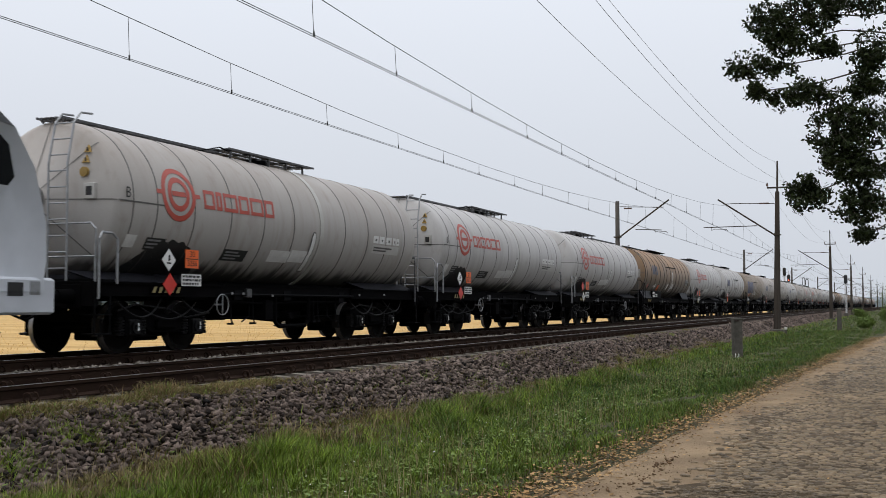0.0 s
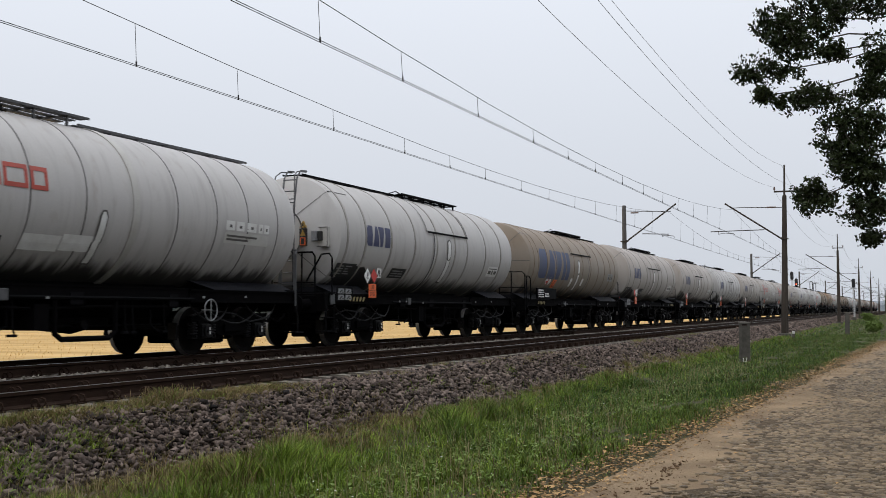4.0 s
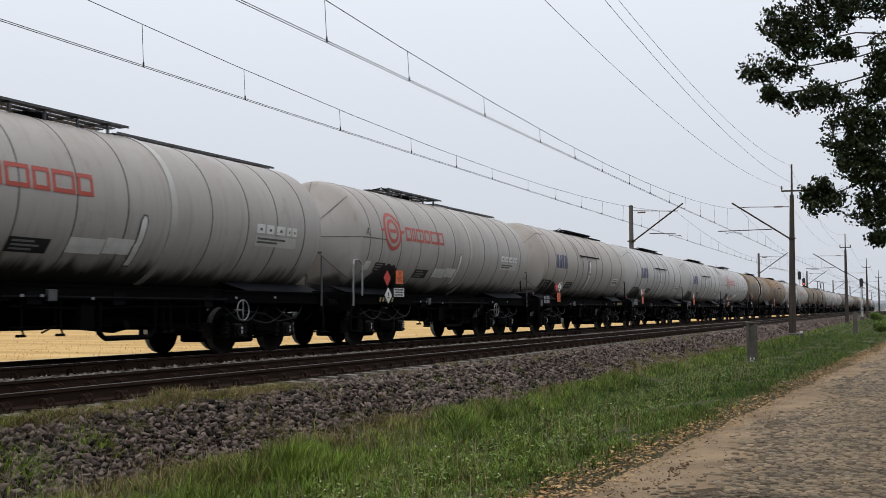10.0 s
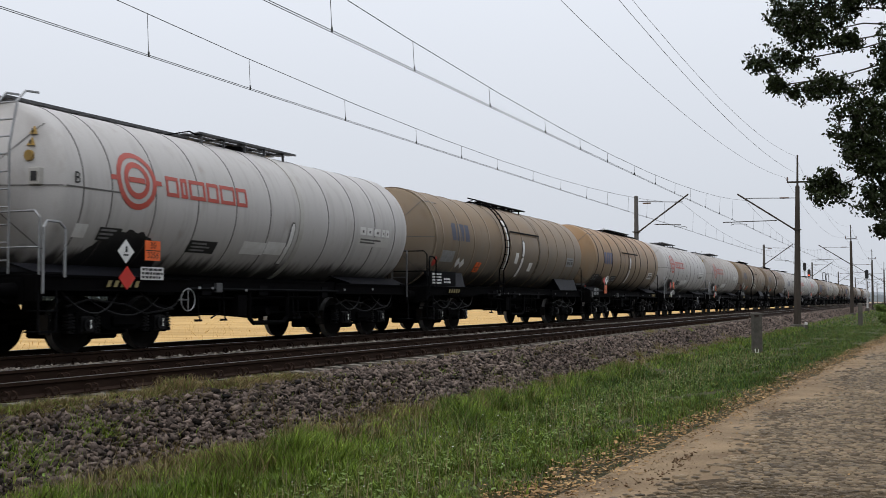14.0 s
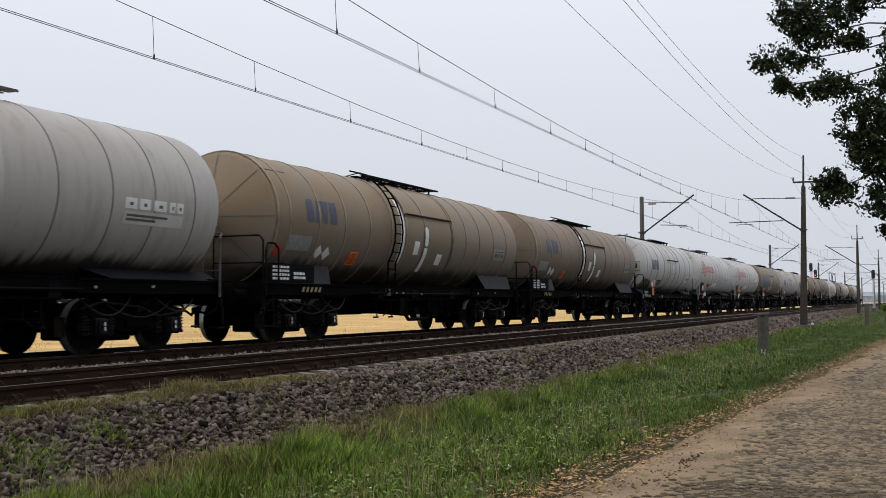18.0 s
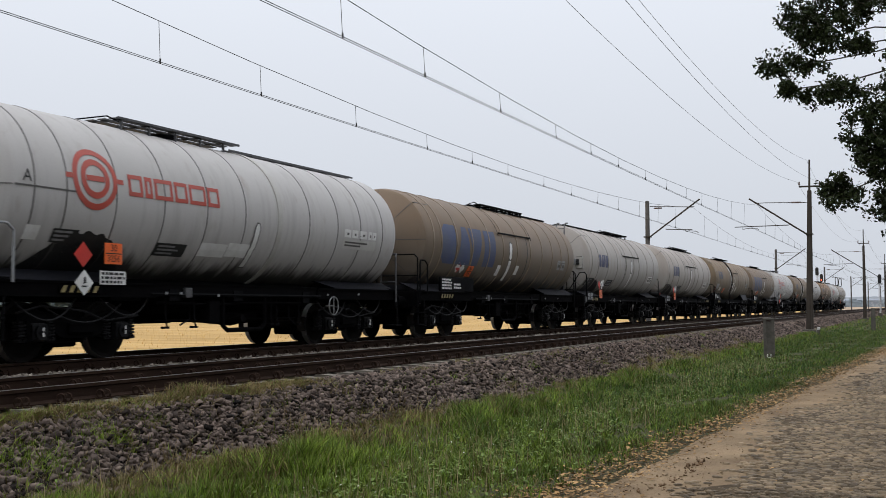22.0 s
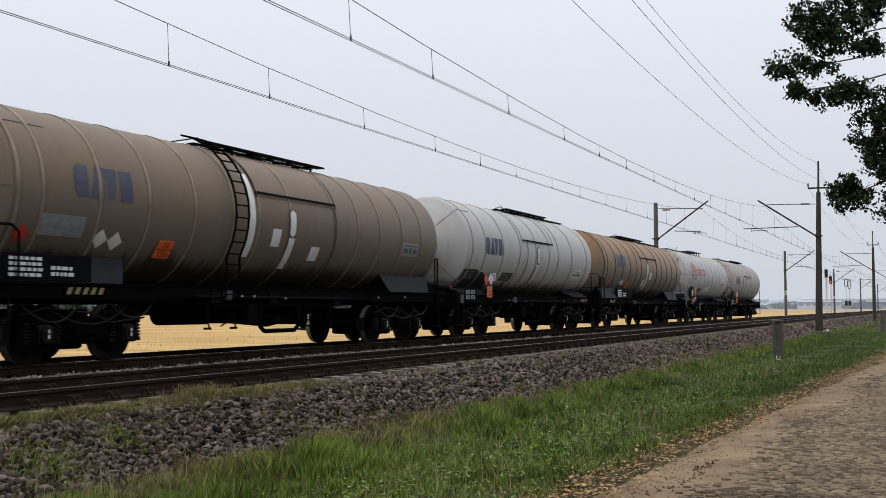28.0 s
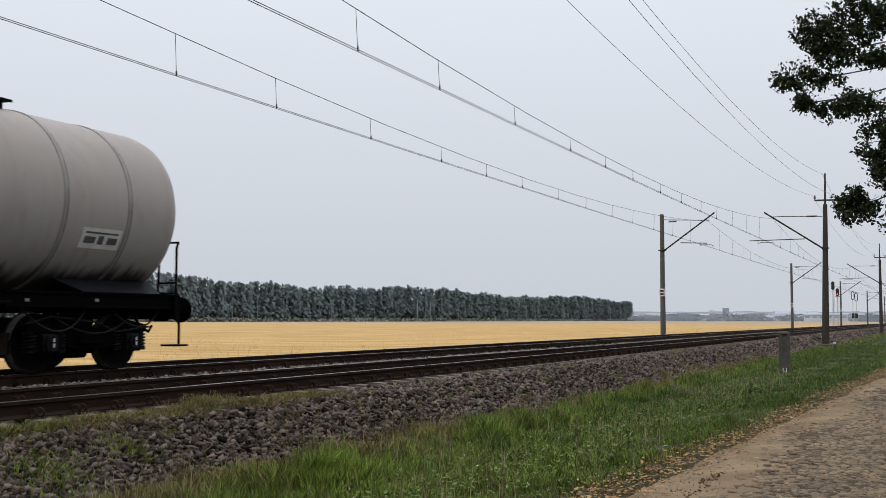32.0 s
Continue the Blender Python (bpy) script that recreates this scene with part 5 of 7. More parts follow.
        on_tank("level_strip", [((-0.07, 0.0), (0.07, 0.0), (0.09, 0.42), (-0.05, 0.42)), ((-0.05, 0.42), (0.09, 0.42), (0.05, 0.5), (-0.01, 0.5))] + rect(-0.09, 0.05, -0.42, 0.0), -5.85 if fore else -6.3, 1.98, M_LABEL, 0.02, "pale level indicator strip")
        on_tank("plate", rect(-0.3, 0.5, -0.15, 0.13) + rect(0.53, 1.35, -0.12, 0.17), -5.4 - 1.75 if fore else -7.6, 1.90, M_LABEL)
        on_tank("tare_plate", rect(-0.75, 0.78, -0.12, 0.10), -2.1, 2.27, M_TARE)
        for k in range(2):
            on_tank("lettering", rect(-0.7, 0.35 - 0.3 * k, 0.01 - 0.07 * k, 0.05 - 0.07 * k), -2.1, 2.27, M_SEAMD, 0.012, slot=k + 9)
        for k, b in enumerate((rect(-0.75, -0.46, 0.14, 0.32), rect(-0.40, -0.12, 0.14, 0.32), rect(-0.02, 0.3, 0.14, 0.32), rect(0.38, 0.54, 0.14, 0.32), rect(0.58, 0.76, 0.14, 0.32))):
            on_tank("tare_mark", b, -2.1, 2.27, M_LABEL, slot=k)
            on_tank("tare_ink", moved(b, b[0][0][0] * 0.35 + b[0][1][0] * 0.35, 0.15, 0.3), -2.1, 2.27, M_SEAMD, 0.014, slot=k)
        hw = Geo()
        hw_u = -9.36 if fore else -3.3
        pts = [(1.40, y_r + hw_u + 0.2 * math.cos(i * math.pi / 8), 0.86 + 0.2 * math.sin(i * math.pi / 8)) for i in range(17)]
        hw.tube(pts, 0.011)
        for k in (1, 3):
            hw.tube([(1.40, y_r + hw_u, 0.86), pts[k * 4]], 0.011)
        hw.tube([(1.40, y_r + hw_u, 0.86), (1.2, y_r + hw_u, 0.86)], 0.02)
        part("handwheel", hw, M_GALV, root, "pale grey brake handwheel")
    else:
        big = style == "big_mark"
        u_mark = -10.41 if length < 14.6 else -12.8 if side_ladder else -11.95
        for k, b in enumerate(mark_blocks()):
            if big:
                on_tank("mark_block", moved(b, 0, -0.55, 1.52, 1.10), -12.34, 2.56, M_BIGBLUE, slot=k)
            else:
                on_tank("mark_block", moved(b, -0.66, -0.25, 0.50, 0.5), u_mark + 0.06, 2.68 if length < 14.6 else 2.82, M_FADED if mark == "faded" else M_BLUE, slot=k)
        low = length > 14.6
        if not low:
            on_tank("stain", soot(1.3, -0.6, 0.32), -11.05, 1.66, M_INK, 0.004, "black patch of soot and painted shade round the placards")
            on_tank("data_panel", rect(-0.5, 0.5, -0.18, 0.2), -11.72, 1.80, M_INK)
            for k in range(4):
                on_tank("lettering", rect(-0.4 + 0.1 * (k % 2), -0.1, -0.1 + 0.07 * k, -0.07 + 0.07 * k) + rect(0.0, 0.3 - 0.08 * (k % 3), -0.1 + 0.07 * k, -0.07 + 0.07 * k), -11.72, 1.80, M_GALV, 0.012, slot=k)
            diamond(root, "hazard_diamond", y_r - 10.88, 1.69, 0.18, M_LABEL if white_first else M_HAZ, 1.36)
            diamond(root, "hazard_diamond", y_r - 10.50, 1.70, 0.18, M_HAZ if white_first else M_LABEL, 1.35)
            tri = part("hazard_plate", cached(("hazard_plate", y_r), lambda: Geo().slab([(y_r - 10.36, 1.66), (y_r - 10.08, 1.66), (y_r - 10.04, 1.90), (y_r - 10.28, 1.90)], 1.33, 1.338), [M_TARE]), M_TARE, root, "white plate with a dark triangle")
            part("symbol", cached(("hazard_symbol", y_r), lambda: Geo().slab([(y_r - 10.29, 1.69), (y_r - 10.25, 1.69), (y_r - 10.18, 1.86), (y_r - 10.21, 1.86)], 1.339, 1.343).slab([(y_r - 10.15, 1.69), (y_r - 10.11, 1.69), (y_r - 10.16, 1.86), (y_r - 10.19, 1.86)], 1.339, 1.343), [M_INK]), M_INK, tri)
            plate_y, plate_z = y_r - 10.56, 1.33
            lab = part("label_plate", cached(("label_plate", y_r), lambda: Geo().slab([(y_r - 12.4, 1.06), (y_r - 11.5, 1.06), (y_r - 11.56, 1.40), (y_r - 12.34, 1.40)], 1.308, 1.316), [M_DARK]), M_DARK, root, "dark plate with four white notices")
            for k in range(4):
                c, r = y_r - 12.28 + 0.35 * (k % 2), 1.10 + 0.145 * (k // 2)
                part("notice", Geo().slab([(c, r), (c + 0.30, r), (c + 0.28, r + 0.115), (c + 0.02, r + 0.115)], 1.317, 1.321), M_GALV, lab)
                part("notice_ink", Geo().slab([(c + 0.04, r + 0.02), (c + 0.12, r + 0.02), (c + 0.24, r + 0.09), (c + 0.16, r + 0.09)], 1.322, 1.324).slab([(c + 0.18, r + 0.018), (c + 0.27, r + 0.018), (c + 0.26, r + 0.04), (c + 0.20, r + 0.04)], 1.322, 1.324), M_INK, lab)
            part("small_board", cached(("small_board", y_r), lambda: Geo().box(1.26, 1.312, y_r - 12.62, y_r - 12.42, 0.98, 1.22, 0.008), [M_GALVD]), M_GALVD, root, "dull grey square board")
            on_tank("black_label", rect(-0.45, 0.45, -0.15, 0.15), -8.8, 1.82, M_INK)
            for k in range(3):
                on_tank("lettering", rect(-0.36, -0.1 + 0.1 * k, -0.095 + 0.075 * k, -0.06 + 0.075 * k) + rect(-0.05 + 0.1 * k, 0.36 - 0.05 * k, -0.095 + 0.075 * k, -0.06 + 0.075 * k), -8.8, 1.82, M_GALV, 0.012, slot=k + 5)
        else:
            dd = 0.0 if side_ladder else 1.0 if not big else 1.7
            tilted = [((-0.17, 0.0), (0.0, -0.17), (0.17, 0.0), (0.0, 0.17))]
            on_tank("hazard_diamond", tilted, -12.69 + dd, 1.95, M_LABEL)
            on_tank("hazard_diamond", tilted, -12.34 + dd, 1.93, M_LABEL)
            on_tank("hazard_diamond", tilted, -14.3 + dd if not big else -10.92, 1.93, M_HAZ)
            plate_y, plate_z = y_r - 11.1 + dd * 0.6, 1.86
            if side_ladder:
                on_tank("notice_plate", rect(-0.45, 0.45, -0.17, 0.17), -13.55, 2.1, M_GALV)
            b0, b1 = (-14.64, -12.9) if side_ladder else (-12.24, -9.9)
            lab = part("board", cached(("board", b0, b1, y_r), lambda: Geo().box(1.24, 1.30, y_r + b0, y_r + b1, 1.26, 1.66, 0.01), [M_DARK]), M_DARK, root, "dark steel data board")
            bars(lab, y_r + b0 + 0.1, y_r + b0 + 0.75, 1.30, 1.62, 1.302, 4, 5, M_LABEL)
            bars(lab, y_r + b0 + 0.9, y_r + b0 + 1.4, 1.32, 1.50, 1.302, 2, 4, M_LABEL)
            on_tank("plate", rect(-0.15, 0.15, -0.18, 0.18), -7.85, 2.25 if side_ladder else 1.95, M_LABEL)
            on_tank("plate", rect(-0.17, 0.17, -0.16, 0.16), -6.3 if side_ladder or big or front == "ladder" else -6.75, 2.0 if side_ladder or big or front == "ladder" else 2.3, M_LABEL)
        g0, g1 = ((-7.95, -4.95) if front == "disc" else (-7.35 + slide, -4.35 + slide)) if not low else (-8.1, -5.1) if big else (-8.55, -5.55)
        on_tank("gutter", rect(g0, g1, -0.03, 0.03), 0, 3.0 if not low else 3.08, M_DARK, 0.05, "dark horizontal rain gutter", slot=round(g0, 2))
        for u in (g0, g1):
            on_tank("gutter_edge", rect(-0.02, 0.02, 0.0, 1.25), u, 3.0, M_DARK, 0.03)
        edge = rect(-0.11, 0.11, -0.66, -0.05) + [((-0.11, 0.02), (0.0, -0.04), (0.0, 0.52), (-0.11, 0.46)), ((0.0, -0.04), (0.11, 0.02), (0.11, 0.46), (0.0, 0.52))]
        strip_u = (-6.4 if front == "disc" else -5.8 + slide) if not low else -7.3 if side_ladder else -7.1 if big else -6.75 if front == "ladder" else -7.4
        on_tank("strip_edge", moved(edge, 0, 0, 1.3, 1.15), strip_u, 2.30, M_SEAMD, 0.016)
        on_tank("level_strip", moved(rect(-0.08, 0.08, -0.62, -0.02) + [((-0.08, 0.06), (0.0, 0.0), (0.0, 0.48), (-0.08, 0.42)), ((0.0, 0.0), (0.08, 0.06), (0.08, 0.42), (0.0, 0.48))], 0, 0, 1.3, 1.15), strip_u, 2.30, M_LABEL, 0.02, "white level indicator strip")
        for k, q in enumerate((g0 + 0.44,) if not low else (-5.6,)):
            on_tank("strap", rect(-0.028, 0.028, -1.25, 0.62), q, 2.42, M_INK, 0.03, "black strap round the tank", slot=k)
        if side_ladder:
            on_tank("pale_band", rect(-0.11, 0.11, -0.75, 0.95), -8.75, 2.55, M_LABEL, 0.017, "white painted band beside the ladder")
        on_tank("tare_plate", rect(-0.43, 0.43, -0.17, 0.17), -1.95 if not low else -1.85, 2.08 if not low else 2.3, M_GALV if low else M_LABEL)
        for k, b in enumerate((rect(-0.36, -0.12, -0.08, 0.03), rect(-0.06, 0.06, -0.09, 0.05), rect(0.14, 0.36, -0.08, 0.03), rect(-0.36, 0.36, 0.08, 0.11))):
            on_tank("tare_mark", b, -1.95 if not low else -1.85, 2.08 if not low else 2.3, M_SEAMD, 0.012, slot=k)
    if side_ladder:
        o = part("ladder", cached("side_ladder", side_ladder_geo, [M_BLACK]), M_BLACK, root, "black ladder up the tank's side")
        o.location = (0, y_r - 9.27, Z_TANK)
    pl = part("orange_plate", cached("orange_plate", lambda: Geo().slab([(-0.2, -0.17), (0.2, -0.17), (0.2, 0.17), (-0.2, 0.17)], 0, 0.012), [M_ORANGE]), M_ORANGE, root)
    if length > 14.6:
        tilt = math.asin((plate_z - Z_TANK) / R_TANK)
        pl.matrix_basis = pose((R_TANK + 0.02) * math.cos(tilt), plate_y, plate_z, 0, -math.degrees(tilt), 0)
    else:
        pl.location = (1.335, plate_y, plate_z)
    fr = cached("plate_lines", lambda: Geo().slab([(-0.19, -0.008), (0.19, -0.008), (0.19, 0.008), (-0.19, 0.008)], 0.013, 0.016), [M_INK])
    part("plate_line", fr, M_INK, pl)
    if "no30" not in CACHE:
        CACHE["no30"] = words("plate_number", "30", 0.16, M_INK, pl, Matrix.Translation((0.018, 0, 0.085)) @ FACING).data
        CACHE["no3256"] = words("plate_number", "3256", 0.15, M_INK, pl, Matrix.Translation((0.018, 0, -0.085)) @ FACING).data
    else:
        part("plate_number", CACHE["no30"], M_INK, pl)
        part("plate_number", CACHE["no3256"], M_INK, pl)
    return root, ws


E_B, E_A = ("emblem", "ladder"), ("emblem", "disc")
G_D, G_L = ("mark", "disc"), ("mark", "ladder")
LONG_L, LONG_D, LONG_S, BIG = ("long", "ladder"), ("long", "disc"), ("long", "side"), ("big", "disc")
# rear end of each tank along the line at the start, its kind and its paint
TRAIN = (
    (26.65, E_B, M_GREY), (40.85, E_B, M_WHITE), (55.05, E_A, M_WHITE), (71.0, LONG_L, M_RUST), (84.9, E_A, M_WHITE), (99.0, G_L, M_WHITE),
    (114.1, BIG, M_TAUPE), (128.2, G_D, M_BEIGE), (142.35, G_D, M_BEIGE), (156.45, G_L, M_WHITE), (170.3, G_D, M_BEIGE), (184.35, E_A, M_GREY),
    (198.5, E_A, M_GREY), (212.65, G_D, M_BEIGE), (226.82, G_D, M_WHITE), (241.03, G_D, M_WHITE), (255.19, E_B, M_WHITE), (271.3, LONG_S, M_BROWN),
    (285.45, G_D, M_OCHRE), (299.65, E_A, M_WHITE), (313.8, E_B, M_GREY), (330.06, LONG_S, M_BROWN), (346.3, LONG_S, M_UMBER), (360.4, G_L, M_WHITE),
    (374.55, E_B, M_WHITE), (388.7, E_A, M_WHITE), (403.6, BIG, M_UMBER), (417.7, G_L, M_GREY), (431.95, G_D, M_BEIGE), (448.15, LONG_S, M_BROWN),
    (463.0, BIG, M_UMBER), (477.6, E_B, M_WHITE), (493.9, LONG_S, M_UMBER), (508.0, G_D, M_WHITE), (524.0, LONG_D, M_RUST), (538.1, E_B, M_WHITE), (552.2, G_L, M_BEIGE))
PAINT_WORDS = {M_WHITE.name: "light grey", M_GREY.name: "dusty grey", M_BEIGE.name: "beige, dust-filmed", M_TAUPE.name: "taupe, dirt-filmed", M_BROWN.name: "rust-brown", M_OCHRE.name: "ochre-brown", M_UMBER.name: "dark umber", M_RUST.name: "orange-rust"}
KIND_WORDS = {"emblem": "with red round emblem and red word mark", "mark": "with small navy block mark", "long": "extra long, with faded block mark", "big": "with huge faded blue block mark"}

SLIDE = {360.4: -0.35, 552.2: -0.6}      # where the gutter sits farther forward
WHITE_FIRST = (99.0, 156.45, 226.82, 241.03, 360.4)      # white diamond ahead of the red one

wagons = []
for end, (kind, face), paint in TRAIN:
    style = {"emblem": "emblem", "mark": "mark", "long": "mark", "big": "big_mark"}[kind]
    length = 14.15 if kind in ("emblem", "mark") else 16.2 if kind == "long" else 15.0
    label = "%s tank wagon %s" % (PAINT_WORDS[paint.name], KIND_WORDS[kind])
    root, ws = wagon(style, length, paint, label, "ladder" if face == "ladder" else "disc", "faded" if kind == "long" else True, side_ladder=(face == "side"), slide=SLIDE.get(end, 0.0), white_first=end in WHITE_FIRST)
    wagons.append((root, end - (length / 2 - 0.62), ws))


def locomotive():
    """The rear of the electric engine that draws the train."""
    root = tagged(new("locomotive"), "silver-grey electric locomotive with dark cab window and rounded nose", "locomotive")
    out = [(-9.35, 1.05), (9.35, 1.05), (9.42, 1.5), (9.40, 2.1), (9.15, 2.9), (8.75, 3.45), (8.2, 3.80), (-8.2, 3.80), (-8.75, 3.45), (-9.15, 2.9), (-9.40, 2.1), (-9.42, 1.5)]
    g = Geo()
    n = len(out)
    v = []
    for x, k in ((-1.28, 0.86), (-1.48, 1.0), (1.48, 1.0), (1.28, 0.86)):
        for y, z in out:
            yy = y if abs(y) < 8.5 else y * (0.965 if k < 1 else 1.0)
            v.append((x, yy, z if z < 3.4 else z + (0.0 if k == 1 else 0.12)))
    g.add(v, [tuple(range(n))[::-1], tuple(range(3 * n, 4 * n))] + [(j * n + i, j * n + (i + 1) % n, (j + 1) * n + (i + 1) % n, (j + 1) * n + i) for j in range(3) for i in range(n)])
    part("body", g, M_LOCO, root, smooth=True)
    part("side_window", Geo().slab([(7.4, 2.58), (8.62, 2.58), (8.74, 2.72), (8.62, 3.18), (8.46, 3.30), (7.4, 3.30)], 1.482, 1.49), M_GLASSD, root, "dark tinted cab side window")
    part("skirt", Geo().box(-1.46, 1.46, -9.62, 9.62, 0.70, 1.26, 0.04), M_LOCO, root)
    part("jack_point", Geo().slab([(8.68, 0.98), (8.98, 0.98), (8.98, 1.18), (8.68, 1.18)], 1.462, 1.468), M_INK, root)
    part("marker_square", Geo().slab([(9.12, 1.0), (9.32, 1.0), (9.32, 1.2), (9.12, 1.2)], 1.462, 1.468), M_GALV, root)
    part("underframe", Geo().box(-1.1, 1.1, -8.2, 8.2, 0.3, 0.64), M_BLACK, root)
    for e in (-1, 1):
        for s in (-1, 1):
            o = part("buffer", cached("buffer", buffer_geo, [M_BLACK], True), M_BLACK, root)
            o.matrix_basis = pose(s * 0.875, e * 9.42, 0.99, 0, 0, 0 if e > 0 else 180)
    ws = []
    for c in (-5.6, 5.6):
        ws += bogie(root, c)
    return root, ws


engine, engine_ws = locomotive()
wagons.append((engine, 3.1, engine_ws))

# speed of the train every four seconds, in metres a second
SPEED = (16.16, 16.30, 16.48, 16.69, 16.72, 16.95, 17.18, 17.31, 17.30)


def travelled(t):
    """Metres run since the start."""
    s, k = 0.0, 0
    while t > 4 * (k + 1):
        s += 2 * (SPEED[k] + SPEED[k + 1])
        k += 1
    f = t - 4 * k
    v1 = SPEED[k] + (SPEED[min(k + 1, 8)] - SPEED[k]) * f / 4
    return s + f * (SPEED[k] + v1) / 2


def on_line(y):
    return pose(FAR + bend(y), y, 0, 0, 0, -math.degrees(math.atan(2 * CURVE * max(y, 0))))


def motions():
    """The train runs past; wheels roll while they are near."""
    for root, y0, ws in wagons:
        walk(root, [(t, on_line(y0 - travelled(t))) for t in range(33)])
        for w in ws:
            d = w.location.y
            yw = y0 + w.parent.location.y + d
            frames = [k for k in range(0, 961) if 3.0 < yw - travelled(k / 30) < 34.0]
            if not frames:
                continue
            s0 = travelled(frames[0] / 30)
            rows = [(k / 30, pose(0, d, 0.46, math.degrees((travelled(k / 30) - s0) / 0.46) % 360)) for k in frames]
            rows = ([(0, pose(0, d, 0.46))] if frames[0] else []) + rows + ([(32, rows[-1][1])] if frames[-1] < 960 else [])
            walk(w, rows)


# ================= signals and posts beside the line =================
def signal(x, y, head, lit):
    root = tagged(new("railway_signal"), "black-headed railway signal showing red, on a slim grey mast" if lit else "dark railway signal head on a slim grey mast", "railway signal", "railway signals")
    part("mast", Geo().cyl((0, 0, -1.0), (0, 0, head - 0.6), 0.07, None, 10), M_MASTW, root)
    part("foot", Geo().box(-0.3, 0.3, -0.3, 0.3, -1.0, -0.3, 0.04), M_POST, root)
    out = [(0.27 * math.cos(a), head + (0.42 if math.sin(a) > 0 else -0.42) + 0.27 * math.sin(a)) for a in [i * math.pi / 8 for i in range(16)]]
    hd = part("head", Geo().prism(out, -0.22, -0.10), M_SIGNAL, root, "black signal backboard")
    for k in range(3):
        part("hood", Geo().cyl((0, -0.22, head + 0.35 - 0.35 * k), (0, -0.42, head + 0.35 - 0.35 * k), 0.10, 0.11, 12), M_SIGNAL, hd)
    if lit:
        part("lamp", Geo().cyl((0, -0.43, head - 0.35), (0, -0.45, head - 0.35), 0.105, None, 14), M_LAMP, hd, "lit red lamp")
    lad = Geo()
    for d in (-0.17, 0.17):
        lad.tube([(d, 0.28, -0.7), (d, 0.28, head + 0.5)], 0.018)
    for k in range(int((head + 0.6) / 0.3)):
        lad.tube([(-0.17, 0.28, -0.5 + k * 0.3), (0.17, 0.28, -0.5 + k * 0.3)], 0.012)
    part("ladder", lad, M_MASTW, root)
    part("platform", Geo().box(-0.4, 0.4, 0.0, 0.6, head - 0.75, head - 0.70), M_SIGNAL, root)
    root.matrix_basis = pose(x, y, 0)
    return root


signal(-15.05, 186, 6.5, False)
signal(-14.98, 194, 5.6, True)
signal(-5.15, 175, 4.9, False)


def hoop_mast(x, y, z):
    root = tagged(new("hooped_mast"), "pale slim mast with an oblong dark hoop on top", "signal mast", "hooped masts")
    part("mast", Geo().cyl((0, 0, -1.0), (0, 0, z - 0.9), 0.05, None, 8), M_MASTW, root)
    pts = [(0.26 * math.cos(a), 0, z + (0.55 if math.sin(a) > 0 else -0.55) + 0.26 * math.sin(a)) for a in [i * math.pi / 8 for i in range(17)]]
    part("hoop", Geo().tube(pts, 0.075, 6), M_SIGNAL, root, "dark oblong hoop")
    part("box", Geo().box(-0.25, 0.25, -0.12, 0.12, 1.2, 2.2, 0.02), M_SIGNAL, root)
    root.matrix_basis = pose(x, y, 0)


hoop_mast(-14.75, 228, 5.75)
hoop_mast(-14.35, 232, 5.5)


def cable_post():
    root = tagged(new("concrete_post"), "upright old concrete cable box post with a recessed front", "post")
    w, h = 0.17, 1.22
    part("upright", Geo().box(-w, -w + 0.09, -0.14, 0.14, -0.3, h, 0.012), M_POST, root)
    part("upright", Geo().box(w - 0.09, w, -0.14, 0.14, -0.3, h, 0.012), M_POST, root)
    part("panel", Geo().box(-w + 0.085, w - 0.085, -0.09, 0.10, -0.3, h - 0.06, 0.008), M_POST, root)
    part("cap", Geo().box(-w - 0.02, w + 0.02, -0.16, 0.16, h - 0.01, h + 0.05, 0.015), M_POST, root)
    part("bracket", Geo().tube([(-0.05, -0.10, 0.12), (-0.05, -0.15, 0.10), (-0.05, -0.15, 0.02), (0.05, -0.15, 0.02), (0.05, -0.15, 0.10), (0.05, -0.10, 0.12)], 0.013), M_LABEL, root, "small white steel bracket")
    root.matrix_basis = pose(-4.35, 35.3, -0.83, 0, 0, 6)


cable_post()
for mx, my, mh, label in ((-2.65, 75.0, 1.5, "slim weathered concrete post in the grass"), (-5.4, 67.0, 0.38, "short white-topped concrete marker at a pole foot"), (-4.6, 134.0, 0.7, "short pale concrete marker in the verge")):
    p = tagged(new("marker_post"), label, "post", "marker posts")
    mw = 0.14 if mh > 1 else 0.08
    part("stone", Geo().box(-mw, mw, -0.09, 0.09, -0.3, mh, 0.03), M_POST, p)
    part("cap", Geo().box(-mw - 0.005, mw + 0.005, -0.095, 0.095, mh - 0.14, mh + 0.01, 0.02), M_TARE if mh < 1 else M_POST, p)
    p.matrix_basis = pose(mx, my, -0.85, 0, 0, 4)


# ================= loose stones =================
BED = ((-16.0, -0.80), (-15.1, -0.27), (-14.6, -0.215), (-11.75, -0.215), (-11.3, -0.24), (-11.0, -0.24), (-10.6, -0.245), (-7.6, -0.245), (-7.35, -0.275), (-6.62, -0.80), (-6.0, -0.84))
rng = np.random.default_rng(5)


def bed_height(x):
    return np.interp(x, [p[0] for p in BED], [p[1] for p in BED])


def curve_of(y):
    return CURVE * np.maximum(y, 0) ** 2


def turn_matrices(n):
    q = rng.normal(size=(n, 4))
    q /= np.linalg.norm(q, axis=1, keepdims=True)
    w, x, y, z = q.T
    return np.stack([1 - 2 * (y * y + z * z), 2 * (x * y - z * w), 2 * (x * z + y * w), 2 * (x * y + z * w), 1 - 2 * (x * x + z * z), 2 * (y * z - x * w),
                     2 * (x * z - y * w), 2 * (y * z + x * w), 1 - 2 * (x * x + y * y)], 1).reshape(n, 3, 3)


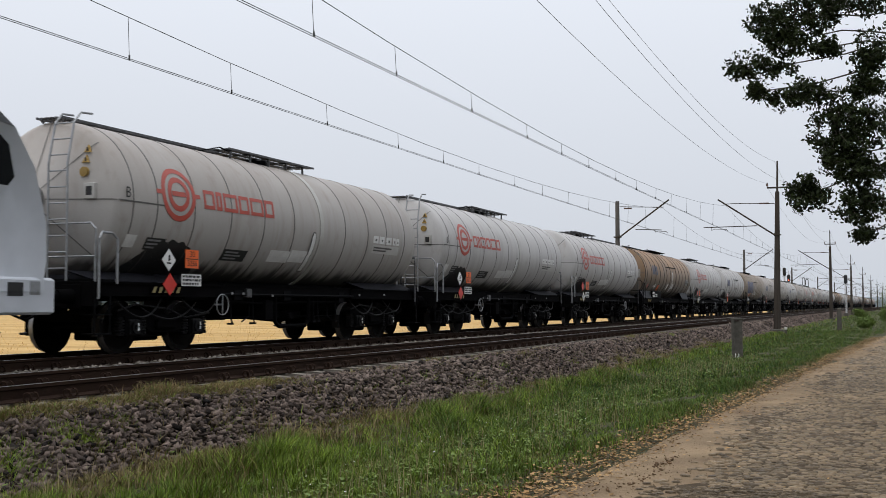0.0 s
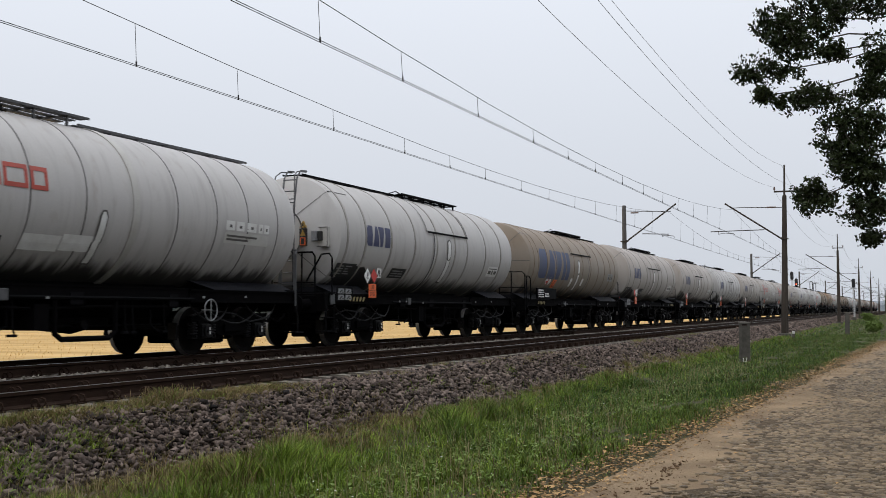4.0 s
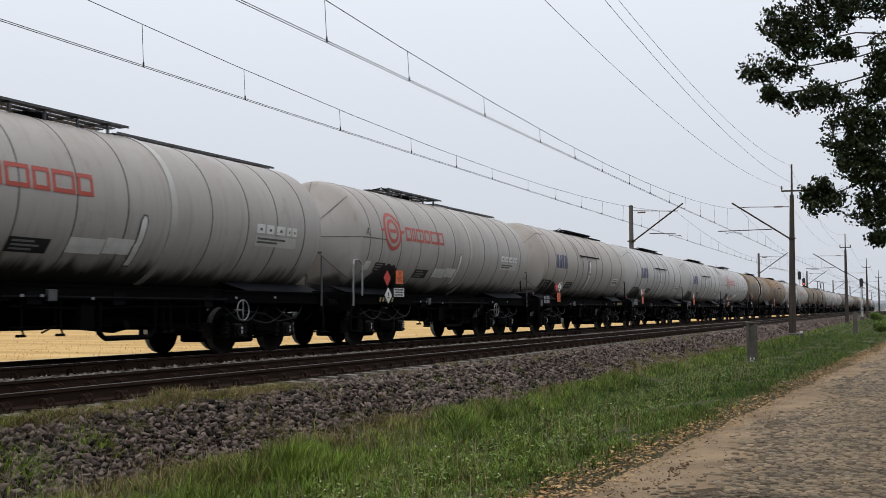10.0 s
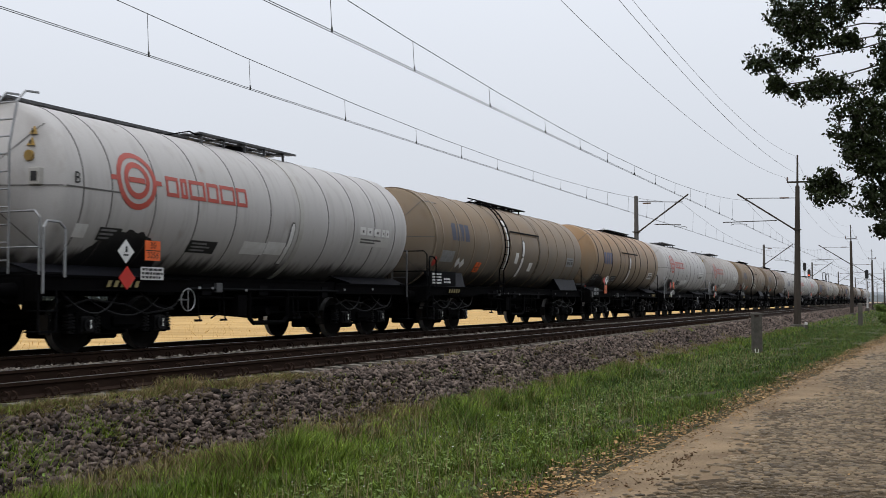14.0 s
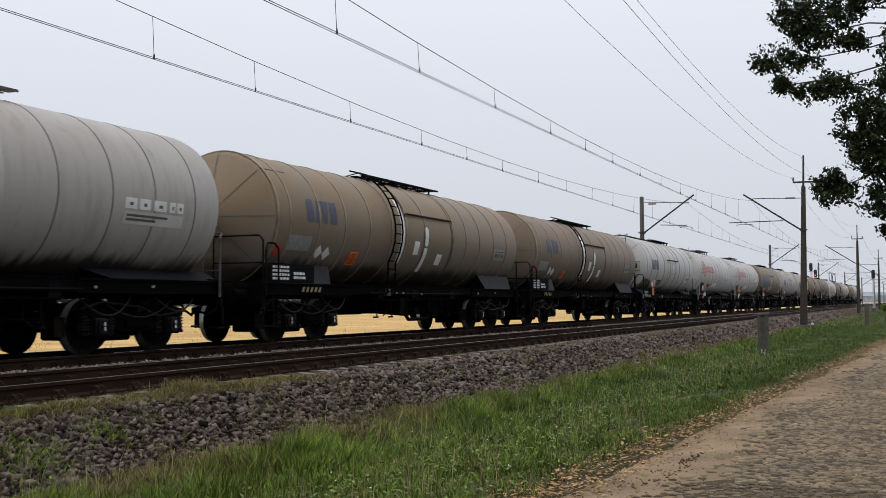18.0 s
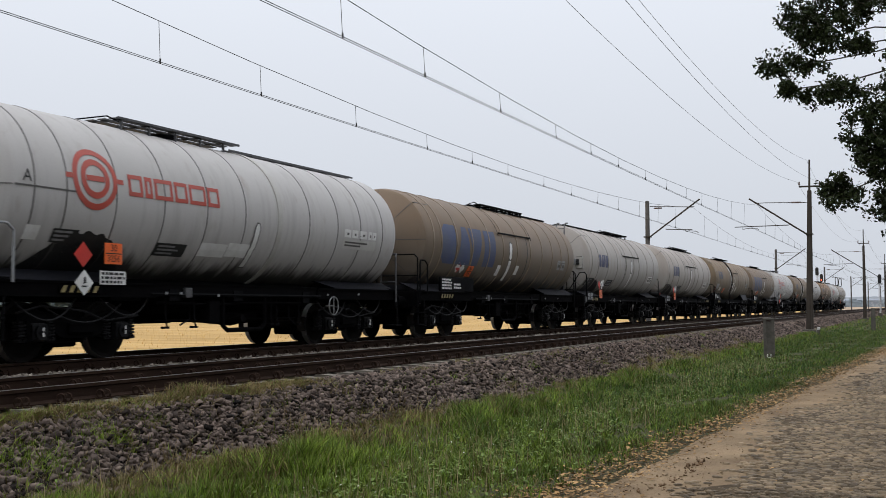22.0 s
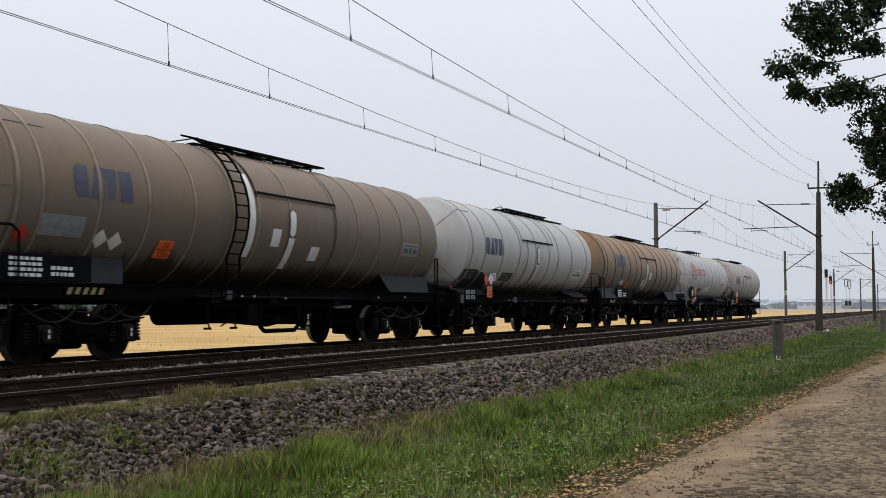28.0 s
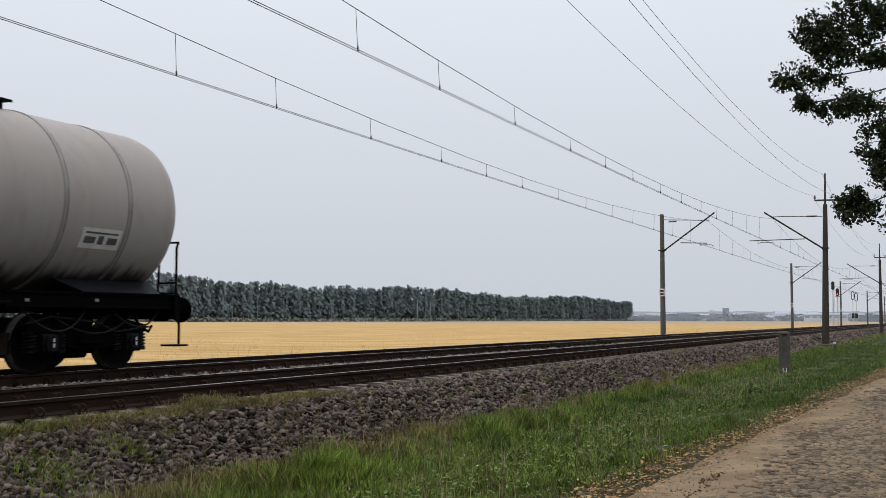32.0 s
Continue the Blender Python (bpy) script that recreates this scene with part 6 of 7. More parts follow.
CUBE = np.array([(a, b, c) for c in (-1, 1) for a, b in ((-1, -1), (1, -1), (1, 1), (-1, 1))], float)
CUBE_F = np.array([(3, 2, 1, 0), (4, 5, 6, 7), (0, 1, 5, 4), (1, 2, 6, 5), (2, 3, 7, 6), (3, 0, 4, 7)])


def lying(n, tilt, spin=1.0):
    """Turns about the vertical with a little tilt."""
    a, b, c = rng.uniform(0, 2 * np.pi, n) * spin, rng.normal(0, tilt, n), rng.normal(0, tilt, n)
    o, i = np.zeros(n), np.ones(n)
    rz = np.stack([np.cos(a), -np.sin(a), o, np.sin(a), np.cos(a), o, o, o, i], 1).reshape(n, 3, 3)
    rx = np.stack([i, o, o, o, np.cos(b), -np.sin(b), o, np.sin(b), np.cos(b)], 1).reshape(n, 3, 3)
    ry = np.stack([np.cos(c), o, np.sin(c), o, i, o, -np.sin(c), o, np.cos(c)], 1).reshape(n, 3, 3)
    return rx @ ry @ rz


def stones(name, x, y, z, size, mat, label):
    """Crushed stones: jittered blocks, each turned its own way."""
    n = len(x)
    v = CUBE[None] * (1 + rng.uniform(-0.55, 0.2, (n, 8, 3)))
    v *= (size[:, None] * rng.uniform(0.55, 1.5, (n, 3)) * (1, 1, 0.5))[:, None, :] * 0.5
    v = np.einsum("nij,nkj->nki", lying(n, 0.45), v) + np.stack([x, y, z], 1)[:, None, :]
    f = (CUBE_F[None] + 8 * np.arange(n)[:, None, None]).reshape(-1, 4)
    ob = new(name, bulk(name, v.reshape(-1, 3), f, [mat]))
    return tagged(ob, label, "ballast", kind="stuff")


def along(n, a, b, power):
    """n distances from a to b, closer together near a."""
    return a + (b - a) * rng.random(n) ** power


n = 50000
y = along(n, 5.0, 70.0, 1.9)
x = rng.uniform(-7.80, -6.38, n)
stones("ballast_stones", x + curve_of(y), y, bed_height(x) + rng.uniform(-0.004, 0.045, n), (0.034 + 0.052 * rng.random(n) ** 1.6) * (1 + y / 120), M_STONE, "loose dark crushed stones on the ballast shoulder")
n = 9000
y = along(n, -10.0, 5.2, 1.0)
x = rng.uniform(-7.95, -6.45, n)
stones("ballast_stones", x, y, bed_height(x) + rng.uniform(-0.004, 0.026, n), rng.uniform(0.04, 0.08, n), M_STONE, "dark crushed stones on the ballast shoulder")
n = 12000
y = along(n, 60.0, 260.0, 1.2)
x = rng.uniform(-7.95, -6.45, n)
stones("ballast_stones", x + curve_of(y), y, bed_height(x) + rng.uniform(-0.01, 0.04, n), rng.uniform(0.09, 0.17, n), M_STONE, "dark crushed stones on the far ballast shoulder")
n = 14000
y = along(n, 6.0, 90.0, 1.7)
x = rng.normal(-11.15, 0.3, n)
stones("ballast_stones", x + curve_of(y), y, bed_height(x) + rng.uniform(0.0, 0.03, n) + 0.12 * np.clip(1 - np.abs(x + 11.15) / 0.6, 0, 1), rng.uniform(0.04, 0.085, n), M_STONEP, "paler crushed stones between the two tracks")
n = 8000
y = along(n, 6.0, 60.0, 1.6)
x = np.where(rng.random(n) < 0.6, rng.uniform(-10.4, -7.95, n), rng.uniform(-15.2, -12.0, n))
stones("ballast_stones", x + curve_of(y), y, bed_height(x) + rng.uniform(-0.02, 0.015, n), rng.uniform(0.04, 0.07, n), M_STONE, "crushed stones between the sleepers")


# ================= grass and weeds =================
def edge_of(y):
    return -3.35 + 0.0525 * y


def verge_height(x):
    return np.interp(x, (-17.6, -16.2, -6.6, -6.1, -5.4, -4.9, -4.2, -3.2, 4, 9), (-0.85, -0.78, -0.76, -0.80, -0.97, -0.99, -0.84, -0.81, -0.84, -0.9))


def waves(x, y, k):
    return 0.5 + 0.25 * (np.sin(x * 2.1 * k + 1.3 * np.sin(y * 0.9 * k)) + np.sin(y * 1.3 * k + 2.0 * np.sin(x * 1.1 * k + k)))


def blades(name, x, y, z, tall, wide, mats, index, label, lean=0.35):
    """Grass: each blade is a bent, tapered strip."""
    n = len(x)
    a = 2 * np.pi * waves(x, y, 1.9) * 1.6 + rng.normal(0, 1.7, n)
    d = np.stack([np.cos(a), np.sin(a), np.zeros(n)], 1)
    a = a + rng.normal(0, 0.8, n)
    s = np.stack([-np.sin(a), np.cos(a), np.zeros(n)], 1) * wide[:, None]
    p = np.stack([x, y, z - 0.02], 1)
    k = rng.uniform(0.15, 1.0, n)[:, None] * lean * tall[:, None]
    up = np.stack([np.zeros(n), np.zeros(n), tall], 1)
    mid, tip = p + up * 0.55 + d * k * 0.35, p + up * (1 - 0.15 * (k / tall[:, None])) + d * k * 1.25
    v = np.stack([p - s, p + s, mid + s * 0.8, mid - s * 0.8, tip + s * 0.12, tip - s * 0.12], 1).reshape(-1, 3)
    f = (np.array([(0, 1, 2, 3), (3, 2, 4, 5)])[None] + 6 * np.arange(n)[:, None, None]).reshape(-1, 4)
    ob = new(name, bulk(name, v, f, mats, np.repeat(index, 2)))
    return tagged(ob, label, "grass", kind="stuff")


def verge(n, y0, y1, power, scale):
    y = along(n, y0, y1, power)
    w = rng.random(n)
    left, right = -6.6, edge_of(y) - 0.05
    x = left + (right - left) * w
    x = x + rng.normal(0, 0.12, n)
    patch = 0.35 * waves(x, y, 1.0) + 0.30 * waves(x + 7, y * 0.8, 3.1) + 0.35 * waves(x * 1.3 + 3, y, 6.3)
    rim = np.clip((x - right + 0.5) / 0.5, 0, 1)            # thin and short towards the road
    toe = np.clip((-5.8 + 0.3 * np.sin(y * 1.7) - x) / 0.6, 0, 1) * np.clip((20 - y) / 8, 0.35, 1)
    keep = rng.random(n) < (0.2 + 0.8 * patch) * (1 - 0.75 * rim) * (1 - 0.3 * toe)
    x, y, patch, rim, toe = x[keep], y[keep], patch[keep], rim[keep], toe[keep]
    tall = (0.03 + 0.46 * patch ** 2.3 + rng.uniform(0, 0.06, len(x))) * (1 - 0.5 * rim) * np.interp(x, (-6.6, -6.2, -5.5, -4.8, -3.6), (0.55, 1.0, 0.95, 0.75, 0.6))
    tall *= np.interp(y, (16, 30), (1.0, 0.72))
    dry = rng.random(len(x)) < 0.10 + 0.5 * toe + 0.35 * rim + 0.15 * (waves(x, y, 2.3) > 0.8)
    herb = rng.random(len(x)) < 0.12 + 0.3 * (x > -5.0)
    deep = rng.random(len(x)) < np.clip((y - 9) / 16, 0.02, 0.75) * (0.5 + 0.5 * (x > -5.6))
    idx = np.where(dry, 1, np.where(deep, 3, np.where(herb, 2, 0)))
    bx = np.where(x < -3.5, curve_of(y), 0)
    return blades("verge_grass", x + bx, y, verge_height(x), tall, rng.uniform(0.0028, 0.007, len(x)) * scale, [M_GRASS, M_OLIVE, M_HERB, M_DEEP], idx, "green verge grass mixed with dry stalks and weeds", 0.6)


verge(190000, 5.0, 24.0, 1.25, 1.0)
verge(45000, -8.0, 5.4, 1.0, 1.6)
verge(140000, 21.0, 75.0, 1.3, 1.6)
verge(50000, 68.0, 330.0, 1.3, 4.5)

# tufts that have settled on the ballast shoulder
tx, ty, tt, ti = [], [], [], []
for k in range(470):
    cy = 5.5 + 42 * rng.random() ** 1.6 if k >= 180 else rng.uniform(5.5, 12.5)
    if k < 240:                                   # the strip beside the sleeper ends
        cx, tall, m = rng.normal(-7.62, 0.10), rng.uniform(0.05, 0.15), int(rng.uniform(120, 380))
    elif k < 345:                                 # green tufts between the stones
        cx, tall, m = rng.uniform(-7.45, -6.75), rng.uniform(0.05, 0.13), int(rng.uniform(60, 200))
    else:                                         # brown grass at the toe of the slope
        cx, tall, m = rng.normal(-6.50, 0.15), rng.uniform(0.08, 0.20), int(rng.uniform(120, 300))
    if waves(np.array(cx), np.array(cy), 0.7) < (0.4 if k < 240 else 0.2):
        continue
    r = rng.uniform(0.08, 0.24)
    tx.append(cx + rng.normal(0, r * 0.5, m))
    ty.append(cy + rng.normal(0, r * 1.5, m))
    tt.append(tall * rng.uniform(0.5, 1.2, m))
    u = rng.random(m)
    ti.append(np.where(u < (0.15 if 300 <= k < 345 else 0.72), 2, np.where(u < (0.2 if 300 <= k < 345 else 0.88), 1, 0)))
for cx, cy, r, m, tall, green in ((-7.12, 8.05, 0.16, 700, 0.13, 0.75), (-7.2, 8.75, 0.10, 350, 0.11, 0.6), (-7.62, 8.9, 0.2, 600, 0.13, 0.3), (-7.6, 7.5, 0.18, 600, 0.14, 0.7), (-7.72, 10.1, 0.2, 800, 0.22, 0.2),
                                  (-7.55, 11.2, 0.22, 700, 0.16, 0.02), (-6.95, 7.0, 0.24, 900, 0.15, 0.85), (-6.72, 8.5, 0.22, 500, 0.14, 0.05), (-7.7, 8.3, 0.16, 400, 0.12, 0.5),
                                  (-6.45, 11.0, 0.4, 1200, 0.20, 0.2), (-6.3, 9.0, 0.4, 1100, 0.18, 0.3), (-6.4, 13.5, 0.5, 900, 0.2, 0.3)):
    tx.append(cx + rng.normal(0, r * 0.55, m))
    ty.append(cy + rng.normal(0, r, m))
    tt.append(tall * rng.uniform(0.4, 1.2, m))
    u = rng.random(m)
    ti.append(np.where(u < green, 0, np.where(u < green + 0.3, 2, 1)))
tx, ty, tt, ti = (np.concatenate(a) for a in (tx, ty, tt, ti))
blades("shoulder_tufts", tx + curve_of(ty), ty, bed_height(tx), tt, np.full(len(tx), 0.005), [M_GRASS, M_DRY, M_OLIVE], ti, "dry and green grass tufts on the ballast shoulder", 0.8)

# tall seed stalks and white flower heads near the camera's side of the verge
n = 1500
y = along(n, 6.5, 34, 1.6)
x = rng.uniform(-6.6, -3.4, n)
blades("seed_stalks", x, y, verge_height(x), rng.uniform(0.18, 0.42, n), np.full(n, 0.003), [M_STALK], np.zeros(n, int), "thin dry seed stalks standing above the grass", 0.25)


def flat_leaves(name, x, y, z, size, mat, label, category, tilt=0.4, kind="stuff"):
    """Small leaves, each a folded rhomb."""
    n = len(x)
    base = np.array([(0, -1, 0), (0.55, 0, 0.16), (0, 1.1, 0), (-0.55, 0, 0.16)], float)
    v = base[None] * size[:, None, None] * 0.5
    m = turn_matrices(n)
    if tilt < 1:
        a = rng.uniform(0, 2 * np.pi, n)
        c, s, o, i = np.cos(a), np.sin(a), np.zeros(n), np.ones(n)
        m = np.stack([c, -s, o, s, c, o, o, o, i], 1).reshape(n, 3, 3) + rng.uniform(-tilt, tilt, (n, 3, 3))
    v = np.einsum("nij,nkj->nki", m, v) + np.stack([x, y, z], 1)[:, None, :]
    f = (np.array([(0, 1, 2), (0, 2, 3)])[None] + 4 * np.arange(n)[:, None, None]).reshape(-1, 3)
    return tagged(new(name, bulk(name, v.reshape(-1, 3), f, [mat])), label, category, kind=kind)


n = 160
y = along(n, 6.5, 26, 1.4)
x = rng.uniform(-5.4, -3.2, n)
flat_leaves("white_flowers", x, y, verge_height(x) + rng.uniform(0.1, 0.3, n), rng.uniform(0.015, 0.03, n), M_PETAL, "tiny white flower heads among the weeds", "flowers", 0.5)
n = 9000
y = along(n, 6.0, 34, 1.3)
x = np.where(rng.random(n) < 0.5, rng.uniform(-5.4, -3.0, n), np.where(rng.random(n) < 0.06, rng.normal(-6.6, 0.2, n), rng.uniform(-5.6, -3.4, n)))
flat_leaves("weeds", x, y, verge_height(x) + rng.uniform(0.02, 0.22, n), rng.uniform(0.02, 0.05, n), M_HERB, "low broad-leaved weeds in the verge", "weeds", 0.6)
n = 9500
y = along(n, 6.5, 60, 1.6)
x = edge_of(y) + rng.normal(0.02, 0.22, n)
flat_leaves("fallen_leaves", x, y, np.maximum(verge_height(x), -0.815) + 0.03, rng.uniform(0.03, 0.07, n), M_LITTER, "dry brown fallen leaves along the road's edge", "leaves", 0.35)
n = 500
y = along(n, 7, 50, 1.5)
x = edge_of(y) + rng.uniform(0.2, 4.0, n)
flat_leaves("fallen_leaves", x, y, np.full(n, ROAD_Z + 0.035), rng.uniform(0.03, 0.06, n), M_LITTER, "scattered fallen leaves and crumbs on the road", "leaves", 0.3)
# weeds at the edge of the field
n = 320
y = along(n, 14, 160, 1.2)
x = rng.normal(-19.5, 1.2, n)
blades("field_weeds", x + curve_of(y), y, np.full(n, -0.72), rng.uniform(0.2, 0.6, n), np.full(n, 0.012), [M_DRY, M_HERB], (rng.random(n) < 0.35).astype(int), "dry weeds at the stubble field's edge", 0.5)
n = 26000
y = along(n, 12, 200, 1.5)
x = -18.6 - 60 * rng.random(n) ** 1.5
x = np.round(x / 0.25) * 0.25 + rng.normal(0, 0.08, n)
blades("stubble", x, y, np.interp(x, (-80, -19), (-0.76, -0.68)), rng.uniform(0.03, 0.10, n), np.full(n, 0.012), [M_STRAW], np.zeros(n, int), "rows of golden wheat stubble", 1.2)

# ================= the fieldstone road =================
def cobble_verts(k):
    r = random.Random(k)
    low, top, cap = [], [], []
    for i in range(6):
        a = i * math.pi / 3 + r.uniform(-0.2, 0.2)
        q = r.uniform(0.85, 1.12)
        c, s = math.cos(a) * q, math.sin(a) * q
        low.append((c * 0.5, s * 0.5, -0.05))
        top.append((c * 0.45, s * 0.45, 0.12 + r.uniform(-0.04, 0.04)))
        cap.append((c * 0.27, s * 0.27, 0.19 + r.uniform(-0.05, 0.07)))
    return np.array(low + top + cap)


COBBLE_F = [(i, (i + 1) % 6, 6 + (i + 1) % 6, 6 + i) for i in range(6)] + [(6 + i, 6 + (i + 1) % 6, 12 + (i + 1) % 6, 12 + i) for i in range(6)] + [(12, 13, 14, 15), (12, 15, 16, 17)]
shapes = [cobble_verts(k) for k in range(10)]
singles = []
row, k = 0, 0
yy = 4.0
while yy < 62:
    step = 0.066 + (0.0 if yy < 26 else 0.05)
    c = 0.5 + (0.05 if row % 2 else 0)
    while c < (4.6 if yy > 14 else 3.4):
        px, py = edge_of(yy) + c + rng.normal(0, 0.016), yy + rng.normal(0, 0.013)
        buried = rng.random() < 0.02 + max(0.0, 1.35 + 0.3 * math.sin(yy * 0.7) - c) * 1.3
        if not buried and (px < 1.2 + 0.04 * yy):
            singles.append((px, py, ROAD_Z + 0.02 * math.sin(c * 0.9) + 0.010 + rng.normal(0, 0.005) - max(0.0, 1.4 - c) * 0.02, rng.uniform(0.058, 0.082) * (1.0 if yy < 26 else 1.6), rng.normal(0, 0.16), k % 10))
            k += 1
        c += 0.092 if yy < 26 else 0.15
    yy += step * 0.95
    row += 1
near = [s for s in singles if 8.6 < s[1] < 14.5 and s[0] < -0.2][:300]
cobble_meshes = []
for sh in shapes:
    g = Geo()
    g.add([tuple(p) for p in sh], COBBLE_F)
    cobble_meshes.append(g.mesh("cobble", [M_COBBLE]))
picked = set(id(s) for s in near)
for s in singles:
    if id(s) in picked:
        o = part("cobble", cobble_meshes[s[5]], M_COBBLE, road)
        o.matrix_basis = Matrix.LocRotScale(s[:3], Euler((0, 0, s[4])), (s[3] * 1.3, s[3] * 0.8, s[3]))
rest = [s for s in singles if id(s) not in picked]
sp = np.array([s[:5] for s in rest])
base = np.array(shapes)[[s[5] for s in rest]] * sp[:, 3, None, None] * (1.3, 0.8, 1.0)
c, q = np.cos(sp[:, 4])[:, None], np.sin(sp[:, 4])[:, None]
cob_v = np.stack([base[:, :, 0] * c - base[:, :, 1] * q, base[:, :, 0] * q + base[:, :, 1] * c, base[:, :, 2]], 2) + sp[:, None, :3]
cob_f = (np.array(COBBLE_F)[None] + 18 * np.arange(len(rest))[:, None, None]).reshape(-1, 4)
tagged(part("cobbles", bulk("cobbles", cob_v.reshape(-1, 3), cob_f, [M_COBBLE]), M_COBBLE, road), kind="stuff")


n = 2600
y = along(n, 6.5, 40, 1.6)
x = edge_of(y) + 0.05 + 1.9 * rng.random(n)
stones("grit", x, y, np.full(n, ROAD_Z + 0.004) + 0.02 * np.sin((x - edge_of(y)) * 0.9), rng.uniform(0.006, 0.018, n), M_SAND, "coarse grit and pebbles on the sandy strip")["category"] = "gravel"


n = 70                                             # clods thrown up by a wheel rut
y = rng.uniform(9.2, 11.6, n)
x = -2.17 + 0.03 * (y - 9.2) + rng.normal(0, 0.06, n) * np.clip((11.8 - y), 0.4, 1.2)
stones("clods", x, y, np.full(n, ROAD_Z + 0.012), rng.uniform(0.012, 0.034, n), M_CLOD, "damp brown clods along a wheel rut")["category"] = "soil"


# ================= the roadside tree =================
def limb(g, pts, r0, r1):
    n = len(pts) - 1
    for i in range(n):
        a, b = r0 + (r1 - r0) * i / n, r0 + (r1 - r0) * (i + 1) / n
        g.cyl(pts[i], pts[i + 1], a, b, 8)
    return g


def softened(pts, times, amount, r):
    """Breaks a line of points into crooked shorter pieces."""
    for _ in range(times):
        out = [Vector(pts[0])]
        for a, b in zip(pts, pts[1:]):
            a, b = Vector(a), Vector(b)
            m = (a + b) / 2 + Vector((r.uniform(-1, 1), r.uniform(-1, 1), r.uniform(-1, 1))) * (b - a).length * amount
            out += [m, b]
        pts = out
    return pts


def roadside_tree():
    r = random.Random(21)
    root = tagged(new("tree"), "dark green broadleaf tree with drooping boughs beside the road", "tree")
    base = Vector((4.2, 24.0, -0.9))
    part("trunk", limb(Geo(), softened([base, base + Vector((-0.1, 0, 3)), base + Vector((-0.3, -0.2, 6)), base + Vector((0, 0, 10.5))], 2, 0.03, r), 0.34, 0.10), M_BARK, root, smooth=True)
    # pads of foliage over the road: middle (x, z), half width, half height, and the height at which the bough leaves the trunk
    pads = ((-1.92, 6.30, 0.42, 0.36, 6.4), (-1.20, 6.45, 0.62, 0.50, 6.6), (-0.35, 6.62, 0.60, 0.42, 6.9), (-2.08, 5.42, 0.66, 0.25, 5.8), (-1.57, 5.88, 0.40, 0.33, 6.0), (-2.12, 4.97, 0.14, 0.11, 5.6),
            (-0.92, 5.72, 0.30, 0.15, 5.9), (-1.28, 4.82, 0.68, 0.24, 5.2), (-0.12, 5.55, 0.24, 0.42, 5.5), (-0.50, 4.18, 0.72, 0.66, 4.6), (-1.26, 2.98, 0.40, 0.36, 3.6), (-0.36, 2.72, 0.48, 0.38, 3.3), (-0.28, 2.18, 0.16, 0.12, 2.8), (-0.22, 4.92, 0.28, 0.26, 5.2), (-0.30, 3.35, 0.5, 0.32, 3.7), (-0.62, 3.62, 0.4, 0.3, 4.0))
    heart = []
    for x, z, w, h, z0 in pads:
        bough = softened([Vector((4.0, 23.8, z0 - 0.6)), Vector((1.4, 21.9, z0 + 0.1)), Vector((x + w * 0.9, 21.2, z + h * 0.25)), Vector((x - w * 0.75, 21.0, z - h * 0.1))], 2, 0.08, r)
        part("bough", limb(Geo(), bough, 0.026, 0.005), M_BARK, root, smooth=True)
        twigs = Geo()
        for k in range(int(26 + (240 if z < 5 else 185) * w * h)):
            a, q = r.uniform(0, 6.283), math.sqrt(r.random()) * r.uniform(0.75, 1.12)
            tip = Vector((x + w * q * math.cos(a), 21 + r.gauss(0, 0.26), z + h * q * math.sin(a) - 0.05 * abs(math.cos(a))))
            near = min(bough[4:], key=lambda p: (p - tip).length)
            twigs.cyl(near, tip, 0.010, 0.003, 4)
            heart.append((tip, 0.045 + 0.03 * r.random(), 16))
            if r.random() < 0.7:
                heart.append((near + (tip - near) * r.uniform(0.4, 0.8), 0.06, 12))
        tagged(part("spray", twigs, M_BARK, root), kind="stuff")
    for x, y, z in ((-0.4, 21.6, 8.9), (8.2, 26.2, 7.0), (7.0, 28.4, 5.2), (4.0, 28.2, 9.8), (5.4, 22.6, 11.6), (7.2, 20.6, 5.0)):
        part("bough", limb(Geo(), softened([Vector((4.1, 24.0, z * 0.7)), Vector((x * 0.5 + 2.1, y * 0.5 + 12, z * 0.95)), Vector((x, y, z))], 2, 0.05, r), 0.085, 0.012), M_BARK, root, smooth=True)
        for k in range(40):
            heart.append((Vector((x * 0.75 + 1.0, y * 0.75 + 6, z)) + Vector((r.gauss(0, 0.9), r.gauss(0, 0.9), r.gauss(0, 0.6))), 0.3, 40))
    for n, x0, x1, z0, z1 in ((300, 0.25, 3.2, 5.2, 8.6), (260, 0.2, 2.8, 2.3, 5.2)):       # fuller foliage towards the trunk
        for k in range(n):
            heart.append((Vector((r.uniform(x0, x1), r.uniform(20.8, 23.2), r.uniform(z0, z1))), 0.2, 36))
    pos = np.concatenate([np.array(c) + rng.normal(0, s, (m, 3)) * (1, 1, 0.75) for c, s, m in heart])
    n = len(pos)
    crown = flat_leaves("crown", pos[:, 0], pos[:, 1], pos[:, 2], rng.uniform(0.05, 0.11, n), M_LEAF, "", "", 1.0)
    crown.parent = root
    crown["label"] = "ragged crown of small dark green leaves"
    return root


roadside_tree()


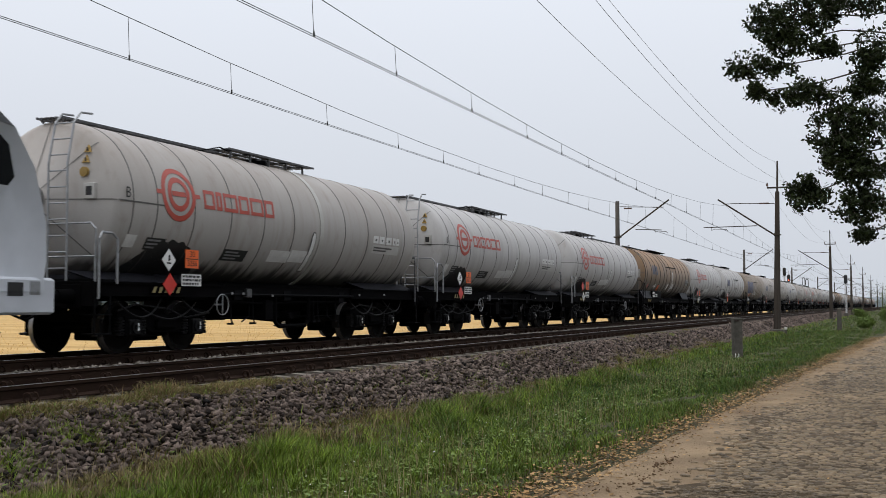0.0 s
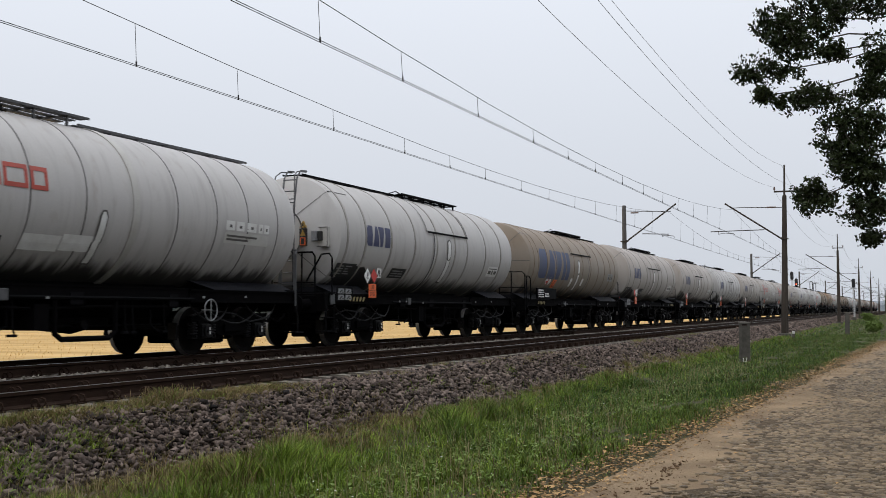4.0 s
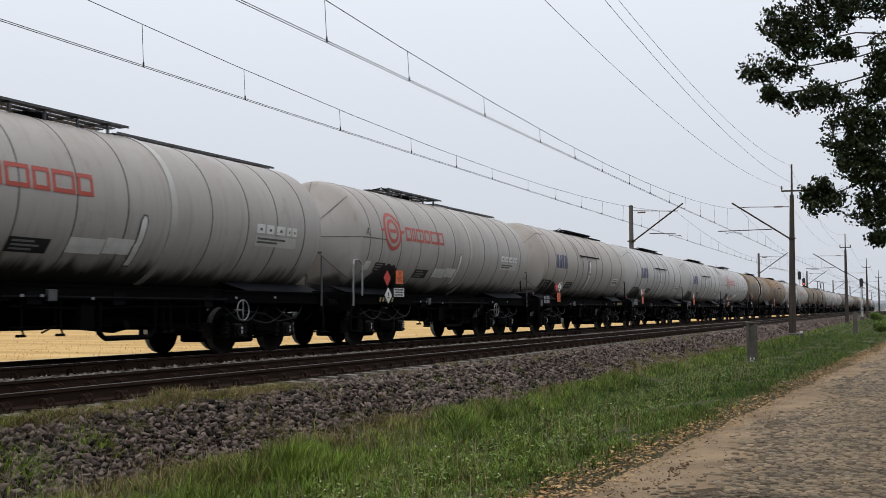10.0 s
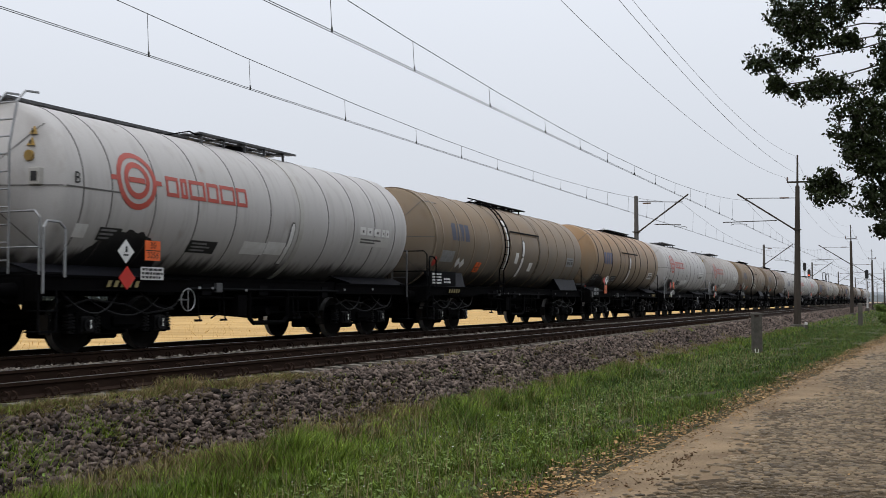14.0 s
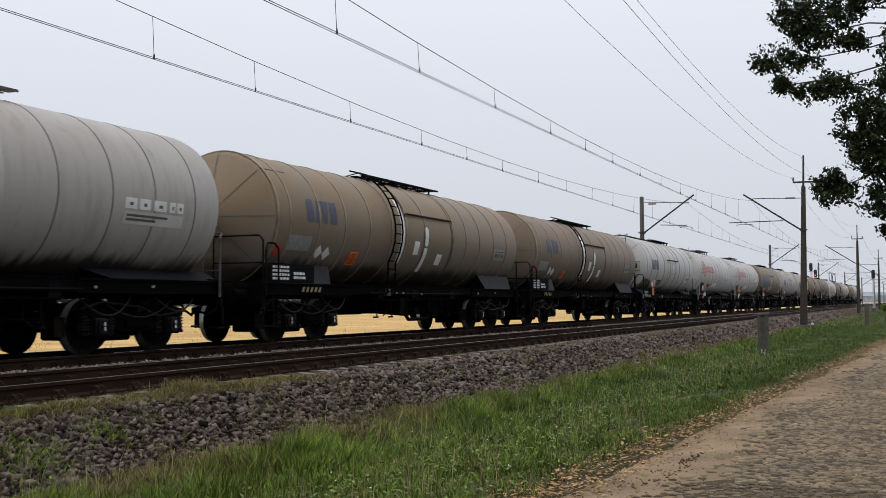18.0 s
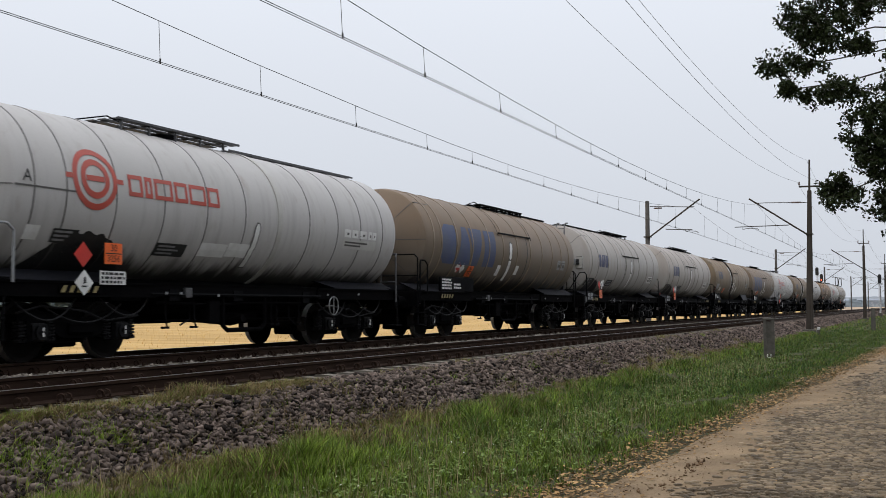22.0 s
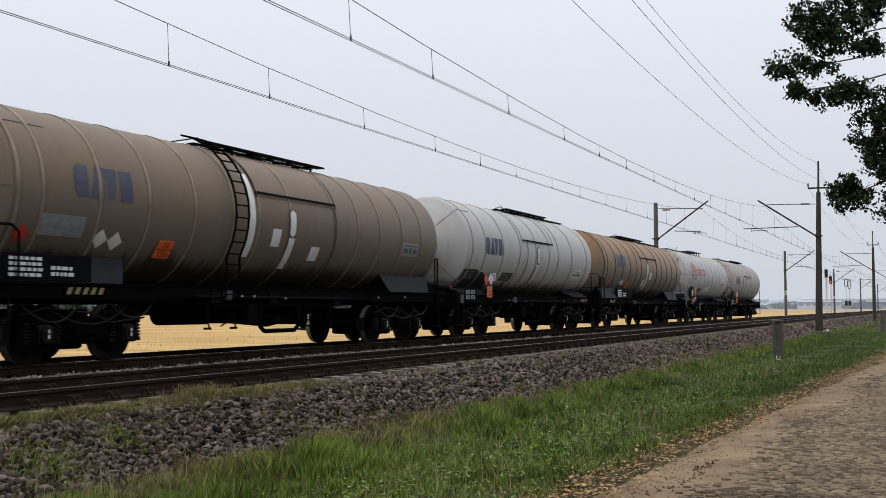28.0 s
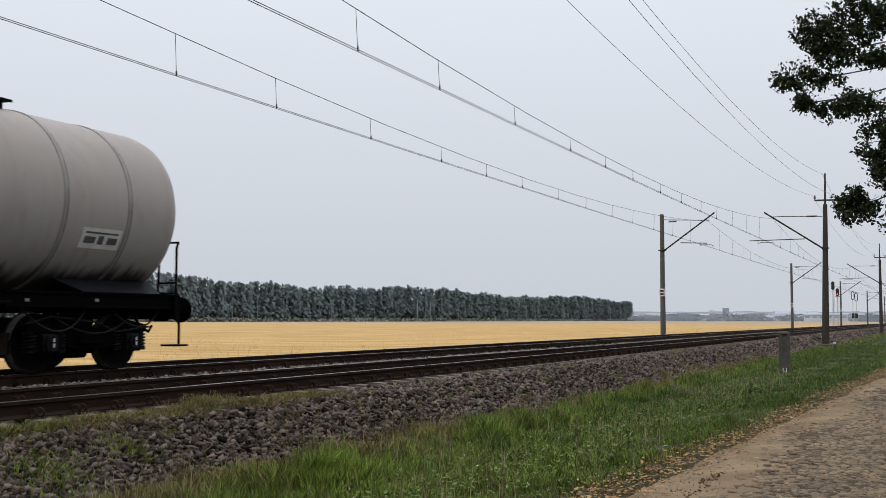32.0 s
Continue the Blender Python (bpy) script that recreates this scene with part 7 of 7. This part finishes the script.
def unseen_tree(x, y, high, seed):
    """Unseen tree added along the road, beside and behind the camera, blocking low sky."""
    r = random.Random(seed)
    root = tagged(new("tree"), "unseen broadleaf tree added along the road to block low sky", "tree", "roadside trees")
    part("trunk", limb(Geo(), softened([(0, 0, -0.2), (0.1, 0, high * 0.45), (0, 0.1, high * 0.9)], 2, 0.03, r), 0.3, 0.06), M_BARK, root, smooth=True)
    pos = []
    for k in range(20):
        a, z0 = k * 2.4 + r.uniform(-0.3, 0.3), high * (0.14 + 0.62 * k / 20)
        reach = 3.6 * math.sin(math.pi * (0.25 + 0.6 * k / 20))
        tip = Vector((math.cos(a) * reach, math.sin(a) * reach, z0 + high * 0.16))
        part("bough", limb(Geo(), [(0, 0, z0), tip * 0.55 + Vector((0, 0, z0 * 0.45)), tip], 0.07, 0.015), M_BARK, root)
        for f in (0.45, 0.7, 0.95):
            c = np.array((tip.x * f, tip.y * f, z0 + (tip.z - z0) * f))
            pos.append(c + rng.normal(0, 0.6, (120, 3)) * (1, 1, 0.7))
    p = np.concatenate(pos)
    lv = flat_leaves("crown", p[:, 0], p[:, 1], p[:, 2], rng.uniform(0.3, 0.55, len(p)), M_LEAF, "", "", 1.0)
    lv.parent = root
    root.matrix_basis = pose(x, y, -0.9)


for k, ty in enumerate((-52, -43, -34, -25, -16.5, -8, 1, 9.5, 34, 44, 55)):
    unseen_tree(5.9 + 0.0525 * ty + (0.8 if ty > 30 else 0), ty, 10.5 + (k % 3) * 0.7, 40 + k)


def shrub(x, y, wide, high, seed):
    r = random.Random(seed)
    root = tagged(new("shrub"), "low rounded green shrub beside the road", "shrub", "roadside shrubs")
    g = Geo()
    pos = []
    for k in range(14):
        a = r.uniform(0, 6.28)
        tip = Vector((math.cos(a) * wide * r.uniform(0.3, 1), math.sin(a) * wide * r.uniform(0.3, 1), high * r.uniform(0.5, 1)))
        g.cyl((0, 0, -0.1), tip, 0.03, 0.008, 5)
        pos += [np.array(tip) + rng.normal(0, wide * 0.28, (110, 3)) * (1, 1, 0.8), np.array(tip) * 0.6 + rng.normal(0, wide * 0.28, (70, 3)) * (1, 1, 0.6)]
    part("stems", g, M_BARK, root)
    p = np.concatenate(pos)
    p[:, 2] = np.maximum(p[:, 2], 0.02)
    lv = flat_leaves("foliage", p[:, 0], p[:, 1], p[:, 2], rng.uniform(0.10, 0.2, len(p)), M_HERB, "", "", 1.0)
    lv.parent = root
    root.matrix_basis = pose(x, y, -0.85)


for sx, sy, sw, sh, sd in ((-1.2, 84, 0.5, 0.7, 1), (0.9, 112, 0.9, 1.2, 2), (-2.6, 150, 0.8, 1.0, 3), (2.8, 160, 2.6, 4.2, 4), (4.5, 210, 4.0, 6.0, 5), (1.5, 260, 3.6, 5.0, 6), (9, 300, 6, 9, 7)):
    shrub(sx, sy, sw, sh, sd)


# ================= distance =================
def far_woods():
    """The edge of a wood that runs beside the field, pines with pale stems below."""
    cv, cf, tv, tf = [], [], [], []
    quad = np.array([(-1, 0, -0.7), (1, 0, -0.7), (0.7, 0, 0.8), (-0.7, 0, 0.8)], float)
    tuft = np.array([(0.6, -1, -0.7), (0.6, 0.9, -0.8), (-0.5, 0.7, 0.6), (-0.6, -0.6, 0.8)], float)    # sprays face the field
    for yy in np.arange(120, 1130, 2.6):
        for rowx in range(2):
            x = -336 + (yy - 450) * 0.058 - rowx * 6 + rng.normal(0, 1.6)
            y = yy + rng.normal(0, 1.6)
            h = 20.3 + 1.5 * math.sin(yy * 0.021) + 0.8 * math.sin(yy * 0.09 + 1) + rng.normal(0, 0.8)
            low = 0.03 + 0.16 * rng.random() * (rowx == 0)
            m = 110
            t = rng.random(m) ** 0.8
            z = h * (low + (1 - low) * t)
            spread = (1 - t * 0.72) * 2.8 + 0.2
            c = np.stack([x + rng.normal(0, 0.6, m) * spread, y + rng.normal(0, 0.6, m) * spread, z], 1)
            s = rng.uniform(0.45, 1.15, m)
            v = np.einsum("nij,kj->nki", lying(m, 0.45, 0.0), tuft) * s[:, None, None] + c[:, None, :]
            cv.append(v.reshape(-1, 3))
            for k in range(1 if rowx == 0 and rng.random() < 0.14 + 0.2 * math.sin(yy * 0.03) else 0):
                tx, w = x + 2 + rng.normal(0, 1.0), rng.uniform(0.09, 0.17)
                ty = y + rng.normal(0, 1.5)
                tv.append(np.array([(tx - w, ty - w, -0.9), (tx + w, ty + w, -0.9), (tx + w, ty + w, h * 0.62), (tx - w, ty - w, h * 0.62)]))
    v = np.concatenate(cv)
    woods = thing("far_wood", bulk("far_wood", v, np.arange(len(v)).reshape(-1, 4), [M_WOODS]), M_WOODS, "haze-tinted grey-green pine wood along the far side of the field", "wood", kind="stuff")
    under = Geo()
    ys = np.arange(110, 1136, 9.0)
    pts = [(-346 + (q - 450) * 0.058, q, 15.5 + rng.normal(0, 1.8)) for q in ys]
    m = 5000                                        # low bushes along the wood's foot
    q = rng.uniform(120, 1130, m)
    c = np.stack([-329 + (q - 450) * 0.058 + rng.normal(0, 1.2, m), q, -0.9 + 2.2 * rng.random(m) ** 1.5], 1)
    bush = np.einsum("nij,kj->nki", turn_matrices(m), quad) * 0.7 + c[:, None, :]
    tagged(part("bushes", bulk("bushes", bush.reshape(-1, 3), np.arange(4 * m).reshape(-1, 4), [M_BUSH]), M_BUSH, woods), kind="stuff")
    for a, b in zip(pts, pts[1:]):
        under.add([(a[0], a[1], -1), (b[0], b[1], -1), b, a], [(0, 1, 2, 3)])
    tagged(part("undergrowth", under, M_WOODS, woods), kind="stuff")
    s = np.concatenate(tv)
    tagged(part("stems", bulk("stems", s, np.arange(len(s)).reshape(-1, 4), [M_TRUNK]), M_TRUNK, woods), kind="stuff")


far_woods()


def bearing(deg, d):
    return -math.sin(radians(deg)) * d, math.cos(radians(deg)) * d


def hall(deg, d, wide, high, deep, mat, name, label, roof=0.0, bands=0):
    root = tagged(new(name), label, "building", "buildings of the far town")
    part("wall", Geo().box(-wide / 2, wide / 2, -deep / 2, deep / 2, -2, high), mat, root)
    if roof:
        part("roof", Geo().add([(-wide / 2 - 1, -deep / 2 - 1, high), (wide / 2 + 1, -deep / 2 - 1, high), (wide / 2 + 1, deep / 2 + 1, high), (-wide / 2 - 1, deep / 2 + 1, high), (-wide / 2 - 1, 0, high + roof), (wide / 2 + 1, 0, high + roof)],
                               [(0, 1, 5, 4), (2, 3, 4, 5), (1, 2, 5), (3, 0, 4), (3, 2, 1, 0)]), M_ROOF, root)
    for k in range(bands):
        x = -wide / 2 + wide * (k + 0.5) / bands
        part("window", Geo().box(x - wide / bands * 0.3, x + wide / bands * 0.3, -deep / 2 - 0.3, -deep / 2 + 0.2, high * 0.45, high * 0.75), M_ROOF, root)
    x, y = bearing(deg, d)
    root.matrix_basis = pose(x, y, 0, 0, 0, deg)


for deg, d, w, h, dp, mat, name, label, rf, bands in (
        (13.4, 1350, 52, 4, 20, M_HALL, "warehouse", "long low white warehouse in haze", 2, 6), (11.7, 1350, 46, 4.5, 20, M_HALL, "warehouse", "long low pale warehouse", 1.5, 5),
        (10.3, 1500, 22, 8, 20, M_HALL, "factory_hall", "pale grey factory hall with a flat roof", 0, 4), (9.9, 1520, 9, 17, 12, M_ROOF, "factory_tower", "grey stepped tower of a factory", 0, 2),
        (10.6, 1510, 6, 14, 8, M_HALL, "factory_tower", "slim pale tower of a factory", 0, 2), (9.0, 1350, 20, 7, 16, M_HALL, "warehouse", "small white gabled storage hall", 3, 3),
        (8.1, 1400, 34, 5, 18, M_ROOF, "warehouse", "low shed with a grey roof", 2, 4), (7.1, 1450, 16, 8, 14, M_HALL, "town_house", "pale town house with a grey roof", 4, 3),
        (5.0, 1100, 40, 6, 20, M_HALL, "warehouse", "broad white warehouse front beside the line", 1.5, 6), (2.6, 1200, 36, 6, 20, M_HALL, "warehouse", "white hall with a grey roof", 2, 5),
        (6.2, 1500, 14, 9, 14, M_ROOF, "town_house", "grey far-off town house", 4, 2), (12.6, 1600, 30, 8, 16, M_ROOF, "town_house", "row of grey town houses", 4, 5)):
    hall(deg, d, w, h, dp, mat, name, label, rf, bands)
r_town = random.Random(77)
for k in range(22):
    pale = r_town.random() < 0.6
    hall(13.9 - 0.43 * k + r_town.uniform(-0.15, 0.15), r_town.uniform(1180, 1650), r_town.uniform(8, 26), r_town.uniform(3, 8), 12, M_HALL if pale else M_ROOF, "town_house",
         "small pale house in the far haze" if pale else "small grey house in the far haze", r_town.uniform(1, 3.5), 2)


def town_trees():
    """Clumps of trees between the houses of the far town."""
    quad = np.array([(-1, 0, -0.8), (1, 0, -0.8), (0.8, 0, 0.8), (-0.8, 0, 0.8)], float)
    out = []
    for k in range(70):
        deg, d = rng.uniform(-2, 14.5), rng.uniform(1120, 1300)
        x, y = bearing(deg, d)
        wide, high, m = rng.uniform(3, 12), rng.uniform(3.5, 8.5), 150
        c = np.stack([x + rng.normal(0, wide * 0.5, m), y + rng.normal(0, 2, m), high * rng.random(m) ** 0.8 - 1], 1)
        out.append((np.einsum("nij,kj->nki", lying(m, 0.18, 0.0), quad) * rng.uniform(0.5, 0.95, m)[:, None, None] + c[:, None, :]).reshape(-1, 3))
    v = np.concatenate(out)
    return thing("town_trees", bulk("town_trees", v, np.arange(len(v)).reshape(-1, 4), [M_TOWNT]), M_TOWNT, "haze-tinted blue-green trees among the far houses", "trees", kind="stuff")


town_trees()
chim = tagged(new("chimney"), "slim dark factory chimney in the far town", "chimney")
part("shaft", Geo().cyl((0, 0, -2), (0, 0, 24), 1.6, 1.1, 12), M_ROOF, chim)
chim.matrix_basis = pose(*bearing(6.6, 1500), 0)


def misty_woods():
    """Low tree belts on the horizon."""
    g = Geo()
    for d, h0, a0, a1 in ((2300, 21, 60, -40), (1750, 10, 16, -30)):
        r = random.Random(d)
        degs = np.arange(a0, a1, -0.22)
        last = None
        for q in degs:
            h = h0 * (0.85 + 0.03 * math.sin(q * 0.9) + 0.02 * math.sin(q * 3.7)) + r.uniform(-0.6, 0.6)
            x, y = bearing(q, d)
            cur = ((x, y, -3), (x, y, h))
            if last:
                g.add([last[0], cur[0], cur[1], last[1]], [(0, 1, 2, 3)])
            last = cur
    return thing("far_tree_belt", g, M_MISTY, "haze-tinted blue-grey tree belts on the horizon", "wood", kind="stuff")


misty_woods()

motions()
